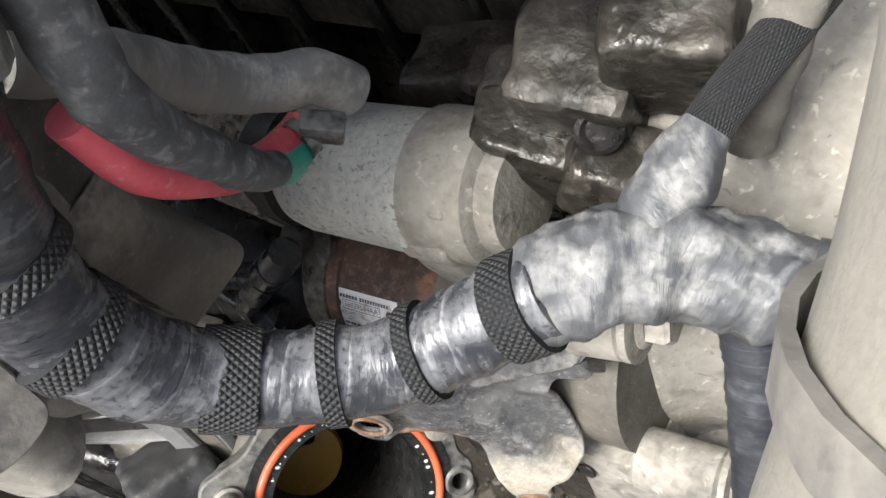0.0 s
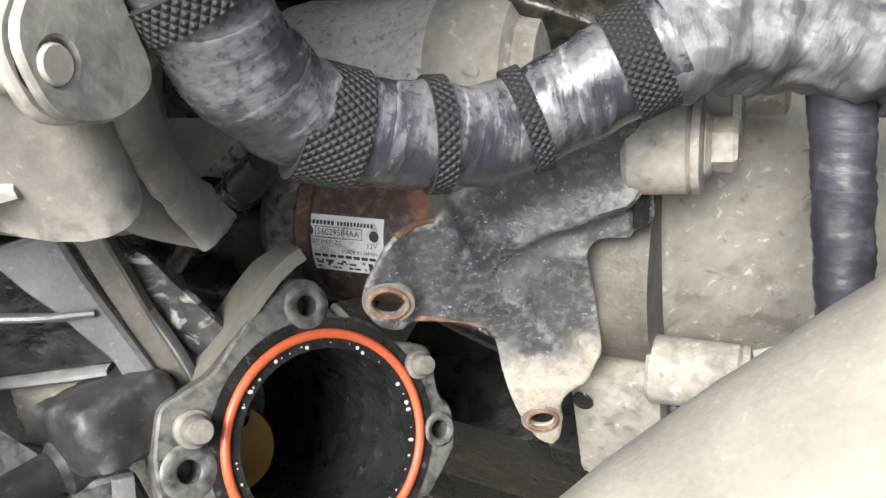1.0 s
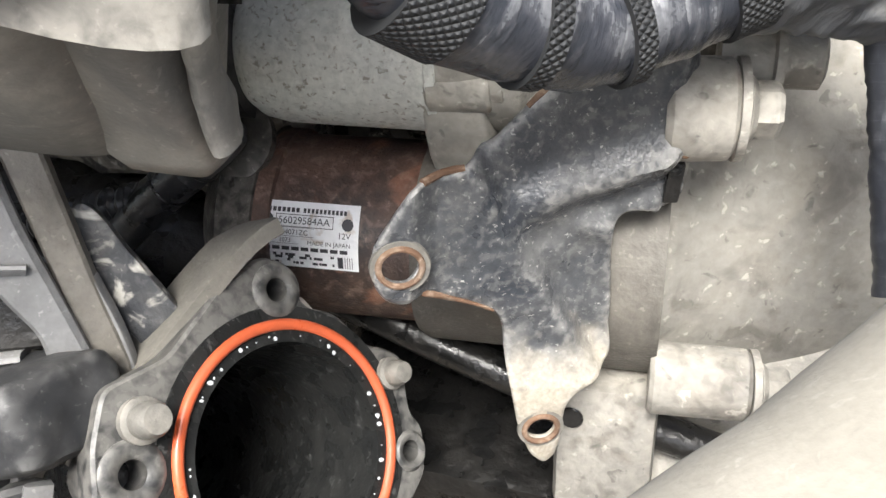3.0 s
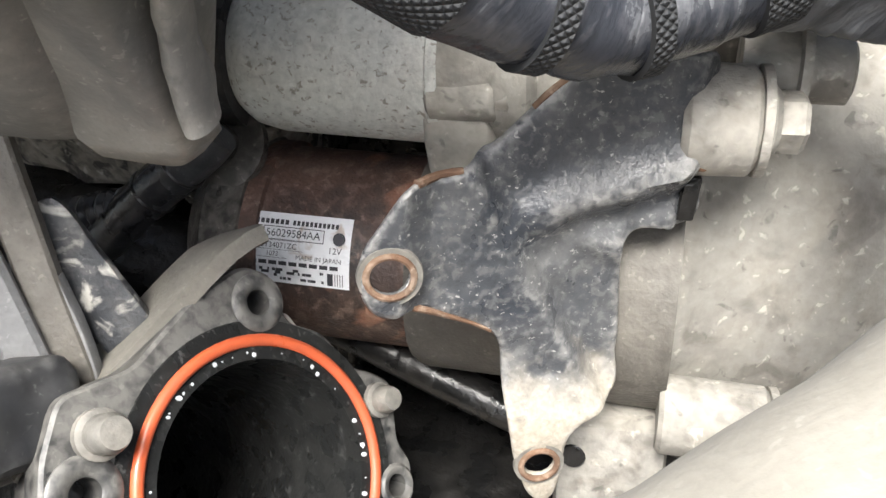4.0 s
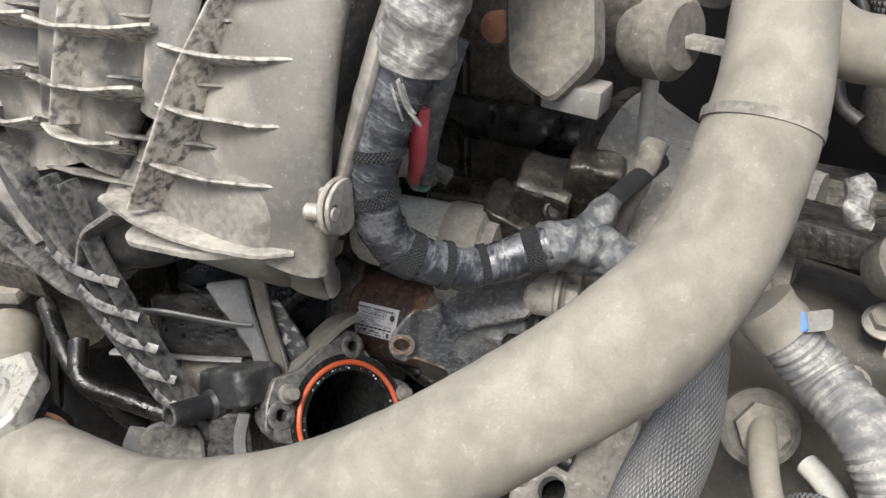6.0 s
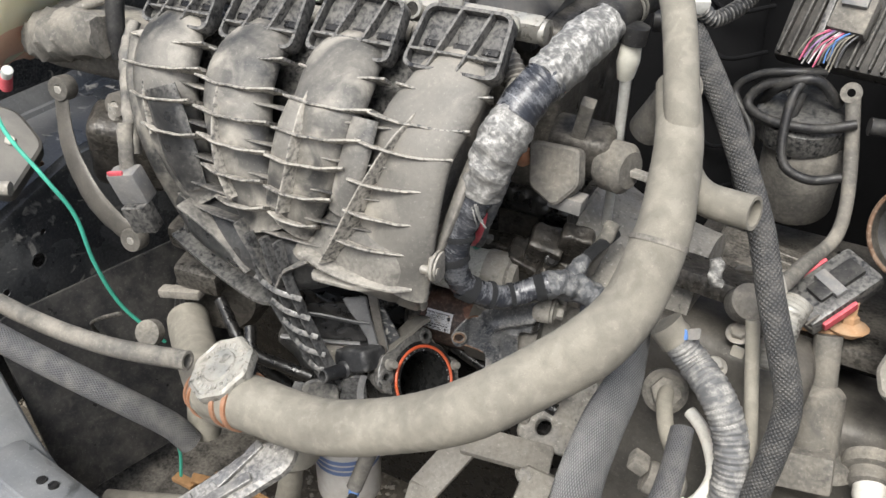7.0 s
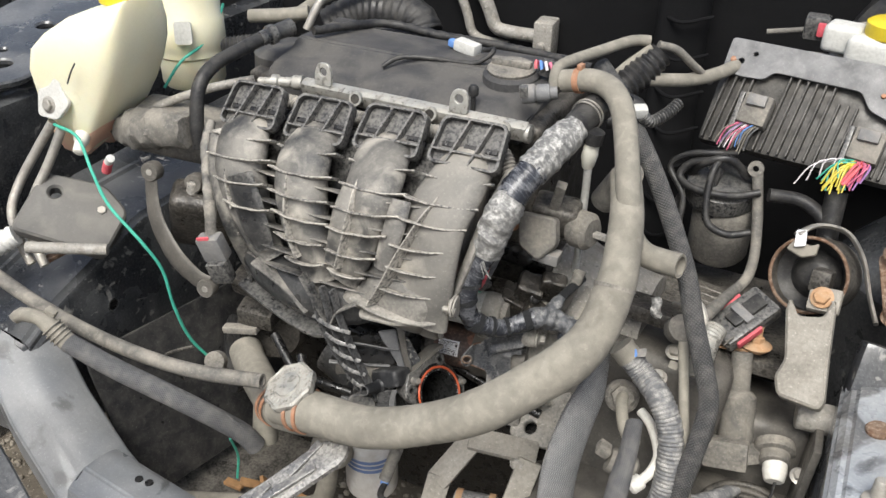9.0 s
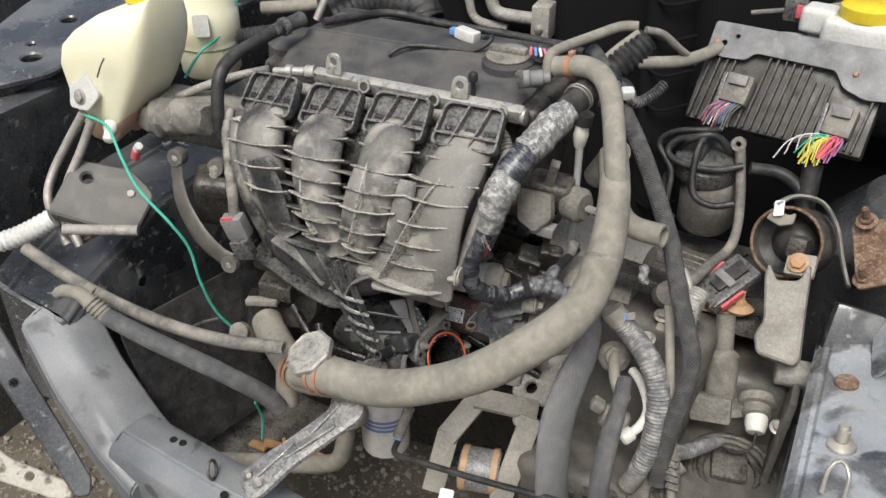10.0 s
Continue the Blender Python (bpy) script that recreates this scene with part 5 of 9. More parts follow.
bm = B()
for k in range(44):
    a = 2 * math.pi * rnd.random()
    r = rnd.choice((0.00022, 0.0003, 0.0004, 0.0004, 0.0006))
    lathe(bm, mr @ at(rnd.uniform(0.0262, 0.0278) * math.cos(a), 0.0271 * math.sin(a), 0.0) @ Matrix.Diagonal((1, rnd.uniform(0.6, 1.6), 1, 1)), [(r, 0), (r * 0.75, r * 0.45), (0, r * 0.6)], 7)
tagged(part("water_beads", bm, "water", tp, "beads of water round the lip"), kind="stuff")
# tabs with bolt holes round the port (frame x: up the slope, y: to the left of it)
for hx, hy, r0, r1 in ((0.0393, 0.0, 0.0032, 0.0072), (-0.0062, 0.0360, 0.0034, 0.0080), (-0.0020, -0.0465, 0.0030, 0.0058)):
    part("bolt_eye", lathe(B(), mp @ at(hx, hy, 0), [(r0, -0.010), (r0, 0.0), (r0 * 1.35, 0.0008), (r1 * 0.85, 0.0008), (r1, 0.0), (r1, -0.016)], 26, cap=False), "plastic_clean", tp, "round eye for a bolt")
    # dark end disc puts shade into the bottom of the eye
    part("eye_bore", lathe(B(), mp @ at(hx, hy, 0), [(0, -0.009), (r0, -0.009)], 16, cap=False), "grease_and_hole_shade", tp)
bm = B()
o = [(0.0470, -0.0040), (0.0478, 0.0050), (0.0375, 0.0170), (0.0200, 0.0290), (0.0120, 0.0440), (-0.0010, 0.0455), (-0.0150, 0.0435), (-0.0200, 0.0340), (-0.0200, 0.0220), (0.0, 0.0262), (0.020, 0.0170), (0.0310, 0.0040), (0.0315, -0.0140),
     (0.0265, -0.0240), (0.0150, -0.0350), (0.0, -0.0385), (-0.02, -0.033), (-0.024, -0.042), (-0.008, -0.0530), (0.005, -0.0520), (0.009, -0.0470), (0.0145, -0.0460), (0.0250, -0.0440), (0.0270, -0.0360), (0.0270, -0.0310), (0.0350, -0.0200), (0.0360, -0.0090)]
plate(bm, mp @ at(0, 0, -0.009), rounded(o, 0.003, 3), 0.0085, [(0.0393, 0.0, 0.0050), (-0.0062, 0.0360, 0.0050), (-0.0020, -0.0465, 0.0042)], 0.0008)
part("flange", bm, "plastic_clean", tp, "wet black port flange")
# tall pale rib on the flange's outer edge
bm = fin_strip([(0.181, -0.056, 0.630), (0.1765, -0.064, 0.6285), (0.168, -0.082, 0.618), (0.158, -0.103, 0.605), (0.1515, -0.1165, 0.5965)], 0.020, 0.0050, tuple(-NB), 0.8)
part("edge_rib", bm, "rib_dust", tp, "dust-covered edge rib")
for k, (x, y, r, h) in enumerate(((0.0055, 0.0350, 0.0042, 0.0075), (0.0195, -0.0385, 0.0036, 0.0055))):
    bm = B()
    lathe(bm, mp @ at(x, y, -0.001), [(r * 1.3, 0), (r * 1.3, 0.0025), (r, 0.003), (r, h), (r * 0.8, h + 0.002), (0, h + 0.0022)], 20)
    part("bolt", bm, "bolt", tp, "rounded dusty bolt head")
part("tab", plate(B(), mp @ at(0.030, -0.021, -0.010, -70, 20, 42), rounded([(-0.012, -0.004), (0.012, -0.006), (0.010, 0.005), (-0.010, 0.006)], 0.002), 0.003, (), 0.0006), "plastic", tp, "small pale tab")
part("neck", tube(B(), [tuple(CB - NB * 0.121), tuple(CB - NB * 0.15 + Vector((-0.005, 0.01, 0.0))), (0.03, -0.035, 0.53), (0.0, -0.03, 0.54)], 0.031, 24), "plastic_clean", tp)

# ---------------------------------------------------------------- starter motor
st = thing("starter_motor", (0.17, 0.0, 0.57), "rusty brown starter motor with a grey solenoid", "starter motor")
X = Vector((1, 0.09, 0.0))
part("motor_body", lathe(B(), axes((0.138, -0.010, 0.598), X), [(0.010, 0), (0.022, 0.001), (0.029, 0.006), (0.030, 0.012), (0.030, 0.022), (0.0285, 0.0225), (0.0285, 0.085), (0.030, 0.0855), (0.030, 0.13)], 48), "starter", st, "flaking brown motor casing")
part("end_cap", lathe(B(), axes((0.1375, -0.010, 0.598), X), [(0.012, -0.002), (0.024, -0.001), (0.0305, 0.006), (0.0308, 0.017), (0.029, 0.018)], 48), "steel_dark", st)
part("nose_casting", lathe(B(), axes((0.203, -0.004, 0.597), X), [(0.031, 0), (0.0325, 0.003), (0.0325, 0.03), (0.036, 0.034), (0.036, 0.07)], 40), "case", st, "cast nose housing")
sol = part("solenoid", lathe(B(), axes((0.1610, -0.0020, 0.6560), X), [(0.013, -0.0100), (0.0185, -0.0090), (0.0212, -0.005), (0.0226, 0.002), (0.0230, 0.046), (0.0238, 0.0465), (0.0238, 0.049), (0.023, 0.0495)], 48), "alu_grey", st, "grey-green solenoid can")
bm = B()
lathe(bm, axes((0.2100, 0.0030, 0.6570), X), [(0.0238, 0), (0.0240, 0.004), (0.0236, 0.016), (0.0225, 0.022), (0.0185, 0.024), (0.0175, 0.030), (0.010, 0.031)], 40)
lump(bm, at(0.2165, -0.0105, 0.6375, 10, 0, 0), (0.018, 0.014, 0.026), 0.0012)
lump(bm, at(0.2215, -0.0045, 0.6695, 30, 0, 0), (0.016, 0.022, 0.014), 0.0014)
pin(bm, (0.2085, -0.0145, 0.6525), (0.2260, -0.0135, 0.6535), 0.0075)
part("solenoid_nose", bm, "alu", sol, "cast solenoid end")
bm = B()
pin(bm, (0.2260, -0.0135, 0.6535), (0.2295, -0.0133, 0.6535), 0.0055)
pin(bm, (0.2295, -0.0133, 0.6535), (0.2330, -0.0131, 0.6535), 0.0045, 16, 0.003)
part("through_bolt", bm, "steel", sol)
bm = B()
lathe(bm, axes((0.1522, -0.0028, 0.6560), -X), [(0.0225, 0.0), (0.0225, 0.008), (0.019, 0.010), (0.019, 0.016), (0.006, 0.018), (0.005, 0.026)], 30)
block(bm, at(0.1432, -0.0118, 0.6550), (0.010, 0.012, 0.020), 0.002)
part("terminal_cap", bm, "rubber", sol, "black terminal cap")
bm = B()
lathe(bm, axes((0.1465, -0.0165, 0.6300), (0, -0.75, 0.6)), [(0.013, 0), (0.013, 0.003), (0.006, 0.0045), (0.0058, 0.010), (0.004, 0.012)], 24)
part("terminal_lug", bm, "steel_dark", st, "round terminal lug with frayed wire end")
# type plate, bent round the casing
AX = axes((0.138, -0.010, 0.598), X, (0, -1, 0))


def on_casing(u, v, lift):
    """A place on the motor casing: u along it, v round it from the front, in metres."""
    a = v / 0.0285
    return AX @ Vector(((0.0285 + lift) * math.cos(a), (0.0285 + lift) * -math.sin(a), u))


def patch(bm, u0, u1, v0, v1, lift, n=10):
    rows = [[bm.verts.new(on_casing(u, v0 + (v1 - v0) * k / n, lift)) for u in (u0, u1)] for k in range(n + 1)]
    for a, b in zip(rows, rows[1:]):
        bm.faces.new((a[0], a[1], b[1], b[0]))


V_SIGN = -1.0 if on_casing(0.03, 0.005, 0).z < on_casing(0.03, 0, 0).z else 1.0
PLATE_V = 0.0128 * V_SIGN
U0, WIDE, TALL = 0.0172, 1.03, 1.0
lab = B()
patch(lab, U0, U0 + 0.0325, PLATE_V - 0.0097, PLATE_V + 0.0097, 0.0004)
lab = part("type_plate", lab, "label", st, "white type plate with black print")


def print_line(text, u, v, size, name="print"):
    """Built-in lettering laid on the casing; u and v from the plate's top corner."""
    cu = bpy.data.curves.new("t", "FONT")
    cu.body, cu.size = text, 1.0
    tmp = bpy.data.objects.new("t", cu)
    me = bpy.data.meshes.new_from_object(tmp)
    bm = B()
    bm.from_mesh(me)
    bpy.data.objects.remove(tmp)
    bpy.data.curves.remove(cu)
    bpy.data.meshes.remove(me)
    for q in bm.verts:
        q.co = on_casing(U0 + (u + q.co.x * size) * WIDE, PLATE_V + V_SIGN * (0.0095 - v + q.co.y * size) * TALL, 0.0007)
    part(name, bm, "ink", lab, sharp=180)


def print_bar(u0, u1, v0, v1, name="print_bar"):
    bm = B()
    patch(bm, U0 + u0 * WIDE, U0 + u1 * WIDE, PLATE_V + V_SIGN * (0.0095 - v1) * TALL, PLATE_V + V_SIGN * (0.0095 - v0) * TALL, 0.0007, 2)
    part(name, bm, "ink", lab)


for k in range(8):
    print_bar(0.0030 + 0.0014 * k, 0.0040 + 0.0014 * k, 0.0017, 0.0030)
for k in range(11):
    print_bar(0.0150 + 0.0012 * k, 0.0158 + 0.0012 * k, 0.0017, 0.0030)
print_line("56029584AA", 0.0076, 0.0063, 0.0029)
for a, b, c, d in ((0.0070, 0.0240, 0.0036, 0.0038), (0.0070, 0.0240, 0.0070, 0.0072), (0.0069, 0.0071, 0.0036, 0.0072), (0.0239, 0.0241, 0.0036, 0.0072)):
    print_bar(a, b, c, d, "print_frame")
print_line("M000T34071ZC", 0.0026, 0.0094, 0.0021)
print_line("1073", 0.0080, 0.0116, 0.0018)
print_line("12V", 0.0255, 0.0096, 0.0024)
print_line("MADE IN JAPAN", 0.0165, 0.0121, 0.0018)
for a, b, c, d in ((0.0020, 0.0185, 0.0073, 0.0074), (0.0020, 0.0185, 0.0098, 0.0099), (0.0020, 0.0140, 0.0120, 0.0121)):
    print_bar(a, b, c, d, "print_frame")
for k in range(9):
    print_bar(0.0030 + 0.0029 * k, 0.0053 + 0.0029 * k, 0.0129, 0.0140)
for k in range(7):
    print_bar(0.0255 + 0.0007 * k, 0.0257 + 0.0007 * k + (0.0012 if k == 0 else 0.0), 0.0150, 0.0184, "barcode_stroke")
rb = random.Random(11)
for k in range(30):
    u_ = 0.0060 + 0.0182 * rb.random()
    v_ = 0.0149 + 0.0008 * rb.randrange(4)
    print_bar(u_, min(0.0245, u_ + rb.choice((0.0006, 0.0010, 0.0016))), v_, v_ + 0.0008, "code_block")
for cu_, cv_ in ((0.0045, 0.0053), (0.0283, 0.0056)):
    bm = B()
    pts_ = [bm.verts.new(on_casing(U0 + cu_ * WIDE + 0.0018 * math.cos(2 * math.pi * k / 10), PLATE_V + V_SIGN * ((0.0095 - cv_) * TALL + 0.0018 * math.sin(2 * math.pi * k / 10)), 0.0007)) for k in range(10)]
    bm.faces.new(pts_)
    part("round_mark", bm, "ink", lab)

# ---------------------------------------------------------------- stamped bracket in front of the starter
bk = thing("stamped_bracket", (0.24, -0.035, 0.56), "chipped black stamped steel bracket with rusty edges", "bracket")
mb = axes((0.2563, -0.0393, 0.6180), Vector((0.4404, -0.8974, 0.0272)), (0.8933, 0.435, -0.113))
outl = [(-0.0553, 0.0069), (-0.0547, 0.0138), (-0.0513, 0.0193), (-0.0465, 0.0280), (-0.0431, 0.0294), (-0.0372, 0.0293), (-0.0332, 0.0311), (-0.0265, 0.0352), (-0.0213, 0.0410), (-0.0128, 0.0504), (-0.0050, 0.0560), (0.0205, 0.0560), (0.0220, 0.0356), (0.0238, 0.0189), (0.0222, 0.0153), (0.0178, 0.0145),
        (0.0129, 0.0157), (0.0078, 0.0152), (0.0048, 0.0119), (0.0080, -0.0075), (0.0096, -0.0220), (0.0092, -0.0275), (0.0010, -0.0310), (-0.0035, -0.0360), (-0.0030, -0.0470), (-0.0040, -0.0550), (-0.0065, -0.0578), (-0.0110, -0.0540), (-0.0155, -0.0432), (-0.0200, -0.0241), (-0.0213, -0.0129), (-0.0238, -0.0083), (-0.0294, -0.0054),
        (-0.0361, -0.0033), (-0.0433, -0.0013), (-0.0476, -0.0029), (-0.0514, -0.0015), (-0.0542, 0.0027)]
bm = B()
plate(bm, mb @ at(0, 0, -0.0025), rounded(outl, 0.003, 3), 0.0025, [(-0.0485, 0.0085, 0.0047), (-0.0092, -0.0440, 0.0042)], 0.0006)
inv = mb.inverted()
for limit in (0.006, 0.003, 0.002):
    bmesh.ops.subdivide_edges(bm, edges=[e for e in bm.edges if e.calc_length() > limit], cuts=1 if limit < 0.005 else 3)
    bmesh.ops.triangulate(bm, faces=[f for f in bm.faces if len(f.verts) > 4])
bmesh.ops.triangulate(bm, faces=[f for f in bm.faces if len(f.verts) > 4])


def fold(q):
    """How far the pressing stands off its plane: a crease down the middle, a raised rib, a step at the foot."""
    crease = ((q.x + 0.014) * 0.85 + (q.y - 0.010) * 0.52)
    rib = ((q.x - 0.002) * -0.33 + (q.y - 0.0265) * 0.94)
    lower = ((q.x - 0.002) * 0.30 + (q.y - 0.0115) * 0.95)
    on_rib = max(0.0, min(1.0, (q.x + 0.024) / 0.010))
    h = 0.0062 * max(0.0, min(1.0, 0.5 - crease / 0.010)) * (1.0 if q.y < 0.03 else max(0.0, 1 - (q.y - 0.03) / 0.012))
    h -= 0.0030 * math.exp(-((crease + 0.001) / 0.0026) ** 2)
    h += 0.0046 * math.exp(-(rib / 0.0044) ** 2) * on_rib - 0.0014 * math.exp(-((rib + 0.0085) / 0.0034) ** 2) * on_rib
    h += 0.0016 * math.exp(-(lower / 0.0030) ** 2) * on_rib
    h += 0.0050 * max(0.0, min(1.0, (-0.020 - q.y) / 0.010))
    h += 0.0045 * max(0.0, min(1.0, (-0.040 - q.x) / 0.006))
    h -= 0.0040 * max(0.0, min(1.0, (q.x - 0.016) / 0.004))
    h += 0.0007 * noise.noise(Vector((q.x, q.y, 0)) * 120)
    return h


for v in bm.verts:
    q = inv @ v.co
    q.z += fold(q)
    v.co = mb @ q
part("pressing", bm, "paint_black", bk, "folded plate with pressed creases and a mud-caked foot", sharp=60)
for hx, hy, r in ((-0.0485, 0.0085, 0.0051), (-0.0092, -0.0440, 0.0045)):
    zz = fold(Vector((hx, hy, 0)))
    part("hole_lip", ring(B(), mb @ at(hx, hy, zz + 0.0002), r, 0.0008, 28, 8), "rust", bk, "rusty hole lip")
    part("washer_face", lathe(B(), mb @ at(hx, hy, zz + 0.0001), [(r, 0), (r * 1.38, 0.0001), (r * 1.42, -0.001)], 28, cap=False), "bolt", bk, "bare dusty rim")
for a, b in (((-0.043, -0.0010), (-0.024, -0.0080)), ((-0.044, 0.0292), (-0.034, 0.0305)), ((-0.0195, 0.043), (-0.012, 0.051))):
    part("rust_edge", tube(B(), [tuple(mb @ Vector((*a, -0.001 + fold(Vector((*a, 0)))))), tuple(mb @ Vector(((a[0] + b[0]) / 2, (a[1] + b[1]) / 2, -0.001 + fold(Vector(((a[0] + b[0]) / 2, (a[1] + b[1]) / 2, 0)))))), tuple(mb @ Vector((*b, -0.001 + fold(Vector((*b, 0))))))], 0.0009, 8, wrinkle=0.0003), "rust", bk)
part("rust_fleck", lathe(B(), mb @ at(0.0195, 0.0320, fold(Vector((0.0195, 0.032, 0))) + 0.0002), [(0.0016, 0), (0.0012, 0.0004), (0, 0.0005)], 9), "rust", bk)
# black block whose colour stands for the shade in a slot
part("dark_slot", block(B(), mb @ at(0.0195, 0.0225, -0.0022), (0.0042, 0.0110, 0.002), 0.0008), "grease_and_hole_shade", bk)
# ---------------------------------------------------------------- gearbox: dusty casting to the right of the starter
gb = thing("gearbox", (0.45, 0.1, 0.15), "dust-caked cast aluminium gearbox with bell housing", "gearbox")
bm = B()
lathe(bm, axes((0.262, 0.12, 0.58), (1, 0, 0)), [(0.1325, 0), (0.1335, 0.002), (0.1335, 0.009), (0.131, 0.010)], 72)
part("bell_flange", bm, "alu_dirty", gb, "dark grimy joint flange")
bm = B()
lathe(bm, axes((0.271, 0.12, 0.58), (1, 0, 0)), [(0.1315, 0), (0.1315, 0.004), (0.127, 0.010), (0.1195, 0.027), (0.108, 0.060), (0.098, 0.12)], 72)
bmesh.ops.subdivide_edges(bm, edges=[e for e in bm.edges if e.calc_length() > 0.012], cuts=2, use_grid_fill=True)
for v in bm.verts:
    d = Vector((0, v.co.y - 0.12, v.co.z - 0.58)).normalized()
    v.co += d * (0.0014 * noise.noise(v.co * 45) + 0.0005 * noise.noise(v.co * 160))
part("bell_housing", bm, "alu", gb, "dusty bell housing")
bm = B()
block(bm, at(0.415, 0.085, 0.53, -14, 6, 0), (0.17, 0.17, 0.20), 0.03, 4)
part("case", bm, "case", gb, "flat-topped gearbox case")
part("tail_case", block(B(), at(0.53, 0.11, 0.50, -10, 0, 0), (0.16, 0.12, 0.12), 0.02, 4), "case", gb)
part("lower_case", block(B(), at(0.47, 0.0, 0.40, 0, 0, 0), (0.34, 0.24, 0.16), 0.03, 4), "case", gb)
bm = B()
for k in range(6):
    block(bm, at(0.35 + 0.028 * k, -0.105, 0.43 + 0.005 * k, 8, 0, 14), (0.018, 0.04, 0.06), 0.004, 2)
part("case_ribs", bm, "steel_dark", gb)
for (x, y, z, r, l) in ((0.270, -0.021, 0.6545, 0.0128, 0.0165), (0.274, -0.029, 0.5755, 0.0105, 0.0270)):
    bm = B()
    pin(bm, (x, y, z), (x + l, y + 0.003, z), r, 28, r * 0.97)
    boss = part("bolt_boss", bm, "alu", gb, "round cast boss")
    bm = B()
    m = axes((x + l, y + 0.003, z), (1, 0.15, 0))
    lathe(bm, m, [(r * 0.98, 0), (r * 0.98, 0.002), (r * 0.62, 0.003)], 24)
    hexa(bm, m @ at(0, 0, 0.002), r * 0.55, 0.0085, r * 0.66)
    part("bolt", bm, "alu", boss, "dusty hexagon bolt")
bm = B()
lathe(bm, axes((0.281, -0.002, 0.6615), (1, 0.1, 0)), [(0.011, 0), (0.011, 0.012), (0.013, 0.0125), (0.013, 0.0145), (0.008, 0.015), (0.008, 0.024), (0.006, 0.025)], 24)
part("upper_bolt", bm, "alu", gb, "dusty bolt with washer")
# flat black disc, a hole's shade painted on the casting
part("small_hole", lathe(B(), axes((0.254, -0.0375, 0.562), (0, -1, 0.2)), [(0, 0.0005), (0.0032, 0.0005), (0.0036, 0)], 14, cap=False), "grease_and_hole_shade", gb)
part("lower_flange", block(B(), at(0.262, -0.022, 0.545, -6, 0, 8), (0.030, 0.030, 0.05), 0.005), "alu", gb, "dusty lower flange")
part("sump_edge", block(B(), at(0.25, 0.02, 0.49, 0, 0, 0), (0.20, 0.10, 0.05), 0.01), "grease_and_hole_shade", gb)
# selector shaft tower and cover
bm = B()
lathe(bm, axes((0.530, 0.046, 0.516), (-0.16, 0.42, 0.89)), [(0.034, 0), (0.034, 0.012), (0.026, 0.016), (0.021, 0.02), (0.021, 0.075), (0.017, 0.08), (0.0125, 0.083), (0.0125, 0.13)], 28)
part("selector_tower", bm, "hose_dark", gb, "dusty selector shaft tower")
bm = B()
block(bm, axes((0.521, 0.030, 0.531), (-0.16, 0.42, 0.89), (1, 0, 0)), (0.052, 0.030, 0.035), 0.005)
part("tower_foot", bm, "hose_dark", gb)
lever = part("selector_lever", plate(B(), axes((0.522, 0.115, 0.632), (-0.1, -0.1, 1), (1, 0.1, 0)), rounded([(-0.072, -0.008), (-0.03, -0.011), (0.008, -0.013), (0.016, 0.0), (0.008, 0.013), (-0.03, 0.011), (-0.072, 0.009)], 0.005), 0.004, [(-0.05, 0.0, 0.003)], 0.0008), "rust_light", gb, "orange rusted selector lever")
bm = B()
m = axes((0.522, 0.115, 0.634), (-0.05, 0.12, 1))
lathe(bm, m, [(0.017, 0), (0.019, 0.003), (0.012, 0.006), (0.008, 0.008)], 24)
hexa(bm, m @ at(0, 0, 0.006), 0.0085, 0.009)
lathe(bm, m @ at(0, 0, 0.014), [(0.0055, 0), (0.0055, 0.014), (0.004, 0.016)], 16)
part("lever_nut", bm, "rust_light", lever, "rusted nut and stud")
# speed sensor with a white plug
bm = B()
lathe(bm, axes((0.572, 0.092, 0.514), (0.1, -0.55, -0.2)), [(0.024, 0), (0.024, 0.012), (0.018, 0.014), (0.018, 0.026), (0.013, 0.028)], 26)
sens = part("speed_sensor", bm, "hose_dark", gb, "brown threaded sensor body")
bm = B()
lathe(bm, axes((0.577, 0.070, 0.506), (0.1, -0.6, -0.35)), [(0.014, 0), (0.0145, 0.012), (0.012, 0.022), (0.010, 0.024), (0, 0.024)], 24)
block(bm, at(0.583, 0.056, 0.497, 20, 0, 20), (0.010, 0.008, 0.014), 0.002)
part("sensor_plug", bm, "white", sens, "white plastic plug")
part("sensor_wire", tube(B(), [(0.582, 0.051, 0.494), (0.580, 0.034, 0.481), (0.565, 0.022, 0.476), (0.548, 0.018, 0.482), (0.537, 0.016, 0.492)], 0.0016, 8), "rubber", sens)
for k, (x, y, z, R) in enumerate(((0.562, -0.022, 0.480, 0.036), (0.562, -0.022, 0.478, 0.048), (0.562, -0.022, 0.476, 0.058))):
    part("cover_ring", ring(B(), axes((x, y, z), (0.05, -0.2, 1)), R, 0.005, 40, 10), "steel_dark", gb, "concentric cast ring")
part("cover_boss", block(B(), at(0.560, -0.015, 0.482, 8, 0, 10), (0.045, 0.05, 0.02), 0.006), "steel_dark", gb)
for x, y, z in ((0.44, 0.03, 0.655), (0.43, -0.0, 0.635), (0.605, 0.02, 0.54)):
    bm = B()
    hexa(bm, axes((x, y, z), (0, -0.4, 1)), 0.008, 0.008, 0.011)
    part("case_bolt", bm, "steel", gb)
part("side_web", block(B(), at(0.606, 0.02, 0.50, -8, 4, 0), (0.010, 0.08, 0.20), 0.004), "case", gb, "upright cast web")
part("cast_shelf", block(B(), at(0.395, 0.065, 0.68, -12, 4, 0), (0.12, 0.05, 0.02), 0.006), "alu_dirty", gb)

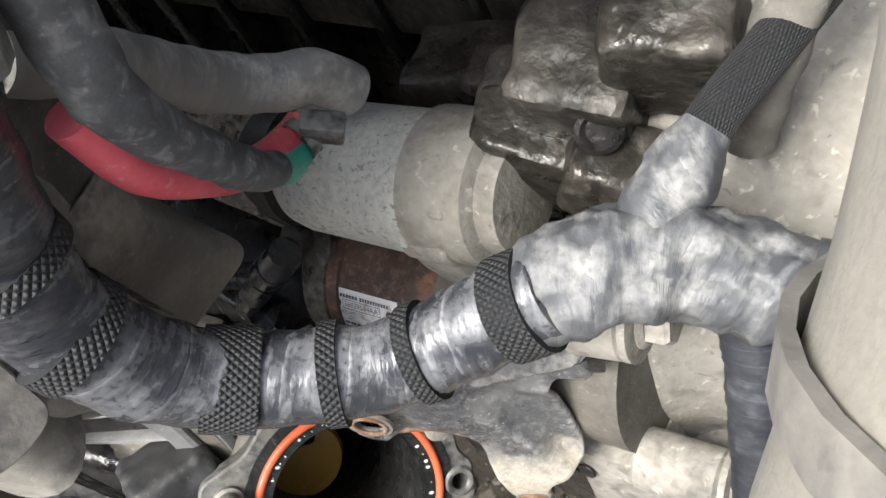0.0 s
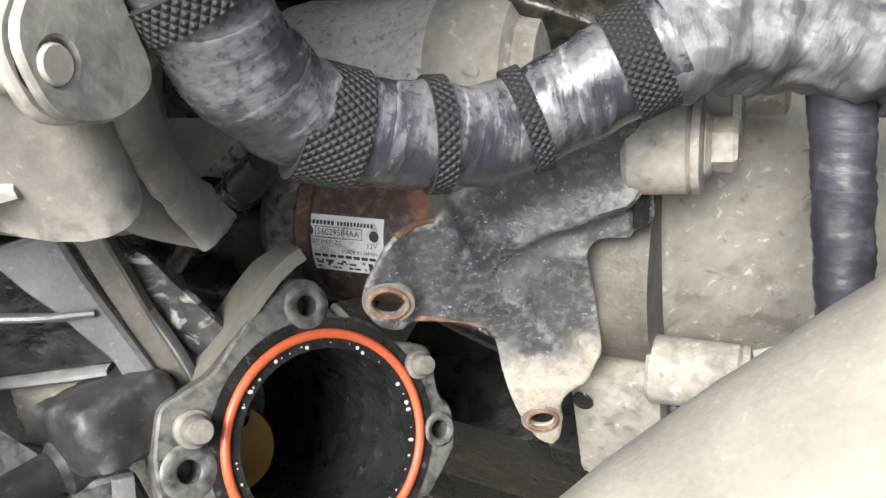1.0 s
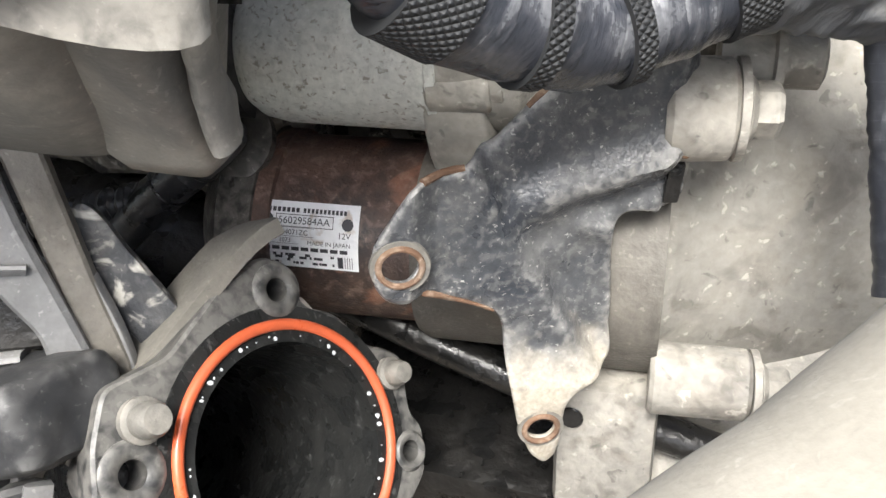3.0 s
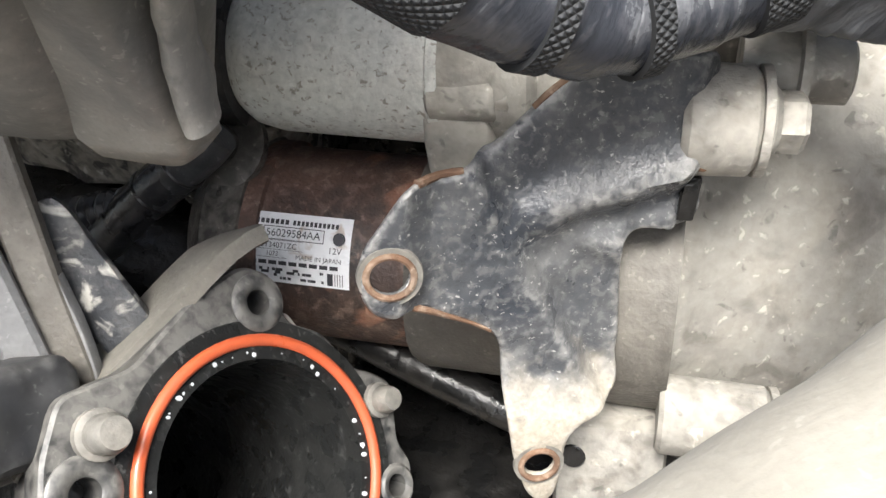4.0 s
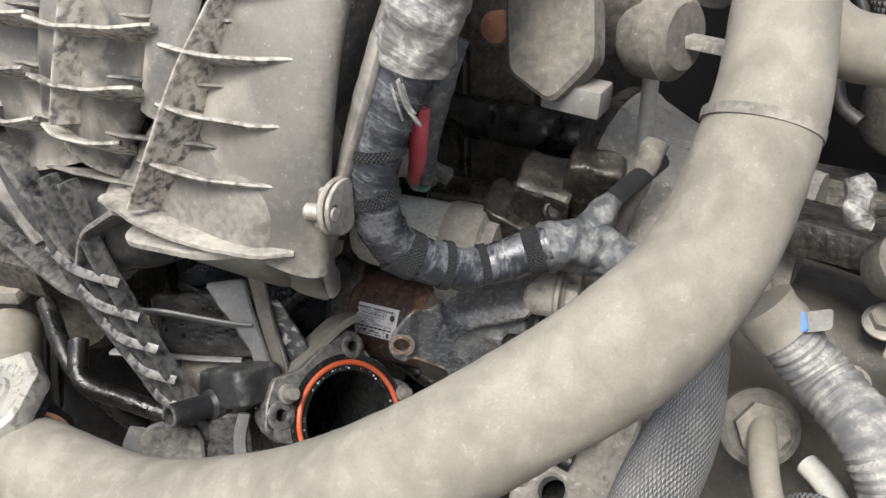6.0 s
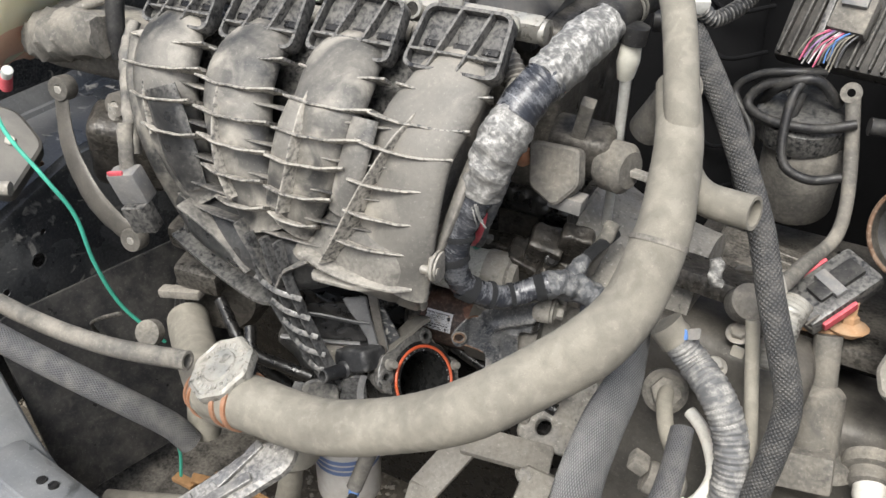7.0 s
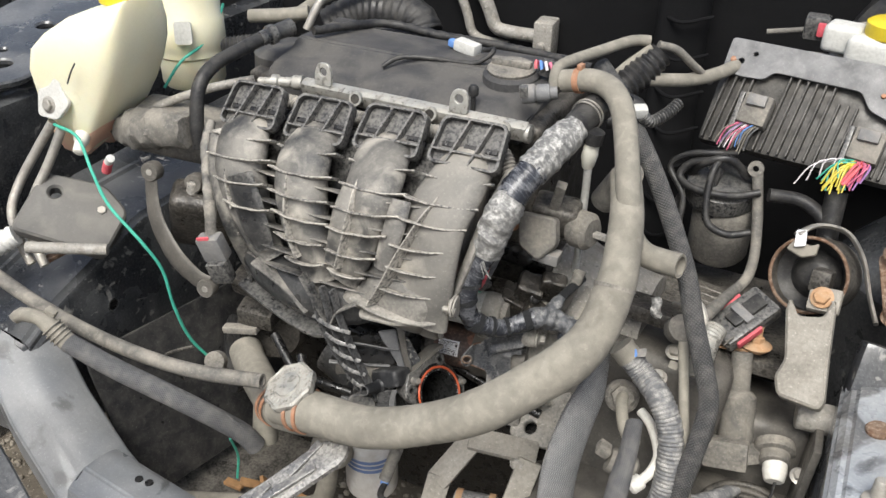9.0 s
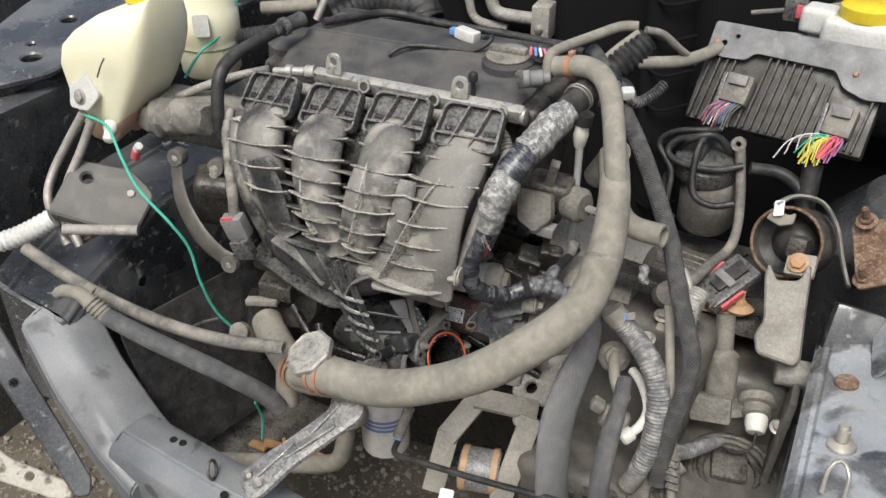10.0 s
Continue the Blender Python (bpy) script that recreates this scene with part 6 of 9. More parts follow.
# ---------------------------------------------------------------- gearbox mount on the rail
mo = thing("gearbox_mount", (0.6, 0.1, 0.6), "rusty gearbox mount with a cast arm and rubber ring", "mount")
RB = Vector((-0.28, -0.80, 0.36))
bm = B()
m = axes((0.566, 0.150, 0.729), RB)
lathe(bm, m, [(0.0445, -0.03), (0.0465, -0.028), (0.0465, 0.024), (0.0445, 0.026), (0.0435, 0.024), (0.0435, -0.03)], 48, cap=False)
part("mount_ring", bm, "steel_dark", mo, "dark steel mount ring")
part("ring_rim", ring(B(), m @ at(0, 0, 0.025), 0.0450, 0.0022, 48, 8), "rust", mo, "rusty ring rim")
bm = B()
lathe(bm, m, [(0.0435, 0.004), (0.030, -0.006), (0.018, 0.010), (0.012, 0.012), (0.0, 0.012)], 40, cap=False)
part("rubber_core", bm, "rubber", mo, "black rubber core")
bm = B()
block(bm, axes((0.575, 0.118, 0.742), (-0.2, -0.9, 0.3), (1, 0, 0)), (0.024, 0.028, 0.03), 0.006)
part("core_lug", bm, "steel_dark", mo)
arm_pts = rounded([(-0.0225, 0.045), (-0.013, 0.022), (0.014, 0.022), (0.0235, 0.045), (0.026, 0.036), (0.022, -0.02), (0.020, -0.075), (0.014, -0.085), (-0.030, -0.072), (-0.034, -0.050), (-0.024, -0.03), (-0.027, 0.03)], 0.006)
bm = B()
plate(bm, axes((0.579, 0.062, 0.695), Vector((-0.20, -0.65, 0.72)), (1, 0.05, 0.2)), arm_pts, 0.020, (), 0.003)
part("mount_arm", bm, "tan_dust", mo, "dust-caked cast arm")
bm = B()
block(bm, axes((0.583, 0.098, 0.728), (-0.2, -0.65, 0.72), (1, 0, 0)), (0.036, 0.030, 0.014), 0.004)
part("arm_washer", bm, "tan_dust", mo)
part("arm_bolt", hexa(B(), axes((0.579, 0.092, 0.735), (-0.2, -0.65, 0.72)), 0.0095, 0.008, 0.013), "rust_light", mo, "rusted bolt head")
bm = B()
pin(bm, (0.585, 0.025, 0.615), (0.625, 0.03, 0.615), 0.018, 24)
part("arm_foot", bm, "alu", mo)
bm = B()
plate(bm, axes((0.662, 0.148, 0.742), Vector((-0.35, -0.55, 0.75)), (1, 0.1, 0.5)), rounded([(-0.028, -0.05), (0.03, -0.05), (0.034, 0.04), (-0.02, 0.046)], 0.008), 0.006, (), 0.001)
part("rail_plate", bm, "rust", mo, "rusty plate bolted to the rail")
for x, y, z in ((0.644, 0.168, 0.772), (0.657, 0.116, 0.718)):
    bm = B()
    m2 = axes((x, y, z), (-0.25, -0.45, 0.85))
    hexa(bm, m2, 0.009, 0.008, 0.013)
    lathe(bm, m2 @ at(0, 0, 0.007), [(0.0048, 0), (0.0048, 0.018), (0.0035, 0.02)], 14)
    part("plate_stud", bm, "rust", mo, "rusted stud and nut")
bm = B()
tube(bm, [(0.535, 0.150, 0.778), (0.556, 0.165, 0.788), (0.588, 0.168, 0.785), (0.612, 0.150, 0.765), (0.628, 0.128, 0.732), (0.642, 0.105, 0.710)], 0.010, 10, flat=0.3, flat_dir=(0.3, -0.6, 0.4))
part("ring_strap", bm, "steel", mo, "bright worn steel strap")
part("sticker", plate(B(), axes((0.540, 0.142, 0.777), Vector((-0.3, -0.7, 0.65)), (1, -0.1, 0.3)), rounded([(-0.006, -0.010), (0.007, -0.009), (0.007, 0.011), (-0.005, 0.011)], 0.002), 0.0012), "label", mo, "white paper sticker")
solo("rail_bracket", block(B(), at(0.655, 0.075, 0.665, -30, 10, 8), (0.058, 0.03, 0.07), 0.006), "body_black", "glossy black body bracket behind the rail", "car body", kind="structure")

# ---------------------------------------------------------------- hoses
main_pts = [(0.045, -0.207, 0.602), (0.098, -0.211, 0.611), (0.167, -0.2096, 0.618), (0.2348, -0.1987, 0.6439), (0.2900, -0.1875, 0.6768), (0.3303, -0.1508, 0.7004), (0.3592, -0.1322, 0.7261), (0.3754, -0.1043, 0.7485), (0.3822, -0.0796, 0.7847), (0.3815, -0.0590, 0.8080), (0.372, -0.020, 0.845), (0.354, 0.026, 0.868)]
mh = thing("radiator_hose", (0.23, -0.19, 0.55), "wide dust-caked tan radiator hose bending across the engine bay", "hose")
part("hose", tube(B(), main_pts, [0.0243, 0.0243, 0.0232, 0.0222, 0.0236, 0.0236, 0.0240, 0.0222, 0.0208, 0.0196, 0.0178, 0.0165], 36, 0.006, wrinkle=0.0002), "hose", mh)
for k, (p, d, r) in enumerate((((0.072, -0.2092, 0.6067), (1, -0.07, 0.17), 0.0246), ((0.086, -0.2103, 0.609), (1, -0.07, 0.17), 0.0246))):
    part("spring_clamp", band(p, d, r, 0.0045, 0.002), "clip", mh, "rusty spring clamp")
part("hose_clamp", band((0.3821, -0.0755, 0.7895), (0.0, 0.6, 0.8), 0.0207, 0.004, 0.0010), "hose_dark", mh, "thin hose clamp")

nk = thing("filler_neck", (0.05, -0.21, 0.56), "dusty coolant filler neck with a silver pressure cap", "filler neck")
part("neck_pipe", tube(B(), [(0.110, -0.213, 0.605), (0.06, -0.215, 0.594), (0.02, -0.20, 0.58), (-0.06, -0.14, 0.565), (-0.09, -0.115, 0.565)], [0.022, 0.022, 0.021, 0.022, 0.022], 24), "hose", nk)
CN = Vector((-0.28, -0.36, 0.89))
mc = axes((0.069, -0.2035, 0.6035), CN)
part("neck_body", lathe(B(), mc, [(0.020, 0), (0.020, 0.020), (0.027, 0.024), (0.028, 0.034)], 32), "rubber", nk, "black neck below the cap")
bm = B()
prof = []
segs = 72
rows = []
for r, z in ((0.0300, 0.030), (0.0315, 0.034), (0.0310, 0.040), (0.0285, 0.042), (0.0270, 0.0405), (0.0160, 0.0405), (0.0150, 0.0425), (0.0, 0.0428)):
    row = []
    for s in range(segs):
        a = 2 * math.pi * s / segs
        k = 1.0 + (0.05 * max(-0.4, math.cos(8 * a)) if r > 0.026 else 0.0)
        row.append(bm.verts.new(mc @ Vector((r * k * math.cos(a), r * k * math.sin(a), z))))
    rows.append(row)
for a, b in zip(rows, rows[1:]):
    for s in range(segs):
        bm.faces.new((a[s], a[(s + 1) % segs], b[(s + 1) % segs], b[s]))
bm.faces.new(rows[0])
bmesh.ops.remove_doubles(bm, verts=bm.verts, dist=1e-5)
pcap = part("pressure_cap", bm, "alu_bright", nk, "silver ribbed pressure cap")
for k in range(24):
    a = 2 * math.pi * k / 24
    if k % 12 in (0, 1):
        continue
    part("embossed_mark", block(B(), mc @ pose(0.0215 * math.cos(a), 0.0215 * math.sin(a), 0.0408, 0, 0, math.degrees(a)), (0.0045, 0.0022 if k % 3 else 0.0034, 0.0012), 0.0004, 1), "alu_bright", pcap)
for p in ((0.030, -0.207, 0.586), (0.020, -0.2015, 0.582)):
    part("spring_clamp", band(p, (-0.9, 0.45, -0.2), 0.0225, 0.004, 0.0016), "clip", nk, "rusty spring clamp")
part("side_stub", tube(B(), [(-0.005, -0.185, 0.565), (-0.005, -0.19, 0.54), (-0.005, -0.195, 0.51)], 0.016, 18), "hose", nk)

heat = [(0.257, 0.085, 0.936), (0.291, 0.080, 0.944), (0.316, 0.070, 0.942), (0.336, 0.050, 0.929), (0.351, 0.025, 0.903), (0.364, -0.003, 0.877), (0.374, -0.020, 0.848), (0.382, -0.024, 0.821), (0.398, -0.027, 0.808), (0.420, -0.030, 0.807), (0.437, -0.034, 0.809)]
hh = thing("heater_hose", heat[-1], "dust-coated tan heater hose with a cut open end", "hose")
part("tube_wall", tube(B(), heat, 0.0130, wall=0.22), "hose", hh)
d_ = (Vector(heat[1]) - Vector(heat[0])).normalized()
part("clamp_band", band(Vector(heat[0]) + d_ * 0.020, d_, 0.0131, 0.007, 0.0010), "clip", hh, "rusty spring clamp")
part("clamp_tang", block(B(), axes(Vector(heat[0]) + d_ * 0.020 + Vector((0, 0, 0.016)), (0, 0, 1), d_), (0.006, 0.010, 0.007), 0.001), "clip", hh)
qc = thing("quick_connector", (0.235, 0.07, 0.9), "grey quick connector on a bare metal pipe", "connector")
bm = B()
lathe(bm, axes((0.262, 0.083, 0.919), (-1, -0.38, -0.12)), [(0.008, 0), (0.008, 0.008), (0.010, 0.009), (0.010, 0.022), (0.0085, 0.024), (0.011, 0.026), (0.011, 0.040), (0.007, 0.041), (0.0055, 0.03)], 20, cap=False)
part("connector_body", bm, "grey_plastic", qc)
part("latch_window", block(B(), at(0.229, 0.062, 0.921, 0, -6, 20), (0.010, 0.012, 0.012), 0.002), "plastic_clean", qc)
part("pipe", tube(B(), [(0.258, 0.083, 0.921), (0.252, 0.100, 0.932), (0.252, 0.116, 0.938), (0.261, 0.146, 0.939), (0.280, 0.186, 0.941), (0.305, 0.228, 0.945), (0.325, 0.238, 0.945)], 0.0068, 14), "hose", qc, "dusty metal pipe")
hose("vent_pipe", [(0.321, 0.220, 0.906), (0.348, 0.250, 0.900), (0.369, 0.278, 0.896), (0.392, 0.302, 0.900), (0.41, 0.33, 0.905)], 0.0085, "hose", "dusty tan vent hose behind the engine")
hose("vacuum_pipe", [(0.325, 0.238, 0.945), (0.345, 0.252, 0.938), (0.365, 0.270, 0.916), (0.384, 0.303, 0.888)], 0.0052, "hose_dark", "thin dusty vacuum hose")
hose("vacuum_stub", [(0.281, 0.20, 0.908), (0.297, 0.215, 0.925), (0.318, 0.232, 0.943)], 0.0045, "hose", "thin pale vacuum hose")
boot = hose("rubber_boot", [(0.293, 0.20, 0.895), (0.310, 0.222, 0.912), (0.326, 0.242, 0.932)], [0.017, 0.019, 0.016], "rubber", "ribbed black rubber boot", "boot", rings=0.003, pitch=0.009, step=0.0015)
hose("rubber_elbow", [(0.290, 0.165, 0.895), (0.318, 0.17, 0.893), (0.332, 0.16, 0.885), (0.325, 0.14, 0.88), (0.30, 0.13, 0.88)], 0.0095, "rubber", "black rubber elbow behind the engine")
lm = thing("braided_loom", (0.486, -0.100, 0.500), "grey braided loom sleeve hanging over the gearbox", "loom")
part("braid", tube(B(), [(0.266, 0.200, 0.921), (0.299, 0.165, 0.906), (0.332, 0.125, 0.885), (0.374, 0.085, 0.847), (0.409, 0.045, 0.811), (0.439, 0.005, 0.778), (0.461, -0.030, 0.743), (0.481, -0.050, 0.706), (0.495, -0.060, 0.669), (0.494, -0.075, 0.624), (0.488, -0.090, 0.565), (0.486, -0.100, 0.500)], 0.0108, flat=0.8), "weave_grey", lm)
part("tape_band", tube(B(), [(0.2985, 0.1655, 0.9065), (0.3060, 0.157, 0.902), (0.3130, 0.149, 0.898)], 0.0118, 22, 0.002, wrinkle=0.0006), "tape_dark", lm, "black tape band")
hose("spring_conduit", [(0.343, 0.118, 0.900), (0.352, 0.128, 0.890), (0.366, 0.15, 0.896), (0.374, 0.165, 0.905)], 0.0055, "plastic_clean", "short black corrugated conduit", "conduit", rings=0.002, pitch=0.004, step=0.0008)
solo("loom_clip", block(B(), at(0.340, 0.118, 0.904, 15, 0, 30), (0.016, 0.014, 0.013), 0.003), "tank_white", "dusty white loom clip", "clip")
bs = thing("wide_braided_sleeve", (0.375, -0.13, 0.60), "wide flattened grey braided sleeve below the hose", "sleeve")
part("sleeve", tube(B(), [(0.332, -0.014, 0.678), (0.345, -0.010, 0.676), (0.360, -0.014, 0.674), (0.3696, -0.0484, 0.6593), (0.3732, -0.0776, 0.6474), (0.3690, -0.1076, 0.6282), (0.3677, -0.1490, 0.5926), (0.3744, -0.1747, 0.5393), (0.3839, -0.1809, 0.4522)], [0.011, 0.0135, 0.0175, 0.0206, 0.0225, 0.0262, 0.0282, 0.0266, 0.0256], 30, 0.006, flat=[0.9, 0.85, 0.6, 0.45, 0.42, 0.42, 0.42, 0.42, 0.42], flat_dir=(1, 0.05, 0.05)), "weave_big", bs)
part("tape_cuff", tube(B(), [(0.328, -0.014, 0.679), (0.336, -0.013, 0.677), (0.343, -0.011, 0.676)], [0.0125, 0.0132, 0.0136], 40, 0.0015, wrinkle=0.0009, seed=8), "tape_torn", bs, "torn grey tape cuff")
thp = [(0.3945, -0.0300, 0.6808), (0.4171, -0.0320, 0.6597), (0.4421, -0.0500, 0.6490), (0.4600, -0.0610, 0.6250), (0.469, -0.075, 0.595), (0.470, -0.092, 0.549), (0.458, -0.106, 0.500)]
tho = thing("taped_hose", (0.45, -0.06, 0.46), "grey tape-wrapped hose over the gearbox", "hose")
part("hose", tube(B(), thp, [0.0125, 0.0135, 0.0138, 0.0138, 0.0135, 0.0125, 0.0115], 24, 0.0012, rings=0.0009, pitch=0.0046, wrinkle=0.0005), "tape_grey", tho)
part("end_cuff", tube(B(), [(0.388, -0.0295, 0.687), (0.394, -0.030, 0.681), (0.401, -0.0305, 0.675)], 0.0146, 24, 0.002, wrinkle=0.0006), "hose", tho, "pale dusty tape cuff")
part("open_end", tube(B(), [(0.463, -0.1020, 0.515), (0.458, -0.106, 0.500), (0.452, -0.109, 0.488)], 0.0122, 20, wall=0.25), "hose_dark", tho, "open rubber end")
tagflag = thing("tape_flag", (0.402, -0.035, 0.68), "blue and clear tape flag on the taped hose", "tape")
part("flag", plate(B(), axes((0.412, -0.034, 0.688), (-0.3, -0.7, 0.6), (1, 0.2, 0.4)), rounded([(-0.008, -0.004), (0.006, -0.005), (0.008, 0.004), (-0.006, 0.005)], 0.002), 0.0008), "grey_plastic", tagflag)
part("blue_mark", plate(B(), axes((0.4035, -0.036, 0.6845), (-0.3, -0.7, 0.6), (1, 0.2, 0.4)), rounded([(-0.006, -0.004), (0.006, -0.004), (0.006, 0.005), (-0.006, 0.005)], 0.002), 0.0016), "blue_wire", tagflag, "faded blue mark")
hose("pale_pipe", [(0.422, -0.024, 0.599), (0.435, -0.035, 0.597), (0.448, -0.050, 0.588), (0.456, -0.068, 0.579), (0.451, -0.085, 0.566), (0.437, -0.100, 0.556)], 0.0058, "white", "bent pale aluminium pipe", "pipe")
solo("pipe_nut", lathe(B(), axes((0.446, -0.091, 0.562), (-0.6, -0.65, -0.45)), [(0.008, 0), (0.0095, 0.002), (0.0095, 0.014), (0.007, 0.017)], 12), "white", "pale pipe union nut", "nut")
hose("braided_hose", [(0.427, -0.088, 0.637), (0.431, -0.120, 0.622), (0.432, -0.150, 0.604), (0.434, -0.180, 0.570), (0.437, -0.195, 0.500)], [0.0105, 0.0115, 0.0135, 0.014, 0.0135], "weave_dark", "dark grey braided hose beside the wide sleeve", flat=0.75)
fitg = thing("cooler_fitting", (0.39, -0.03, 0.58), "cast union with a dusty bent pipe in the gearbox", "fitting")
bm = B()
m = axes((0.387, -0.018, 0.612), (0.25, -0.75, 0.6))
lathe(bm, m, [(0.020, -0.012), (0.020, 0.0), (0.0165, 0.003)], 28)
hexa(bm, m @ at(0, 0, 0.002), 0.0135, 0.010)
part("union", bm, "hose_dark", fitg, "dusty union nut")
part("pipe", tube(B(), [(0.389, -0.024, 0.618), (0.392, -0.040, 0.618), (0.400, -0.055, 0.604), (0.412, -0.068, 0.596), (0.420, -0.085, 0.612)], 0.0070, 14), "hose", fitg)
bm = B()
lathe(bm, axes((0.395, -0.085, 0.575), (1, 0.2, -0.35)), [(0.013, 0), (0.015, 0.004), (0.015, 0.03), (0.010, 0.034)], 22)
block(bm, at(0.388, -0.083, 0.585, 0, 30, 10), (0.016, 0.018, 0.012), 0.003)
part("valve_body", bm, "hose_dark", fitg, "dusty cast valve body")
rod = thing("shift_cable", (0.48, -0.06, 0.45), "thin dusty shift cable with a clamp", "cable")
part("cable", tube(B(), [(0.452, -0.012, 0.703), (0.462, -0.030, 0.668), (0.473, -0.052, 0.632), (0.486, -0.072, 0.588), (0.496, -0.088, 0.550), (0.508, -0.105, 0.480)], 0.0058, 14), "hose", rod)
bm = B()
for k in range(5):
    block(bm, at(0.4975 + 0.002 * k, -0.0895 - 0.003 * k, 0.545 - 0.009 * k, 25, 0, 0), (0.016, 0.015, 0.005), 0.0015)
part("cable_clamp", bm, "steel_dark", rod, "ribbed cable clamp")
hose("taped_branch", [(0.488, -0.078, 0.541), (0.505, -0.065, 0.530), (0.520, -0.045, 0.524), (0.535, -0.02, 0.518), (0.545, -0.005, 0.512)], [0.008, 0.0095, 0.009, 0.008, 0.005], "tape_grey", "grey tape-wrapped cable branch", "cable", wrinkle=0.0012)
hose("pipe_stub", [(0.505, -0.055, 0.50), (0.472, -0.092, 0.475), (0.445, -0.105, 0.462), (0.425, -0.115, 0.458)], 0.0125, "hose_dark", "dusty hose stub with an open end", wall=0.25)
hose("thin_return_hose", [(-0.378, -0.239, 0.681), (-0.297, -0.239, 0.653), (-0.216, -0.236, 0.633), (-0.133, -0.232, 0.623), (-0.054, -0.226, 0.624), (0.027, -0.212, 0.631)], 0.0088, "hose_dark", "thin dusty hose running to the filler neck", wall=0.3)
hb = thing("braided_hose", (-0.15, -0.26, 0.52), "dark braided hose with a pale plastic elbow", "hose")
part("sleeve", tube(B(), [(-0.206, -0.274, 0.646), (-0.145, -0.270, 0.629), (-0.086, -0.258, 0.607), (-0.042, -0.240, 0.578), (-0.013, -0.215, 0.538), (-0.001, -0.205, 0.512)], [0.0115, 0.0120, 0.0122, 0.0122, 0.0125, 0.0125], 22), "weave_dark", hb)
bm = B()
tube(bm, [(-0.268, -0.290, 0.670), (-0.260, -0.285, 0.676), (-0.237, -0.280, 0.675), (-0.224, -0.277, 0.664), (-0.206, -0.274, 0.646)], [0.007, 0.0085, 0.009, 0.011, 0.0115], 18)
part("elbow", bm, "hose", hb, "pale plastic elbow")
bm = B()
for k in range(4):
    ring(bm, axes((-0.224 + 0.004 * k, -0.277 + 0.0006 * k, 0.664 - 0.0042 * k), (0.7, 0.1, -0.7)), 0.0122, 0.0012, 24, 6)
block(bm, at(-0.228, -0.270, 0.680, 0, 30, 10), (0.014, 0.010, 0.010), 0.003)
part("elbow_grips", bm, "hose", hb)
hose("bay_wire", [(-0.358, -0.105, 0.829), (-0.314, -0.110, 0.822), (-0.283, -0.125, 0.788), (-0.230, -0.155, 0.767), (-0.181, -0.160, 0.731), (-0.165, -0.150, 0.689), (-0.161, -0.145, 0.631), (-0.155, -0.130, 0.569), (-0.131, -0.105, 0.512)], 0.0021, "green_wire", "loose thin green wire", "wire", seg=8)
hose("bay_wire", [(-0.292, 0.17, 0.927), (-0.285, 0.14, 0.903), (-0.288, 0.111, 0.884), (-0.302, 0.078, 0.866), (-0.313, 0.051, 0.835)], 0.0021, "green_wire", "green wire behind the washer bottle", "wire", seg=8)
hose("bay_wire", [(-0.060, -0.186, 0.482), (-0.070, -0.166, 0.43), (-0.077, -0.166, 0.385)], 0.0018, "green_wire", "end of the green wire", "wire", seg=8)
cab = thing("breather_cable", (-0.14, 0.0, 0.84), "thick black rubber breather hose with a plastic valve", "hose")
part("cable", tube(B(), [(-0.120, 0.120, 0.928), (-0.138, 0.078, 0.922), (-0.143, 0.036, 0.918), (-0.148, -0.012, 0.911), (-0.150, -0.040, 0.892), (-0.147, -0.056, 0.850), (-0.145, -0.058, 0.82)], 0.0088, 16), "rubber", cab)
bm = B()
lathe(bm, axes((-0.139, 0.072, 0.922), (0.35, 1, 0.15)), [(0.0095, 0), (0.010, 0.012), (0.013, 0.014), (0.013, 0.022), (0.0105, 0.024), (0.011, 0.05), (0.008, 0.052)], 20)
part("valve", bm, "plastic_clean", cab, "black breather valve")
hose("rear_loom", [(-0.11, 0.130, 0.926), (-0.06, 0.226, 0.918), (0.02, 0.236, 0.912), (0.15, 0.236, 0.910), (0.25, 0.22, 0.908)], 0.006, "rubber", "black loom along the rear of the cover", "loom", wrinkle=0.0008)
hose("injector_loom", [(-0.130, 0.010, 0.878), (-0.06, 0.012, 0.874), (0.02, 0.012, 0.872), (0.10, 0.010, 0.872), (0.17, 0.012, 0.876), (0.215, 0.004, 0.872), (0.238, -0.010, 0.852)], [0.006, 0.008, 0.008, 0.009, 0.010, 0.010, 0.009], "conduit", "dusty corrugated injector loom", "loom", rings=0.0018, pitch=0.0042, step=0.001)
part("tape_band", band((0.128, 0.010, 0.873), (1, 0, 0.02), 0.0105, 0.004, 0.0008), "hose", bpy.data.objects["injector_loom"], "white tape band")
hose("side_loom", [(-0.150, -0.050, 0.868), (-0.143, -0.072, 0.845), (-0.128, -0.095, 0.80), (-0.115, -0.112, 0.765)], [0.006, 0.0075, 0.0075, 0.007], "conduit", "dusty conduit beside the manifold", "loom", wrinkle=0.001)
plug = thing("connector_plug", (-0.105, -0.125, 0.67), "grey two-row connector hanging on its wires", "connector")
part("wire_tail", tube(B(), [(-0.116, -0.110, 0.768), (-0.110, -0.120, 0.748), (-0.108, -0.124, 0.73)], 0.007, 10, wrinkle=0.0012), "hose_dark", plug)
part("plug_body", block(B(), at(-0.105, -0.126, 0.716, 10, -12, 12), (0.030, 0.018, 0.034), 0.003), "grey_plastic", plug)
part("plug_tail", block(B(), at(-0.097, -0.128, 0.686, 10, -12, 12), (0.026, 0.016, 0.030), 0.003), "plastic_clean", plug)
part("red_latch", block(B(), at(-0.110, -0.137, 0.731, 10, -12, 12), (0.016, 0.003, 0.005), 0.001), "red_wire", plug, "red latch")

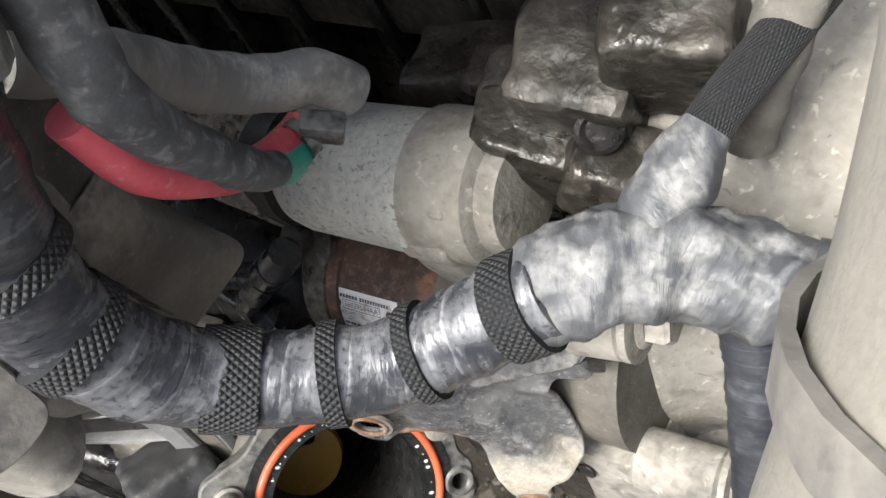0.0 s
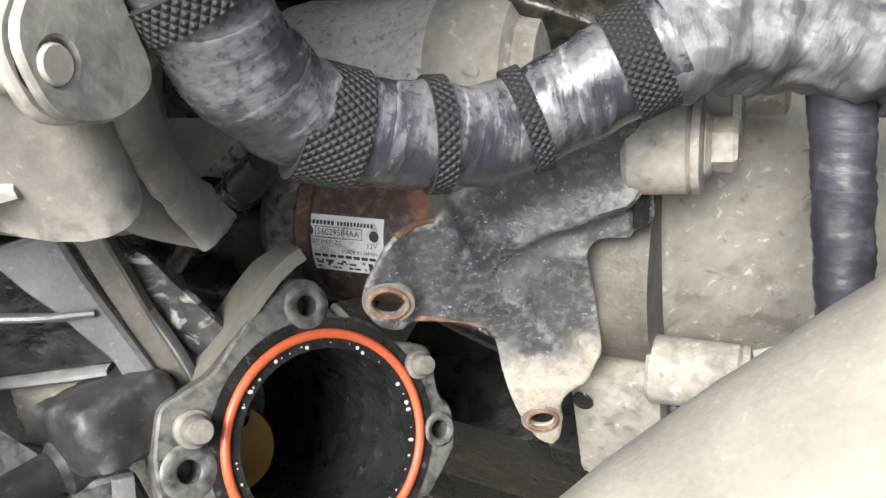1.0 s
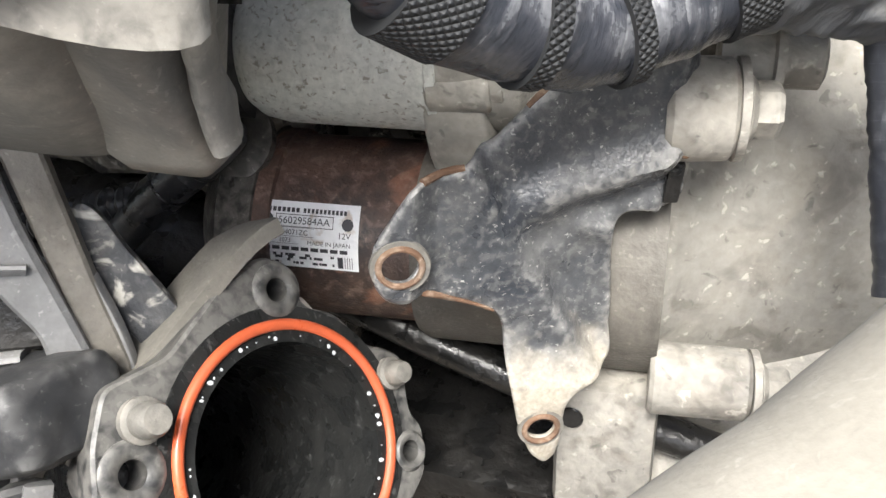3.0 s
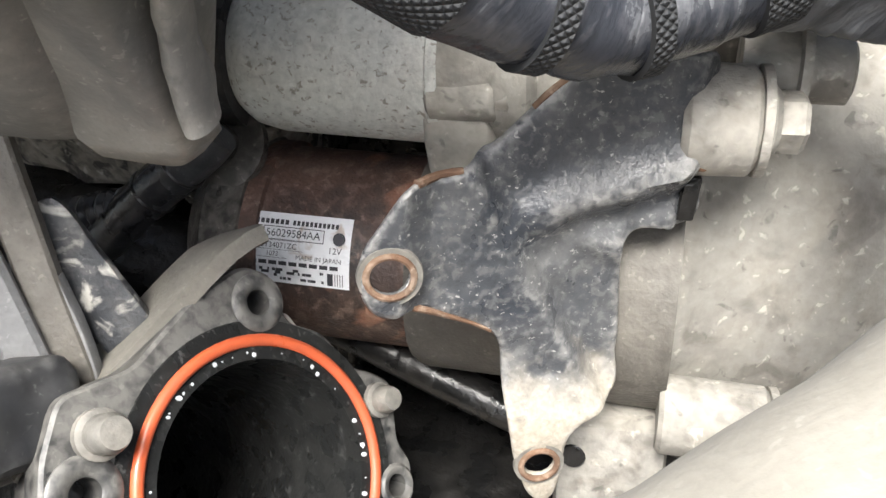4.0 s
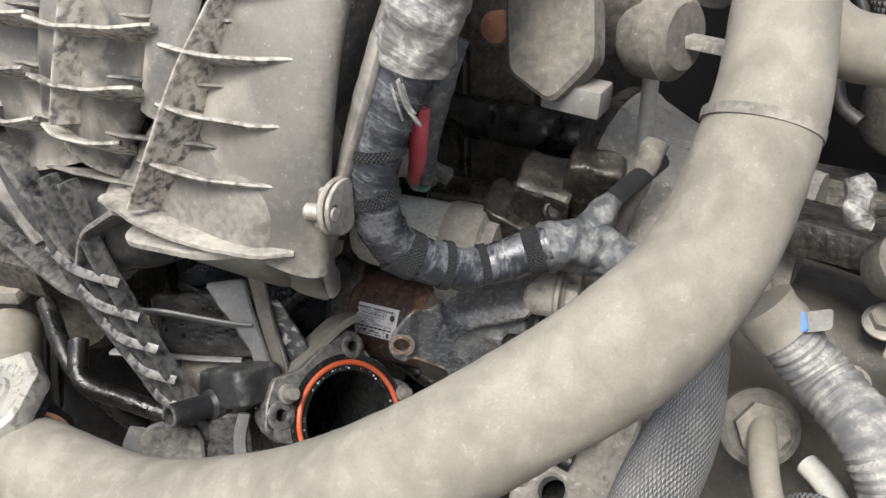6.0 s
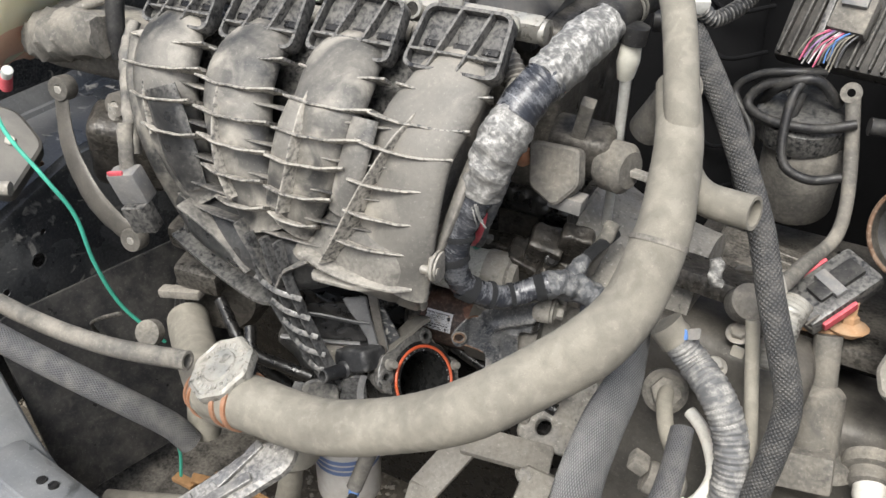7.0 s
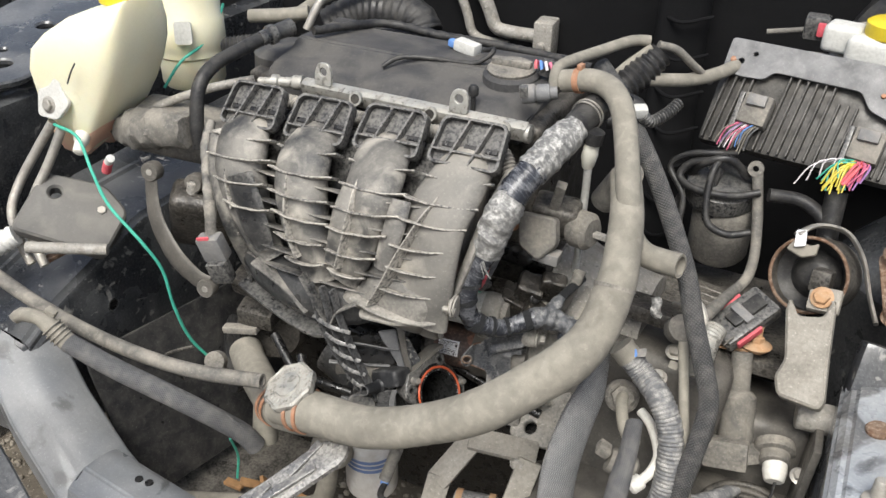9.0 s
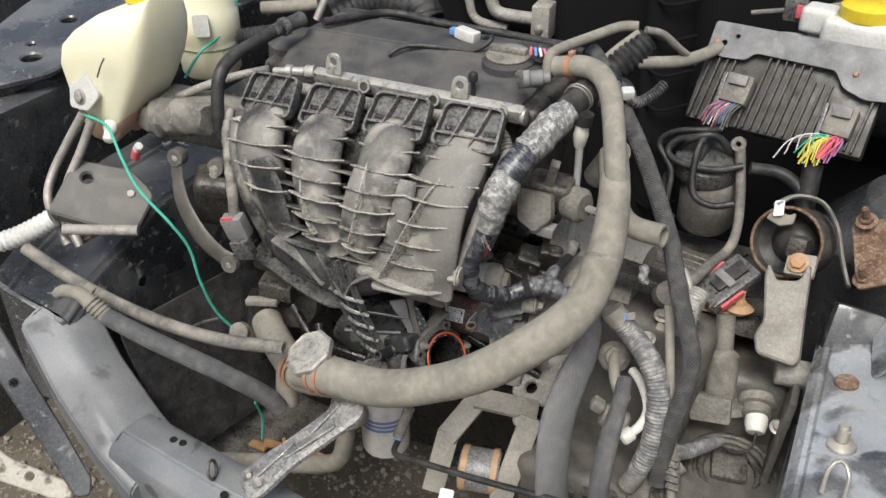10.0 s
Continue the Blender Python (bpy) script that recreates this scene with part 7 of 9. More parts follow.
# ---------------------------------------------------------------- main harness past the starter
hn = thing("wiring_harness", (0.24, -0.06, 0.66), "black tape-wrapped engine wiring harness with torn silver patches", "wiring harness")
up_pts = [(0.2983, 0.065, 0.9147), (0.2909, 0.028, 0.9047), (0.2788, -0.012, 0.8902), (0.2637, -0.050, 0.868), (0.254, -0.072, 0.8414), (0.246, -0.082, 0.812)]
LOW_TRUNK = [(0.2430, -0.083, 0.800), (0.2335, -0.0905, 0.7754), (0.2279, -0.0962, 0.7471), (0.2279, -0.0950, 0.7241), (0.2342, -0.0857, 0.7037), (0.2473, -0.0737, 0.6938), (0.2594, -0.0611, 0.6878), (0.2751, -0.0465, 0.6910), (0.2877, -0.0374, 0.6953)]
LOW_RADII = [0.0140, 0.0127, 0.0111, 0.0111, 0.0106, 0.0108, 0.0102, 0.0108, 0.0106]
part("trunk_top", tube(B(), [(0.303, 0.085, 0.916)] + up_pts[:2], [0.0165, 0.0165, 0.0165], 24, wrinkle=0.0004), "rubber", hn, "black rubber end with clamp")
for f in (0.006, 0.011):
    part("trunk_clamp", band(Vector((0.297, 0.060, 0.9135)) - Vector((0.19, 0.95, 0.25)) * (f - 0.006), (0.19, 0.95, 0.25), 0.0172, 0.0022, 0.0012), "steel", hn, "thin steel clamp")
part("torn_wrap", tube(B(), [(0.2914, 0.030, 0.9052), (0.2788, -0.012, 0.8902), (0.269, -0.037, 0.8765)], [0.0175, 0.019, 0.018], 26, 0.0025, wrinkle=0.0022, seed=3), "foil", hn, "torn silver wrap")
part("trunk_mid", tube(B(), [(0.271, -0.033, 0.879), (0.2637, -0.050, 0.868), (0.2585, -0.062, 0.855)], 0.0172, 24, wrinkle=0.0006), "tape", hn)
part("torn_wrap", tube(B(), [(0.2595, -0.060, 0.857), (0.254, -0.072, 0.8414), (0.248, -0.080, 0.818), (0.242, -0.084, 0.795)], [0.0165, 0.0185, 0.0175, 0.0150], 26, 0.0025, wrinkle=0.0026, seed=9), "foil", hn, "torn silver wrap")
for k in range(7):
    q = Vector((0.243 + 0.004 * rnd.random(), -0.097 - 0.006 * rnd.random(), 0.790 + 0.006 * rnd.random()))
    part("frayed_strand", tube(B(), [tuple(q), tuple(q + Vector((0.004, -0.003, -0.006))), tuple(q + Vector((0.006 + 0.004 * rnd.random(), -0.002, -0.012 - 0.004 * rnd.random())))], 0.0006, 5), "foil", hn)
part("trunk_low", tube(B(), LOW_TRUNK,
                       LOW_RADII, 26, 0.003, wrinkle=0.0006, seed=5), "tape", hn, "glossy dusty tape wrap")
lo_line, lo_k = spline(LOW_TRUNK, 0.002)
lo_r = LOW_RADII
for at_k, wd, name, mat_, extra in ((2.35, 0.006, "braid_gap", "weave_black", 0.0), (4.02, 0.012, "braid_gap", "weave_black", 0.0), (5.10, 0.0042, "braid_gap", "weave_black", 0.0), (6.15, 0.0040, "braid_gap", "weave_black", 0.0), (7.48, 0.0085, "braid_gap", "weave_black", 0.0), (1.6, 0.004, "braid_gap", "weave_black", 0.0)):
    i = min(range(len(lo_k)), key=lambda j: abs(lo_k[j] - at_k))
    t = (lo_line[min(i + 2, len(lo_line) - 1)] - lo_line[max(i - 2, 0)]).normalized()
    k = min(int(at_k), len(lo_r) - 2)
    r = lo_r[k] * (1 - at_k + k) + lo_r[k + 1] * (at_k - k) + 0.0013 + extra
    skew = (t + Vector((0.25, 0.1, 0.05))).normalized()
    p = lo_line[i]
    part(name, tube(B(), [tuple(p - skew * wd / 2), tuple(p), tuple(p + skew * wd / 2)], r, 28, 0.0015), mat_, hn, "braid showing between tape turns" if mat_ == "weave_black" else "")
part("tape_joint", tube(B(), [(0.280, -0.0425, 0.6925), (0.291, -0.031, 0.693), (0.302, -0.021, 0.689), (0.316, -0.016, 0.684), (0.332, -0.014, 0.678)], [0.0108, 0.0122, 0.0132, 0.0122, 0.0108], 56, 0.0012, wrinkle=0.0021, seed=12), "tape_torn", hn, "lumpy grey taped junction", 60)
part("branch_root", tube(B(), [(0.2985, -0.018, 0.693), (0.302, -0.006, 0.701), (0.305, 0.003, 0.705)], [0.0095, 0.0078, 0.0058], 40, 0.0012, wrinkle=0.0014, seed=4), "tape_torn", hn, "tape gathered round the branch")
part("branch_rear", tube(B(), [(0.302, -0.006, 0.701), (0.306, 0.008, 0.706), (0.311, 0.022, 0.710), (0.317, 0.042, 0.714)], [0.0056, 0.0054, 0.0054, 0.0054], 22, 0.002), "weave_black", hn, "black braided branch")
part("branch_side", tube(B(), [(0.314, 0.040, 0.724), (0.3125, 0.030, 0.714), (0.307, 0.026, 0.698), (0.301, 0.024, 0.678)], 0.0068, 22, 0.002, wrinkle=0.0005), "hose_dark", hn, "dusty dark branch")
part("branch_down", tube(B(), [(0.316, -0.014, 0.684), (0.3195, -0.021, 0.668), (0.323, -0.033, 0.648), (0.3268, -0.0465, 0.627)], [0.0085, 0.0068, 0.0064, 0.0062], 26, 0.0015, rings=0.0004, pitch=0.0036, wrinkle=0.0003), "tape_dark", hn, "black taped drop branch")

# battery lead beside the trunk: red with a green tip, and its grey sheath
bl = thing("battery_lead", (0.225, -0.03, 0.70), "red and green battery lead in a grey split sheath", "cable")
part("red_core", tube(B(), [(0.2385, -0.070, 0.772), (0.234, -0.067, 0.753), (0.226, -0.056, 0.7355), (0.2165, -0.043, 0.7205), (0.211, -0.030, 0.7135), (0.210, -0.0235, 0.7125)], 0.0044, 18), "red_wire", bl)
part("green_tip", tube(B(), [(0.2215, -0.0415, 0.7195), (0.2175, -0.0375, 0.7135), (0.2135, -0.031, 0.7100)], 0.0038, 14), "green_wire", bl, "green insulated tip")
part("sheath", tube(B(), [(0.250, -0.060, 0.800), (0.2420, -0.064, 0.772), (0.2325, -0.057, 0.7475), (0.2255, -0.047, 0.727), (0.2210, -0.041, 0.7185)], [0.0066, 0.0062, 0.0056, 0.0048, 0.0042], 22, 0.003, wrinkle=0.0004), "sheath", bl, "dusty grey sheath")
part("conduit_end", tube(B(), [(0.207, -0.066, 0.776), (0.197, -0.050, 0.758), (0.189, -0.038, 0.742), (0.183, -0.025, 0.724), (0.184, -0.012, 0.710), (0.188, -0.001, 0.7025), (0.190, 0.006, 0.690)], [0.0082, 0.0082, 0.0082, 0.0082, 0.0082, 0.0080, 0.0078], 30, 0.0016, wrinkle=0.0003), "tape_loom", bl, "taped conduit")
bm = B()
block(bm, at(0.2205, -0.0245, 0.7150, 20, 30, 35), (0.011, 0.006, 0.008), 0.0012)
part("tie_head", bm, "plastic_clean", bl, "black cable tie head")
part("tie_band", band((0.2142, -0.028, 0.713), (0.05, 0.95, -0.1), 0.0048, 0.003, 0.0008), "plastic_clean", bl)

# dipstick and its red sleeve
dp = thing("dipstick", (0.302, 0.04, 0.7), "long dipstick tube with a cream handle and red sleeve", "dipstick")
part("tube", tube(B(), [(0.3085, 0.040, 0.866), (0.306, 0.050, 0.83), (0.301, 0.066, 0.76), (0.295, 0.084, 0.693)], [0.0048, 0.0046, 0.0046, 0.0046], 14), "tank_white", dp, "translucent tube")
bm = B()
tube(bm, [(0.3078, 0.042, 0.860), (0.310, 0.036, 0.876), (0.312, 0.033, 0.894)], [0.0072, 0.0100, 0.0085], 20, flat=0.75)
part("handle", bm, "cream", dp, "cream plastic handle")
part("collar", tube(B(), [(0.312, 0.034, 0.892), (0.314, 0.034, 0.906)], 0.0105, 18), "rubber", dp)
part("red_sleeve", tube(B(), [(0.268, 0.089, 0.684), (0.282, 0.088, 0.685), (0.298, 0.086, 0.686)], 0.0070, 22), "oring_sleeve", dp, "red sleeve at the foot")
part("sleeve_collar", tube(B(), [(0.240, 0.091, 0.683), (0.256, 0.090, 0.6835), (0.270, 0.089, 0.684)], 0.0078, 20), "plastic_clean", dp, "black collar")

# thermostat housing and sensor cluster behind the harness
th = thing("thermostat_housing", (0.28, 0.03, 0.74), "dark plastic and cast thermostat housing", "thermostat housing")
part("housing", block(B(), at(0.276, 0.036, 0.800, 10, 6, 10), (0.055, 0.040, 0.040), 0.01, 3), "steel_dark", th)
part("front_box", plate(B(), axes((0.268, 0.004, 0.788), (-0.1, -0.9, 0.35), (1, 0, 0)), rounded([(-0.024, 0.022), (0.022, 0.024), (0.028, -0.006), (0.010, -0.028), (-0.016, -0.016)], 0.006), 0.016, (), 0.002), "hose_dark", th, "angular dusty cover")
part("drum", lathe(B(), axes((0.300, 0.035, 0.790), (0.9, -0.3, 0.1)), [(0.020, 0), (0.022, 0.004), (0.022, 0.02), (0.016, 0.026)], 28), "hose_dark", th)
part("plug_block", block(B(), at(0.283, -0.004, 0.768, 0, 4, 0), (0.030, 0.018, 0.014), 0.002), "grey_plastic", th, "grey sensor plug")
part("bracket_bar", block(B(), at(0.280, 0.02, 0.825, 20, 12, 10), (0.012, 0.012, 0.06), 0.002), "hose_dark", th)
part("outlet", tube(B(), [(0.315, 0.095, 0.80), (0.338, 0.078, 0.842), (0.352, 0.040, 0.868)], 0.0165, 22), "hose_dark", th, "outlet under the hose")
part("copper_boss", lathe(B(), axes((0.236, 0.010, 0.792), (0, -1, 0.2)), [(0.008, 0), (0.008, 0.008), (0.004, 0.010)], 16), "clip", th)
part("arm", block(B(), at(0.325, 0.030, 0.79, 0, 3, -5), (0.05, 0.008, 0.006), 0.001), "alu", th, "pale steel arm")

# ---------------------------------------------------------------- washer bottle and reservoirs on the far wing
wb = thing("washer_bottle", (-0.28, 0.0, 0.78), "yellowed translucent washer bottle with pink stained foot", "washer bottle")
bm = B()
secs = [(0.752, -0.405, 0.024, 0.030), (0.762, -0.402, 0.040, 0.044), (0.790, -0.392, 0.056, 0.056), (0.820, -0.384, 0.072, 0.062), (0.850, -0.374, 0.086, 0.066), (0.885, -0.364, 0.098, 0.070), (0.915, -0.350, 0.096, 0.072), (0.940, -0.330, 0.080, 0.070), (0.965, -0.305, 0.056, 0.060), (0.976, -0.290, 0.040, 0.045)]
rows = []
for z, cx, hx, hy in secs:
    row = []
    for k in range(32):
        a = 2 * math.pi * k / 32
        ca, sa = math.cos(a), math.sin(a)
        row.append(bm.verts.new((cx + hx * math.copysign(abs(ca) ** 0.38, ca), -0.01 + hy * math.copysign(abs(sa) ** 0.38, sa), z + 0.02 * (ca > 0) * ca)))
    rows.append(row)
for a, b in zip(rows, rows[1:]):
    for k in range(32):
        bm.faces.new((a[k], a[(k + 1) % 32], b[(k + 1) % 32], b[k]))
bm.faces.new(rows[0])
bm.faces.new(rows[-1])
part("bottle", bm, "tank", wb, sharp=60)
bm = B()
rows = []
for z, cx, hx, hy in ((0.750, -0.405, 0.022, 0.028), (0.761, -0.402, 0.0415, 0.0455), (0.790, -0.392, 0.0572, 0.0572), (0.797, -0.390, 0.0605, 0.0590)):
    row = []
    for k in range(32):
        a = 2 * math.pi * k / 32
        ca, sa = math.cos(a), math.sin(a)
        row.append(bm.verts.new((cx + hx * math.copysign(abs(ca) ** 0.38, ca), -0.01 + hy * math.copysign(abs(sa) ** 0.38, sa), z + 0.02 * (ca > 0) * ca)))
    rows.append(row)
for a, b in zip(rows, rows[1:]):
    for k in range(32):
        bm.faces.new((a[k], a[(k + 1) % 32], b[(k + 1) % 32], b[k]))
bm.faces.new(rows[0])
part("stained_foot", bm, "tank_low", wb, "pink stained foot")
bm = B()
plate(bm, axes((-0.398, -0.082, 0.846), (0.1, -0.95, 0.25), (1, 0.1, 0)), rounded([(-0.026, -0.02), (0.012, -0.022), (0.038, 0.004), (0.022, 0.024), (0.016, 0.045), (-0.004, 0.022), (-0.024, 0.018)], 0.008), 0.008, (), 0.001)
lugp = part("mounting_lug", bm, "tank_white", wb, "white mounting lug")
part("lug_bolt", hexa(B(), axes((-0.400, -0.090, 0.846), (0.1, -0.95, 0.25)), 0.0085, 0.008, 0.0125), "steel", lugp, "zinc bolt")
bm = B()
lathe(bm, axes((-0.295, 0.0, 0.982), (0, 0, 1)), [(0.026, -0.012), (0.026, 0.0), (0.024, 0.004)], 28)
part("neck", bm, "tank", wb)
part("cap", lathe(B(), axes((-0.295, 0.0, 0.984), (0, 0, 1)), [(0.034, 0), (0.035, 0.004), (0.034, 0.014), (0.030, 0.017), (0, 0.017)], 32), "yellow", wb, "yellow cap")
bm = B()
lathe(bm, axes((-0.362, -0.070, 0.802), (0.2, -0.6, -0.5)), [(0.012, 0), (0.012, 0.012), (0.009, 0.016), (0.009, 0.03), (0.006, 0.032)], 18)
part("pump_grommet", bm, "cream", wb, "pale yellow outlet nipple")
part("moulded_line", tube(B(), [(-0.345, -0.092, 0.886), (-0.330, -0.0935, 0.905), (-0.318, -0.0935, 0.918)], 0.0012, 6), "rubber", wb)

cr = thing("coolant_reservoir", (-0.33, 0.15, 0.80), "ribbed white plastic coolant reservoir behind the washer bottle", "reservoir")
bm = B()
lathe(bm, at(-0.332, 0.135, 0.815), [(0.042, 0), (0.046, 0.006), (0.047, 0.045), (0.050, 0.048), (0.050, 0.058), (0.052, 0.062), (0.052, 0.10), (0.049, 0.105), (0.049, 0.15)], 36)
part("body", bm, "tank", cr)
part("window", plate(B(), axes((-0.300, 0.090, 0.905), (0.45, -0.9, 0.1), (1, 0.5, 0)), rounded([(-0.012, -0.016), (0.012, -0.016), (0.012, 0.016), (-0.012, 0.016)], 0.005), 0.004), "tank_white", cr, "moulded window")
hose("reservoir_hose", [(-0.285, 0.15, 0.87), (-0.25, 0.17, 0.875), (-0.21, 0.20, 0.88)], 0.012, "rubber", "ribbed black hose joint", rings=0.002, pitch=0.006, step=0.0015)
hose("reservoir_pipe", [(-0.27, 0.20, 0.905), (-0.22, 0.215, 0.91), (-0.185, 0.23, 0.915)], 0.010, "hose", "dusty tan pipe behind the bottle", "pipe")

for pts in ([(-0.366, -0.100, 0.829), (-0.395, -0.118, 0.782), (-0.412, -0.140, 0.742), (-0.406, -0.163, 0.716), (-0.393, -0.172, 0.684), (-0.369, -0.180, 0.655)],
            [(-0.352, -0.100, 0.822), (-0.369, -0.118, 0.777), (-0.381, -0.140, 0.740), (-0.375, -0.163, 0.715), (-0.364, -0.172, 0.686), (-0.343, -0.180, 0.660)]):
    hose("cooler_line", pts, 0.0062, "steel", "pale bent aluminium cooler line", "pipe", "cooler lines")
hose("cooler_hose", [(-0.44, -0.26, 0.68), (-0.415, -0.235, 0.682), (-0.395, -0.215, 0.69), (-0.37, -0.19, 0.705)], 0.013, "tank_white", "pale corrugated hose end", rings=0.002, pitch=0.008, step=0.0015)
solo("yard_panel", block(B(), at(-1.02, 0.10, 0.30, 0, 20, 15), (0.02, 0.8, 0.9), 0.004), "cardboard", "weathered orange-brown panel standing in the yard", "panel")

# ---------------------------------------------------------------- brackets at the left of the engine
ab = thing("alternator_bracket", (-0.17, -0.11, 0.66), "dusty cast accessory bracket with two eyes", "bracket")
bm = B()
tube(bm, [(-0.204, -0.112, 0.806), (-0.201, -0.120, 0.775), (-0.190, -0.128, 0.742), (-0.160, -0.136, 0.705), (-0.128, -0.136, 0.682), (-0.112, -0.132, 0.678)], [0.011, 0.0115, 0.014, 0.016, 0.014, 0.012], 16, flat=0.3, flat_dir=(0.6, 0, 0.3), wrinkle=0.0006)
part("arm", bm, "case", ab)
for p in ((-0.203, -0.112, 0.806), (-0.160, -0.085, 0.788), (-0.117, -0.136, 0.672)):
    bm = B()
    lathe(bm, axes(Vector(p) + Vector((0, 0.008, 0)), (0.15, -1, 0.2)), [(0.0045, 0), (0.012, 0), (0.0125, 0.002), (0.0125, 0.013), (0.0115, 0.015), (0.0045, 0.015), (0.0045, 0)], 24, cap=False)
    part("eye", bm, "case", ab, "cast eye")
    part("eye_bolt", hexa(B(), axes(Vector(p) + Vector((0.0, -0.002, 0)), (0.15, -1, 0.2)), 0.0055, 0.005, 0.007), "steel", ab)
part("hook", tube(B(), [(-0.160, -0.086, 0.790), (-0.166, -0.09, 0.765), (-0.180, -0.095, 0.75), (-0.19, -0.10, 0.757)], [0.009, 0.007, 0.006, 0.005], 12), "alu", ab)
part("oily_casting", block(B(), at(-0.165, -0.07, 0.735, 20, 10, 30), (0.085, 0.05, 0.09), 0.015, 3), "alu_dirty", ab, "oily rough casting")
wb = thing("wing_bracket", (-0.315, -0.10, 0.69), "dusty folded steel bracket with a rolled edge on the wing rail", "bracket")
part("plate", plate(B(), axes((-0.315, -0.10, 0.705), (0.5, -0.35, 0.8), (1, 0.5, -0.3)), rounded([(-0.07, -0.045), (0.05, -0.05), (0.06, 0.02), (0.02, 0.05), (-0.06, 0.045)], 0.012), 0.022, [(-0.035, 0.02, 0.008)], 0.003), "steel_dust", wb)
part("rolled_lip", tube(B(), [(-0.318, -0.183, 0.705), (-0.275, -0.158, 0.702), (-0.232, -0.133, 0.699)], 0.0075, 14), "alu", wb, "pale rolled edge")
part("bolt", hexa(B(), axes((-0.285, -0.085, 0.718), (0.5, -0.35, 0.8)), 0.006, 0.005, 0.009), "steel", wb)
solo("rail_seam", block(B(), axes((-0.352, -0.11, 0.657), (0.1, 1, 0), (0, 0, 1)), (0.006, 0.014, 0.12), 0.002), "rust", "rusty seam on the wing rail", "car body", kind="structure")
bm = B()
pin(bm, (-0.232, -0.085, 0.790), (-0.222, -0.088, 0.806), 0.006, 14)
solo("loose_plug", bm, "red_wire", "small red plastic plug", "plug")
bm = B()
pin(bm, (-0.222, -0.088, 0.806), (-0.214, -0.09, 0.814), 0.0055, 14)
solo("loose_plug_end", bm, "tank_white", "white end of the red plug", "plug")
xs = thing("exhaust_shield", (-0.19, 0.0, 0.77), "dusty creased metal casting beside the engine", "casting")
bm = B()
tube(bm, [(-0.27, 0.0, 0.80), (-0.22, -0.02, 0.815), (-0.17, -0.03, 0.83), (-0.13, -0.03, 0.835)], [0.02, 0.026, 0.024, 0.02], 16, wrinkle=0.006)
part("spout", bm, "hose_dark", xs, "wrinkled cast spout")
bm = B()
block(bm, at(-0.19, 0.03, 0.80, 0, 10, 20), (0.14, 0.08, 0.06), 0.02, 3)
part("casting", bm, "hose_dark", xs)
hose("side_pipe", [(-0.30, -0.05, 0.815), (-0.26, -0.02, 0.842), (-0.21, 0.02, 0.862), (-0.16, 0.06, 0.872)], 0.0058, "alu", "straight pale steel pipe", "pipe")

# accessory drive under the manifold, in the dark
ac = thing("accessory_drive", (-0.06, -0.05, 0.45), "dark accessory drive parts under the manifold", "engine part")
part("pump_body", lathe(B(), axes((-0.075, -0.06, 0.575), (0.3, -1, 0.1)), [(0.05, -0.05), (0.05, 0.0), (0.042, 0.012), (0.02, 0.016)], 32), "steel_dark", ac, "greasy pump body")
part("pump_cap", block(B(), at(-0.075, -0.085, 0.612, 12, 5, 10), (0.05, 0.03, 0.03), 0.006), "steel_dark", ac)
part("sensor", block(B(), at(-0.095, -0.10, 0.590, 0, -8, 12), (0.05, 0.014, 0.010), 0.003), "hose_dark", ac)
part("shelf", block(B(), at(-0.06, -0.055, 0.642, 10, 6, 6), (0.12, 0.05, 0.03), 0.008), "alu_dirty", ac)
part("pulley", lathe(B(), axes((-0.14, -0.06, 0.505), (-0.6, -0.7, 0.2)), [(0.052, -0.02), (0.056, -0.018), (0.05, -0.01), (0.05, 0.0), (0.056, 0.006), (0.056, 0.01), (0.03, 0.012), (0.02, 0.004)], 40), "rubber", ac, "ribbed black pulley")
for k in range(4):
    part("pulley_rib", ring(B(), axes((-0.14 + 0.002 * k, -0.06 + 0.0025 * k, 0.505 - 0.001 * k), (-0.6, -0.7, 0.2)), 0.053, 0.0015, 40, 6), "rubber", ac)
part("guard_wire", tube(B(), [(-0.205, -0.11, 0.47), (-0.20, -0.14, 0.53), (-0.17, -0.15, 0.56), (-0.14, -0.145, 0.575)], 0.0022, 8), "steel_dark", ac)
for a in (((0.015, -0.12, 0.60), (0.03, -0.135, 0.585), (0.06, -0.125, 0.572), (0.085, -0.118, 0.565)), ((-0.04, -0.10, 0.60), (0.0, -0.12, 0.575), (0.03, -0.118, 0.55), (0.05, -0.11, 0.53)), ((0.05, -0.10, 0.60), (0.09, -0.10, 0.585), (0.12, -0.09, 0.57), (0.13, -0.07, 0.55))):
    part("black_hose", tube(B(), list(a), 0.0062, 14, wrinkle=0.0004), "grease_and_hole_shade", ac)
NIP = axes((0.1300, -0.1420, 0.6080), (-0.24, -0.92, 0.30))
bm = B()
lathe(bm, NIP, [(0.0085, -0.045), (0.0085, -0.012), (0.0065, -0.010), (0.0062, 0.010), (0.0066, 0.0125), (0.0060, 0.0135), (0.0045, 0.0130), (0.0042, -0.02)], 26, cap=False)
part("nipple", bm, "ladder", ac, "open black hose nipple")
# nipple closed by a disc painted as dark as its shaded inside
part("nipple_end", lathe(B(), NIP, [(0, -0.018), (0.0043, -0.018)], 16, cap=False), "bore_shade", ac)
part("nipple_clamp", lathe(B(), NIP, [(0.0086, -0.030), (0.0098, -0.029), (0.0098, -0.022), (0.0086, -0.021)], 28), "stay", ac, "grey band on the nipple")
part("nipple_boss", lump(B(), NIP @ at(0.004, 0.010, -0.028, 0, 0, 20), (0.040, 0.022, 0.030), 0.002, 80.0), "ladder", ac)
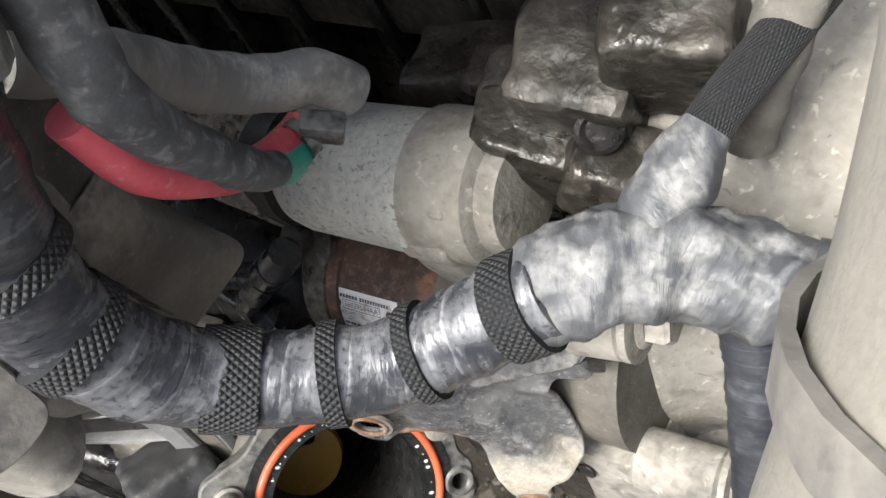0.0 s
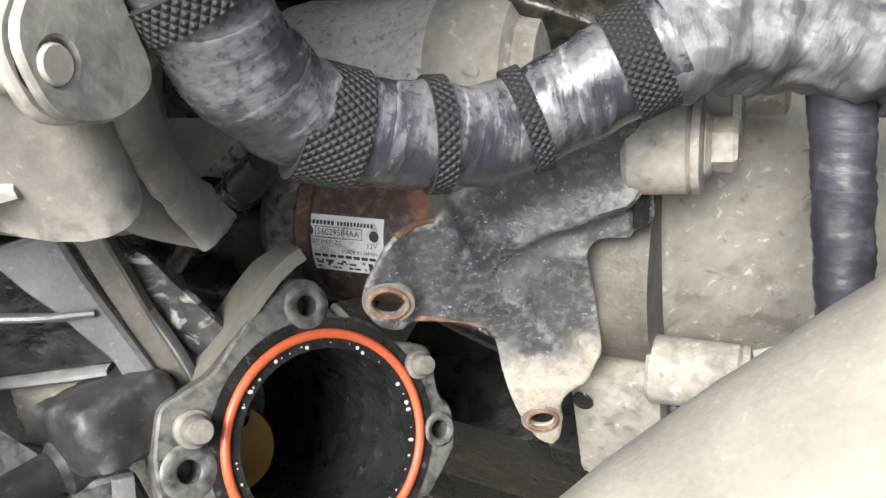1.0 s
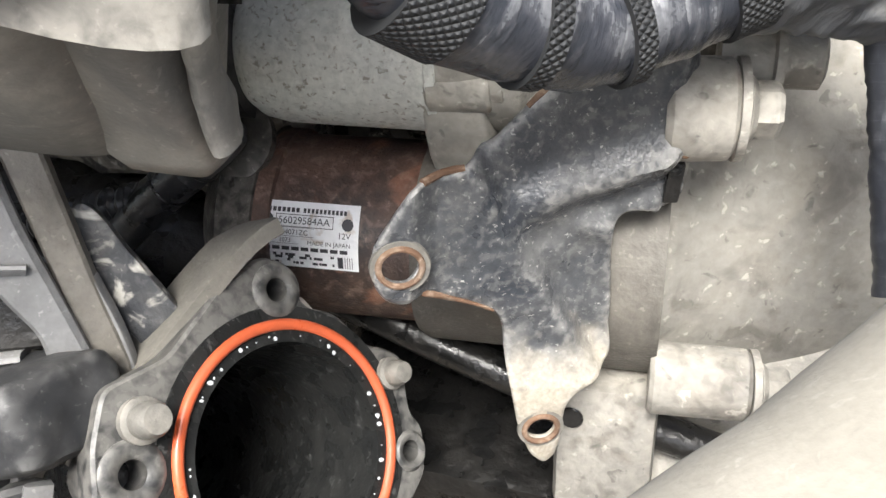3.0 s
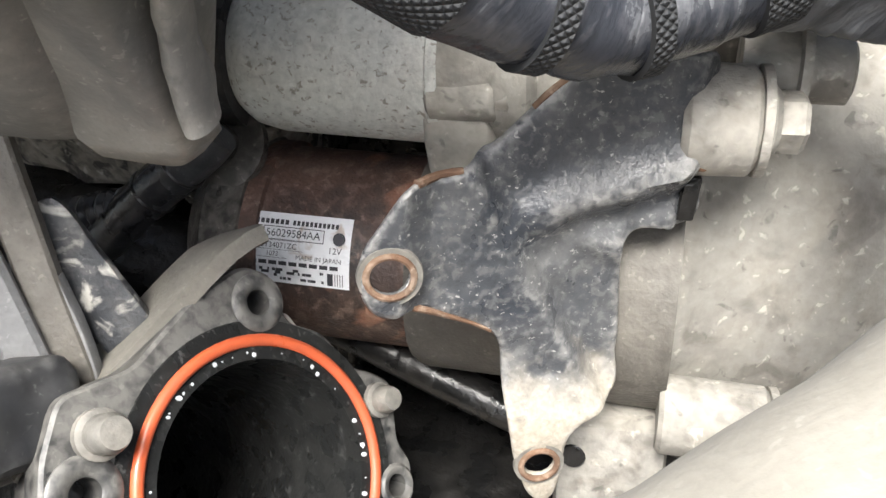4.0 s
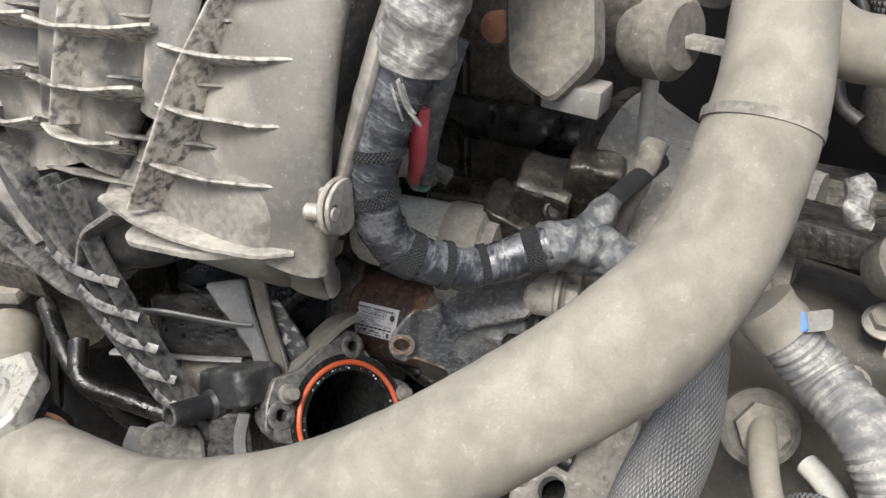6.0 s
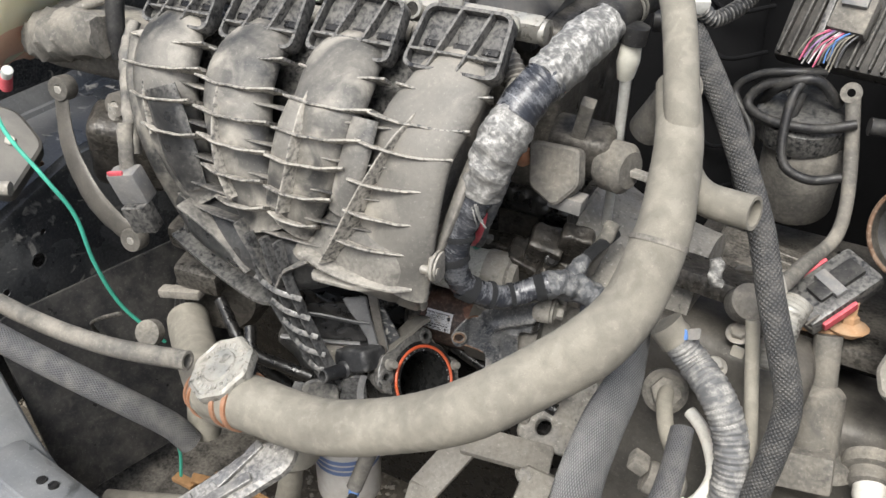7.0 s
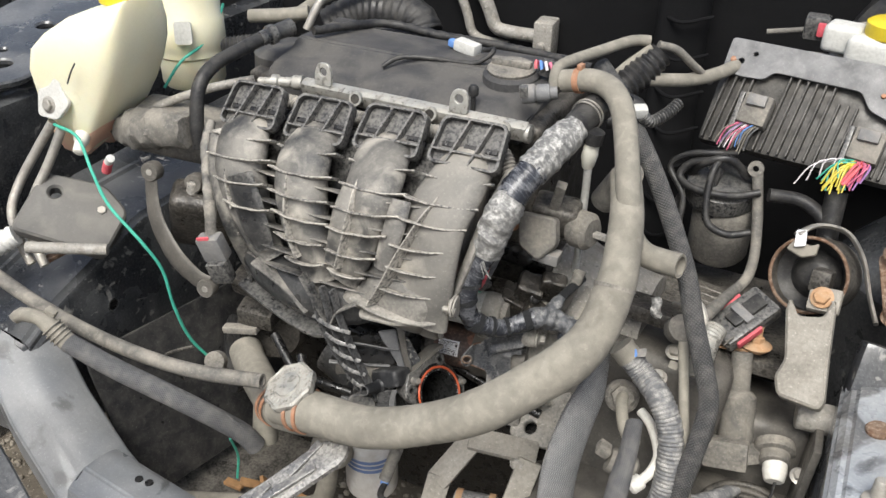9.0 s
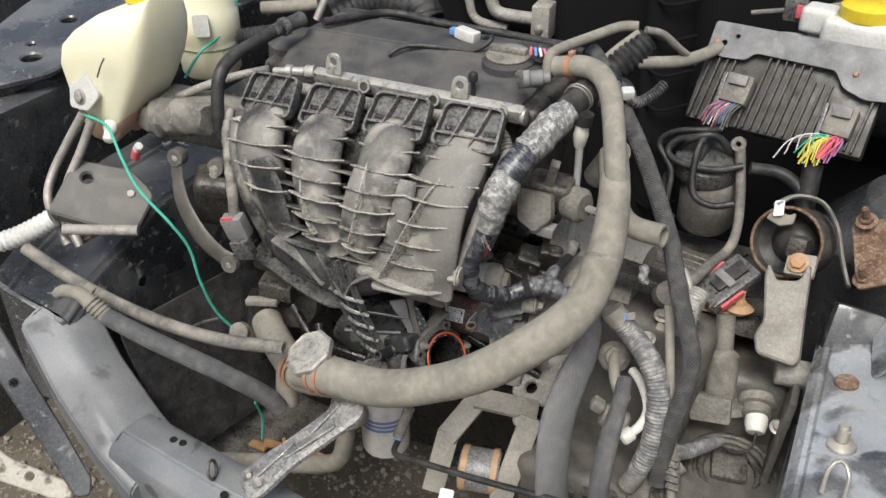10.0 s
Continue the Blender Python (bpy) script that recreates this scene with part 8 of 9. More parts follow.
part("vane", plate(B(), axes((0.118, -0.148, 0.585), (0.55, -0.75, 0.4), (1, 0.4, 0)), rounded([(-0.022, -0.026), (0.004, -0.030), (0.018, -0.020), (0.016, 0.008), (0.0, 0.014), (-0.016, 0.010)], 0.008, 4), 0.006, (), 0.0015), "plastic_low", ac, "curved black plastic vane")
part("vane_edge", fin_strip([(0.098, -0.158, 0.596), (0.094, -0.164, 0.582), (0.098, -0.168, 0.566)], 0.012, 0.0024, (0.6, 0.7, 0)), "stay", ac, "pale edge of the vane")
part("vane", plate(B(), axes((0.142, -0.128, 0.590), (0.5, -0.8, 0.3), (1, 0.5, 0)), rounded([(-0.014, -0.020), (0.012, -0.022), (0.010, 0.010), (-0.010, 0.008)], 0.005), 0.005, (), 0.0012), "ladder", ac)
part("vane_rib", fin_strip([(0.150, -0.128, 0.603), (0.149, -0.134, 0.590), (0.151, -0.138, 0.576)], 0.006, 0.0022, (0.5, 0.8, 0)), "stay", ac)
part("oily_ledge", lump(B(), at(0.085, -0.020, 0.585, 12, 8, 0), (0.13, 0.05, 0.036), 0.005, 90.0), "grease_and_hole_shade", ac, "wet oily ledge")
part("gritty_ledge", lump(B(), at(0.085, 0.012, 0.628, 24, 4, 0), (0.14, 0.05, 0.030), 0.004, 120.0), "grit", ac, "ledge caked with pale grit")
part("dark_tube", tube(B(), [(0.155, -0.0315, 0.6425), (0.147, -0.034, 0.635), (0.130, -0.037, 0.621), (0.112, -0.040, 0.604), (0.098, -0.042, 0.590)], [0.0060, 0.0066, 0.0066, 0.0060, 0.0056], 20, 0.003, wrinkle=0.0003), "wet_rubber", ac, "smooth black rubber sleeve of the loom")
for p_ in ((0.1440, -0.0345, 0.6325), (0.1340, -0.0362, 0.6243)):
    part("sleeve_edge", ring(B(), axes(p_, (0.82, 0.12, 0.72)), 0.0066, 0.0006, 28, 6), "grease_and_hole_shade", ac)
part("loom_branch", tube(B(), [(0.128, -0.036, 0.6195), (0.110, -0.038, 0.6145), (0.0925, -0.0395, 0.6085), (0.070, -0.041, 0.602)], 0.0046, 20, 0.0007, rings=0.0012, pitch=0.0032), "wet_rubber", ac, "corrugated branch of the loom")
part("wet_pipe", tube(B(), [(0.13, 0.0, 0.575), (0.18, -0.012, 0.568), (0.23, -0.018, 0.556), (0.30, -0.02, 0.54)], 0.006, 12), "grease_and_hole_shade", ac, "wet black pipe")
part("grey_box", block(B(), at(0.040, -0.055, 0.545, 5, 5, 10), (0.03, 0.02, 0.03), 0.005), "hose_dark", ac)
part("white_bottle_end", lathe(B(), axes((-0.115, -0.13, 0.55), (0.2, -0.8, 0.5)), [(0.014, 0), (0.014, 0.012), (0.01, 0.014)], 18), "hose_dark", ac)

# ---------------------------------------------------------------- under the hose: oil filter, pipes, lower mount
of = thing("oil_filter", (0.068, -0.085, 0.33), "white oil filter can with faded blue print", "oil filter")
part("can", lathe(B(), at(0.068, -0.085, 0.345), [(0.030, -0.004), (0.036, 0.0), (0.037, 0.006), (0.037, 0.105), (0.033, 0.11)], 40), "filter", of)
for z in (0.402, 0.410, 0.418):
    part("print_band", lathe(B(), at(0.068, -0.085, z), [(0.0374, -0.0028), (0.0376, 0), (0.0374, 0.0028)], 40, cap=False), "blue_print", of, "faded blue print band")
hose("low_pipe", [(-0.16, -0.235, 0.345), (-0.07, -0.195, 0.345), (-0.005, -0.168, 0.345), (0.022, -0.152, 0.352), (0.030, -0.142, 0.38), (0.032, -0.132, 0.43)], 0.0135, "hose", "dusty tan lower pipe with a bend", "pipe")
solo("pipe_hanger", lathe(B(), at(0.033, -0.13, 0.425), [(0.028, 0), (0.03, 0.004), (0.024, 0.03), (0.012, 0.05)], 24), "hose", "dusty cast pipe flange", "flange")
MLB = axes((0.055, -0.305, 0.540), (-0.15, -0.35, 0.9), (0.55, 0.85, 0.3))
bm = B()
plate(bm, MLB, rounded([(-0.045, -0.022), (-0.02, -0.024), (0.02, -0.017), (0.12, -0.022), (0.14, 0.0), (0.11, 0.018), (0.03, 0.020), (0.0, 0.024), (-0.04, 0.022)], 0.010), 0.014, [(-0.028, 0.010, 0.005), (-0.022, -0.010, 0.0045)], 0.004)
lb = solo("lock_bracket", bm, "cast_shine", "shiny dented cast front bracket on the cross-member", "bracket")
for hx, hy in ((-0.028, 0.010), (-0.022, -0.010)):
    part("bolt", hexa(B(), MLB @ at(hx, hy, 0.006), 0.0042, 0.006, 0.0058), "steel", lb, "bright bolt in its hole")
for k, (hx, hy, a, w) in enumerate(((0.010, 0.004, 8, 0.06), (0.055, -0.006, -6, 0.07), (0.085, 0.008, 12, 0.05))):
    part("cast_ridge", lump(B(), MLB @ at(hx, hy, 0.0145, 0, 0, a), (w, 0.010, 0.007), 0.0016, 70.0), "cast_shine", lb)
hp_ = thing("washer_hose", (0.25, -0.19, 0.46), "thin black pipe with a grey stub and blue plug", "pipe")
part("pipe", tube(B(), [(0.150, -0.150, 0.470), (0.153, -0.168, 0.468), (0.166, -0.178, 0.472), (0.200, -0.184, 0.483), (0.282, -0.196, 0.505), (0.391, -0.200, 0.524), (0.47, -0.205, 0.538)], 0.0042, 12), "rubber", hp_)
part("stub", tube(B(), [(0.148, -0.148, 0.473), (0.152, -0.138, 0.492), (0.156, -0.128, 0.512)], 0.0078, 16), "hose_dark", hp_, "grey rubber stub")
part("blue_plug", tube(B(), [(0.149, -0.151, 0.468), (0.150, -0.147, 0.478)], 0.0055, 12), "blue_wire", hp_, "blue plug")
lm = thing("torque_mount", (0.25, -0.12, 0.38), "dusty torque mount with a scuffed rubber bush", "mount")
bm = B()
for a, b, w in (((0.195, -0.165, 0.40), (0.200, -0.130, 0.470), 0.010), ((0.200, -0.130, 0.470), (0.226, -0.088, 0.512), 0.010), ((0.226, -0.088, 0.512), (0.300, -0.070, 0.505), 0.010), ((0.300, -0.085, 0.50), (0.288, -0.150, 0.41), 0.012)):
    a, b = Vector(a), Vector(b)
    part("cage_bar", block(B(), axes((a + b) / 2, b - a, (0.3, -0.3, 1)), (w, 0.03, (b - a).length + 0.01), 0.003), "tan_dust", lm, "dusty cast bar of the cage")
bm = B()
lathe(bm, axes((0.222, -0.135, 0.425), (1, 0.25, -0.02)), [(0.018, -0.002), (0.028, 0.0), (0.03, 0.004), (0.03, 0.050), (0.028, 0.054), (0.012, 0.055)], 36)
part("bush", bm, "paint_black", lm, "scuffed black bush")
for k in (0.006, 0.046):
    part("bush_band", band((0.222 + k, -0.135 + 0.25 * k, 0.425), (1, 0.25, -0.02), 0.0302, 0.008, 0.0012), "rust_light", lm, "rusty sleeve band")
part("cage_bolt", hexa(B(), axes((0.287, -0.086, 0.497), (0.1, -0.8, 0.5)), 0.008, 0.010, 0.011), "alu", lm)
solo("paper_tag", plate(B(), axes((0.236, -0.185, 0.425), (-0.1, -0.7, 0.7), (1, 0.1, 0.1)), rounded([(-0.010, -0.02), (0.010, -0.018), (0.012, 0.018), (-0.008, 0.018)], 0.003), 0.002), "label", "white paper tag on the mount", "tag")
bm = B()
plate(bm, axes((0.296, -0.030, 0.512), (-0.1, -0.55, 0.83), (1, 0.1, 0.1)), rounded([(-0.028, -0.022), (0.03, -0.03), (0.045, 0.05), (-0.005, 0.05), (-0.026, 0.01)], 0.012), 0.012, [(-0.002, -0.006, 0.0085)], 0.002)
solo("gearbox_lug", bm, "alu", "dusty cast lug with an oval hole", "casting")
for k in range(6):
    x, y = -0.12 + 0.02 * k, -0.13 + 0.012 * (k % 3)
    solo("debris", block(B(), at(x, y, 0.318, 20 * k, 30 * k, 40 * k), (0.03, 0.012, 0.006), 0.001), "wood", "broken orange-brown debris on the undertray", "debris", "debris on the tray")

# ---------------------------------------------------------------- control unit and loose wires
EC = axes((0.506, 0.298, 0.868), Vector((-0.12, -0.80, 0.58)), (1, 0.0, -0.105))
ec = thing("engine_computer", (0.513, 0.302, 0.78), "dusty finned engine control unit with two plugs", "control unit")
part("case", block(B(), EC @ at(0, 0, -0.012), (0.235, 0.125, 0.026), 0.005), "ecm", ec, "cast case")
for k in range(21):
    x = -0.108 + 0.0108 * k
    if -0.075 < x < -0.035 or 0.062 < x < 0.10:
        part("fin", block(B(), EC @ at(x, -0.045 if x < 0 else -0.05, 0.004, 0, 0, -4), (0.003, 0.032 if x < 0 else 0.018, 0.010), 0.0006, 1), "ecm", ec)
    else:
        part("fin", block(B(), EC @ at(x, -0.010 if x < 0.03 else -0.02, 0.004, 0, 0, -4), (0.003, 0.100 if x < 0.03 else 0.08, 0.010), 0.0006, 1), "ecm", ec)
bm = B()
plate(bm, EC @ at(0.01, 0.030, 0.010), rounded([(-0.125, 0.0), (-0.125, 0.045), (0.14, 0.045), (0.14, -0.015), (0.09, -0.022), (0.06, -0.012), (0.045, 0.008), (-0.06, 0.010), (-0.07, -0.002), (-0.10, -0.004)], 0.006), 0.003, [(-0.105, 0.016, 0.004), (0.07, 0.008, 0.003), (-0.09, 0.028, 0.003)], 0.0006)
part("cover_plate", bm, "stay", ec, "bare grey mounting plate")
for x, n in ((-0.055, 0), (0.082, 1)):
    pg = part("socket", block(B(), EC @ at(x, -0.014 - 0.012 * n, 0.012, 0, 0, -3), (0.036, 0.040, 0.026), 0.004), "hose_dark", ec, "square plug socket")
    part("socket_clip", block(B(), EC @ at(x, -0.014 - 0.012 * n + 0.01, 0.027), (0.024, 0.014, 0.008), 0.002), "grey_plastic", pg)
    part("socket_frame", block(B(), EC @ at(x - 0.022, -0.024 - 0.012 * n, 0.010), (0.006, 0.06, 0.02), 0.001), "plastic_clean", pg)
for x, y, r in ((-0.105, 0.046, 0.004), (0.08, 0.038, 0.003)):
    part("unit_screw", hexa(B(), EC @ at(x, y, 0.013), r, 0.003), "clip", ec)
w1 = thing("plug_wires", (0.44, 0.26, 0.79), "bundle of thin white and violet wires from the control unit", "wires")
rw = random.Random(17)
for k in range(18):
    a = EC @ Vector((-0.068 + 0.0016 * k, -0.030, 0.014 + 0.004 * (k % 2)))
    b = EC @ Vector((-0.082 + 0.0019 * k + rw.uniform(-0.002, 0.002), -0.048 + rw.uniform(-0.004, 0.003), 0.020 + rw.uniform(0, 0.007)))
    c = EC @ Vector((-0.090 + 0.0022 * k + rw.uniform(-0.003, 0.003), -0.066 + rw.uniform(-0.006, 0.004), 0.014 + rw.uniform(-0.003, 0.006)))
    part("wire", tube(B(), [tuple(a), tuple(b), tuple(c)], 0.0008, 6), rw.choice(("white_wire", "white_wire", "violet_wire", "tape_grey", "blue_wire", "hose", "pink_wire")), w1)
w2 = thing("plug_wires", (0.58, 0.24, 0.78), "cut yellow, pink and white wires hanging from the control unit", "wires")
for k in range(34):
    if k < 4:
        kind, r, tip, bow = "white_wire", 0.0009, (0.020 + 0.012 * k, -0.092 + 0.008 * k, 0.022), -0.012
    elif k < 16:
        kind, r, tip, bow = "yellow_wire", 0.0011, (0.050 + 0.0024 * (k - 4) + rw.uniform(-0.003, 0.003), -0.090 + rw.uniform(-0.009, 0.007), 0.030 + rw.uniform(-0.008, 0.006)), -0.006
    elif k < 23:
        kind, r, tip, bow = "green_wire", 0.0010, (0.046 + 0.0055 * (k - 16) + rw.uniform(-0.003, 0.003), -0.084 + rw.uniform(-0.013, 0.010), 0.028 + rw.uniform(-0.008, 0.008)), -0.008
    elif k < 26:
        kind, r, tip, bow = "red_wire", 0.0019, (0.071 + 0.0026 * (k - 23), -0.080 + rw.uniform(-0.004, 0.002), 0.034), 0.0
    else:
        kind, r, tip, bow = "pink_wire" if k % 3 else "violet_wire", 0.0012, (0.078 + 0.0018 * (k - 26), -0.078 + rw.uniform(-0.006, 0.006), 0.030 + rw.uniform(-0.004, 0.004)), 0.006
    root = Vector((0.071 + 0.0026 * (k % 9), -0.046, 0.013 + 0.003 * (k % 3)))
    tip = Vector(tip)
    mid = (root + tip) / 2 + Vector((bow + rw.uniform(-0.003, 0.003), 0.006, 0.008 + rw.uniform(0, 0.004)))
    part("wire", tube(B(), [tuple(EC @ root), tuple(EC @ mid), tuple(EC @ tip)], r, 6), kind, w2)
hc = thing("harness_cables", (0.43, 0.22, 0.75), "black harness cables looped below the control unit", "cable")
for r, q in ((0.0050, ((-0.070, -0.066, -0.004), (-0.082, -0.084, 0.006), (-0.112, -0.096, 0.004), (-0.122, -0.116, 0.0), (-0.096, -0.128, 0.004), (-0.050, -0.124, 0.0), (-0.020, -0.108, -0.010))),
             (0.0042, ((-0.062, -0.068, -0.004), (-0.088, -0.078, 0.010), (-0.120, -0.088, 0.008), (-0.138, -0.108, 0.0), (-0.110, -0.140, -0.004), (-0.104, -0.180, -0.012))),
             (0.0048, ((-0.074, -0.070, 0.002), (-0.080, -0.100, 0.010), (-0.076, -0.140, 0.006), (-0.066, -0.166, 0.0), (-0.040, -0.172, -0.006), (-0.015, -0.160, -0.014)))):
    part("cable", tube(B(), [tuple(EC @ Vector(p)) for p in q], r, 10), "rubber", hc)

# brake fluid reservoir behind the control unit
br = thing("brake_reservoir", (0.60, 0.36, 0.90), "white brake fluid reservoir with a yellow cap", "reservoir")
part("tank", block(B(), at(0.615, 0.36, 0.928, 0, 0, -10), (0.10, 0.07, 0.045), 0.012, 4), "tank_white", br)
part("front_lobe", block(B(), at(0.556, 0.372, 0.938, 0, 0, -10), (0.045, 0.04, 0.035), 0.008, 3), "tank_white", br)
part("cap", lathe(B(), at(0.612, 0.362, 0.950), [(0.034, 0), (0.035, 0.003), (0.035, 0.016), (0.031, 0.019), (0, 0.019)], 32), "yellow", br, "yellow cap")
bm = B()
pin(bm, (0.548, 0.39, 0.90), (0.575, 0.375, 0.912), 0.012, 20)
block(bm, at(0.56, 0.382, 0.893, 10, 0, -20), (0.03, 0.03, 0.03), 0.005)
part("cylinder", bm, "alu_bright", br, "bright master cylinder")
for dz in (0.0, 0.010):
    hose("brake_line", [(0.46, 0.40, 0.90 + dz), (0.50, 0.392, 0.906 + dz), (0.545, 0.39, 0.902 + dz)], 0.0035, "steel", "thin steel brake line", "pipe", "brake lines")
part("latch", block(B(), at(0.52, 0.415, 0.935), (0.03, 0.03, 0.03), 0.004), "plastic_clean", br)
part("red_latch", block(B(), at(0.527, 0.398, 0.936), (0.010, 0.006, 0.018), 0.002), "red_wire", br, "red latch")
solo("booster", lathe(B(), axes((0.66, 0.60, 0.86), (0, -1, 0.05)), [(0.14, 0), (0.14, 0.05), (0.10, 0.09), (0.04, 0.10)], 40), "rubber", "black brake booster on the firewall", "booster")

# hydraulic unit below, pipes and bellows in the dark corner
ah = thing("hydraulic_unit", (0.44, 0.28, 0.62), "dark hydraulic unit with a grey motor below the control unit", "hydraulic unit")
part("motor", lathe(B(), axes((0.452, 0.29, 0.63), (0.02, -0.25, 1)), [(0.038, 0), (0.041, 0.006), (0.041, 0.085), (0.036, 0.092)], 32), "hose_dark", ah, "dusty grey motor can")
part("cap_ring", lathe(B(), axes((0.445, 0.272, 0.722), (0.02, -0.25, 1)), [(0.046, 0), (0.048, 0.006), (0.046, 0.024), (0.03, 0.032), (0, 0.034)], 32), "plastic_clean", ah)
for pts_ in ([(0.400, 0.270, 0.745), (0.420, 0.245, 0.775), (0.45, 0.25, 0.785), (0.475, 0.262, 0.76)], [(0.405, 0.26, 0.735), (0.392, 0.25, 0.70), (0.400, 0.235, 0.665), (0.416, 0.228, 0.655)], [(0.44, 0.252, 0.77), (0.435, 0.24, 0.735), (0.442, 0.235, 0.705)]):
    part("loom", tube(B(), pts_, 0.0055, 12), "rubber", ah)
part("bracket_pipe", tube(B(), [(0.486, 0.256, 0.771), (0.500, 0.231, 0.718), (0.508, 0.201, 0.682), (0.506, 0.171, 0.662), (0.490, 0.121, 0.660), (0.478, 0.071, 0.662), (0.472, 0.060, 0.662)], [0.007, 0.007, 0.0065, 0.0068, 0.007, 0.008, 0.008], 14), "hose_dark", ah, "dusty grey hose over the gearbox")
part("pipe_eye", lathe(B(), axes((0.483, 0.258, 0.776), (0, -0.9, 0.3)), [(0.004, 0), (0.010, 0), (0.010, 0.008), (0.004, 0.008), (0.004, 0)], 20, cap=False), "hose_dark", ah)
hose("cross_loom", [(0.49, 0.23, 0.782), (0.53, 0.24, 0.778), (0.56, 0.225, 0.765), (0.575, 0.215, 0.74)], 0.0085, "rubber", "black loom under the control unit", "loom")
hose("dark_loom", [(0.565, 0.24, 0.80), (0.567, 0.22, 0.75), (0.572, 0.20, 0.71), (0.57, 0.22, 0.66)], 0.013, "rubber", "thick black loom beside the gearbox", "loom")
solo("pale_bracket", plate(B(), axes((0.545, 0.175, 0.745), (-0.2, -0.7, 0.6), (1, 0, 0.1)), rounded([(-0.018, 0.0), (-0.010, 0.012), (0.010, 0.006), (0.018, 0.010), (0.016, -0.005), (0.0, -0.009)], 0.003), 0.007, (), 0.001), "hose", "chipped pale bracket near the mount", "bracket")
fan = thing("finned_tray", (0.43, 0.20, 0.62), "dark ribbed battery tray floor", "tray")
for k in range(7):
    part("slat", block(B(), at(0.44, 0.13 + 0.022 * k, 0.630 - 0.004 * k, 0, 4, -6), (0.13, 0.016, 0.010), 0.002, 1), "steel_dark", fan)
part("tray_base", block(B(), at(0.46, 0.22, 0.60, -6, 0, 0), (0.22, 0.24, 0.02), 0.005), "steel_dark", fan)

# relay box with red clips
rl = thing("connector_block", (0.50, 0.10, 0.65), "black lever connector with red clips lying on the gearbox", "connector")
MR = axes((0.496, 0.110, 0.662), Vector((-0.15, -0.45, 0.88)), (0.55, 0.75, 0.1))
part("shell", block(B(), MR, (0.080, 0.046, 0.022), 0.006), "plastic_clean", rl)
part("lever", block(B(), MR @ at(0.006, 0, 0.012), (0.050, 0.020, 0.008), 0.003), "rubber", rl)
part("groove", block(B(), MR @ at(0.0, 0, 0.0125), (0.012, 0.030, 0.008), 0.002), "grey_plastic", rl)
for s in (-1, 1):
    part("red_clip", block(B(), MR @ at(-0.006 + 0.006 * s, 0.0255 * s, 0.002), (0.036, 0.004, 0.010), 0.001), "red_wire", rl, "red locking clip")
    part("wire_bail", tube(B(), [tuple(MR @ Vector((-0.040, 0.022 * s, 0.006))), tuple(MR @ Vector((-0.044, 0.020 * s, 0.014))), tuple(MR @ Vector((-0.030, 0.020 * s, 0.016)))], 0.0012, 6), "steel_dark", rl)
solo("vent_filter", lathe(B(), axes((0.435, 0.035, 0.68), (0.4, -0.5, 0.7)), [(0.014, 0), (0.016, 0.004), (0.016, 0.02), (0.010, 0.024)], 22), "hose_dark", "dusty breather on the gearbox", "breather")
solo("foil_scrap", tube(B(), [(0.412, -0.005, 0.745), (0.416, -0.008, 0.738), (0.418, -0.012, 0.730), (0.424, -0.012, 0.728)], [0.004, 0.007, 0.006, 0.003], 14, 0.002, wrinkle=0.002), "foil", "scrap of crumpled foil", "scrap")
solo("pale_tab", plate(B(), axes((0.447, -0.012, 0.668), (-0.2, -0.7, 0.6), (1, 0, 0)), rounded([(-0.006, -0.004), (0.005, -0.005), (0.006, 0.004), (-0.005, 0.005)], 0.002), 0.002), "hose", "pale plastic tab on the gearbox", "tab")
hose("cable_end", [(0.478, 0.035, 0.70), (0.474, 0.018, 0.69), (0.473, 0.002, 0.675), (0.474, -0.012, 0.66)], [0.013, 0.013, 0.0125, 0.010], "alu_bright", "crimped bright cable end", "cable", rings=0.001, pitch=0.004, step=0.001)
bm = B()
tube(bm, [(0.425, 0.06, 0.70), (0.440, 0.04, 0.715), (0.455, 0.045, 0.72), (0.475, 0.02, 0.695)], 0.0035, 8)
solo("bail_wire", bm, "steel", "bent wire bail over the gearbox", "wire")

# steel pipes and plug on the firewall
fp = thing("evaporator_pipes", (0.03, 0.60, 0.78), "bent aluminium pipes with a square union on the firewall", "pipe")
part("pipe", tube(B(), [(-0.10, 0.60, 0.90), (-0.065, 0.60, 0.83), (-0.05, 0.60, 0.80), (-0.02, 0.60, 0.795), (0.03, 0.60, 0.795)], 0.012, 16), "alu", fp)
part("pipe", tube(B(), [(-0.15, 0.61, 0.90), (-0.115, 0.61, 0.82), (-0.095, 0.61, 0.775), (-0.03, 0.61, 0.765)], 0.0085, 14), "alu", fp)
part("union", block(B(), at(0.045, 0.60, 0.795, 0, 0, 4), (0.035, 0.05, 0.065), 0.006), "alu", fp, "square union block")
part("union_bolt", hexa(B(), axes((0.045, 0.576, 0.785), (0, -1, 0)), 0.008, 0.006, 0.010), "steel", fp)
duct = hose("firewall_duct", [(0.29, 0.56, 1.00), (0.295, 0.54, 0.80), (0.31, 0.50, 0.62), (0.33, 0.45, 0.45)], 0.045, "firewall", "black ribbed duct on the firewall", "duct", flat=0.6)
for k in range(9):
    f = k / 8
    part("duct_rib", tube(B(), [(0.250 + 0.034 * f, 0.555 - 0.09 * f - 0.006, 0.96 - 0.44 * f), (0.292 + 0.030 * f, 0.515 - 0.09 * f, 0.955 - 0.44 * f), (0.334 + 0.030 * f, 0.555 - 0.09 * f - 0.006, 0.96 - 0.44 * f)], 0.003, 8), "firewall", duct)
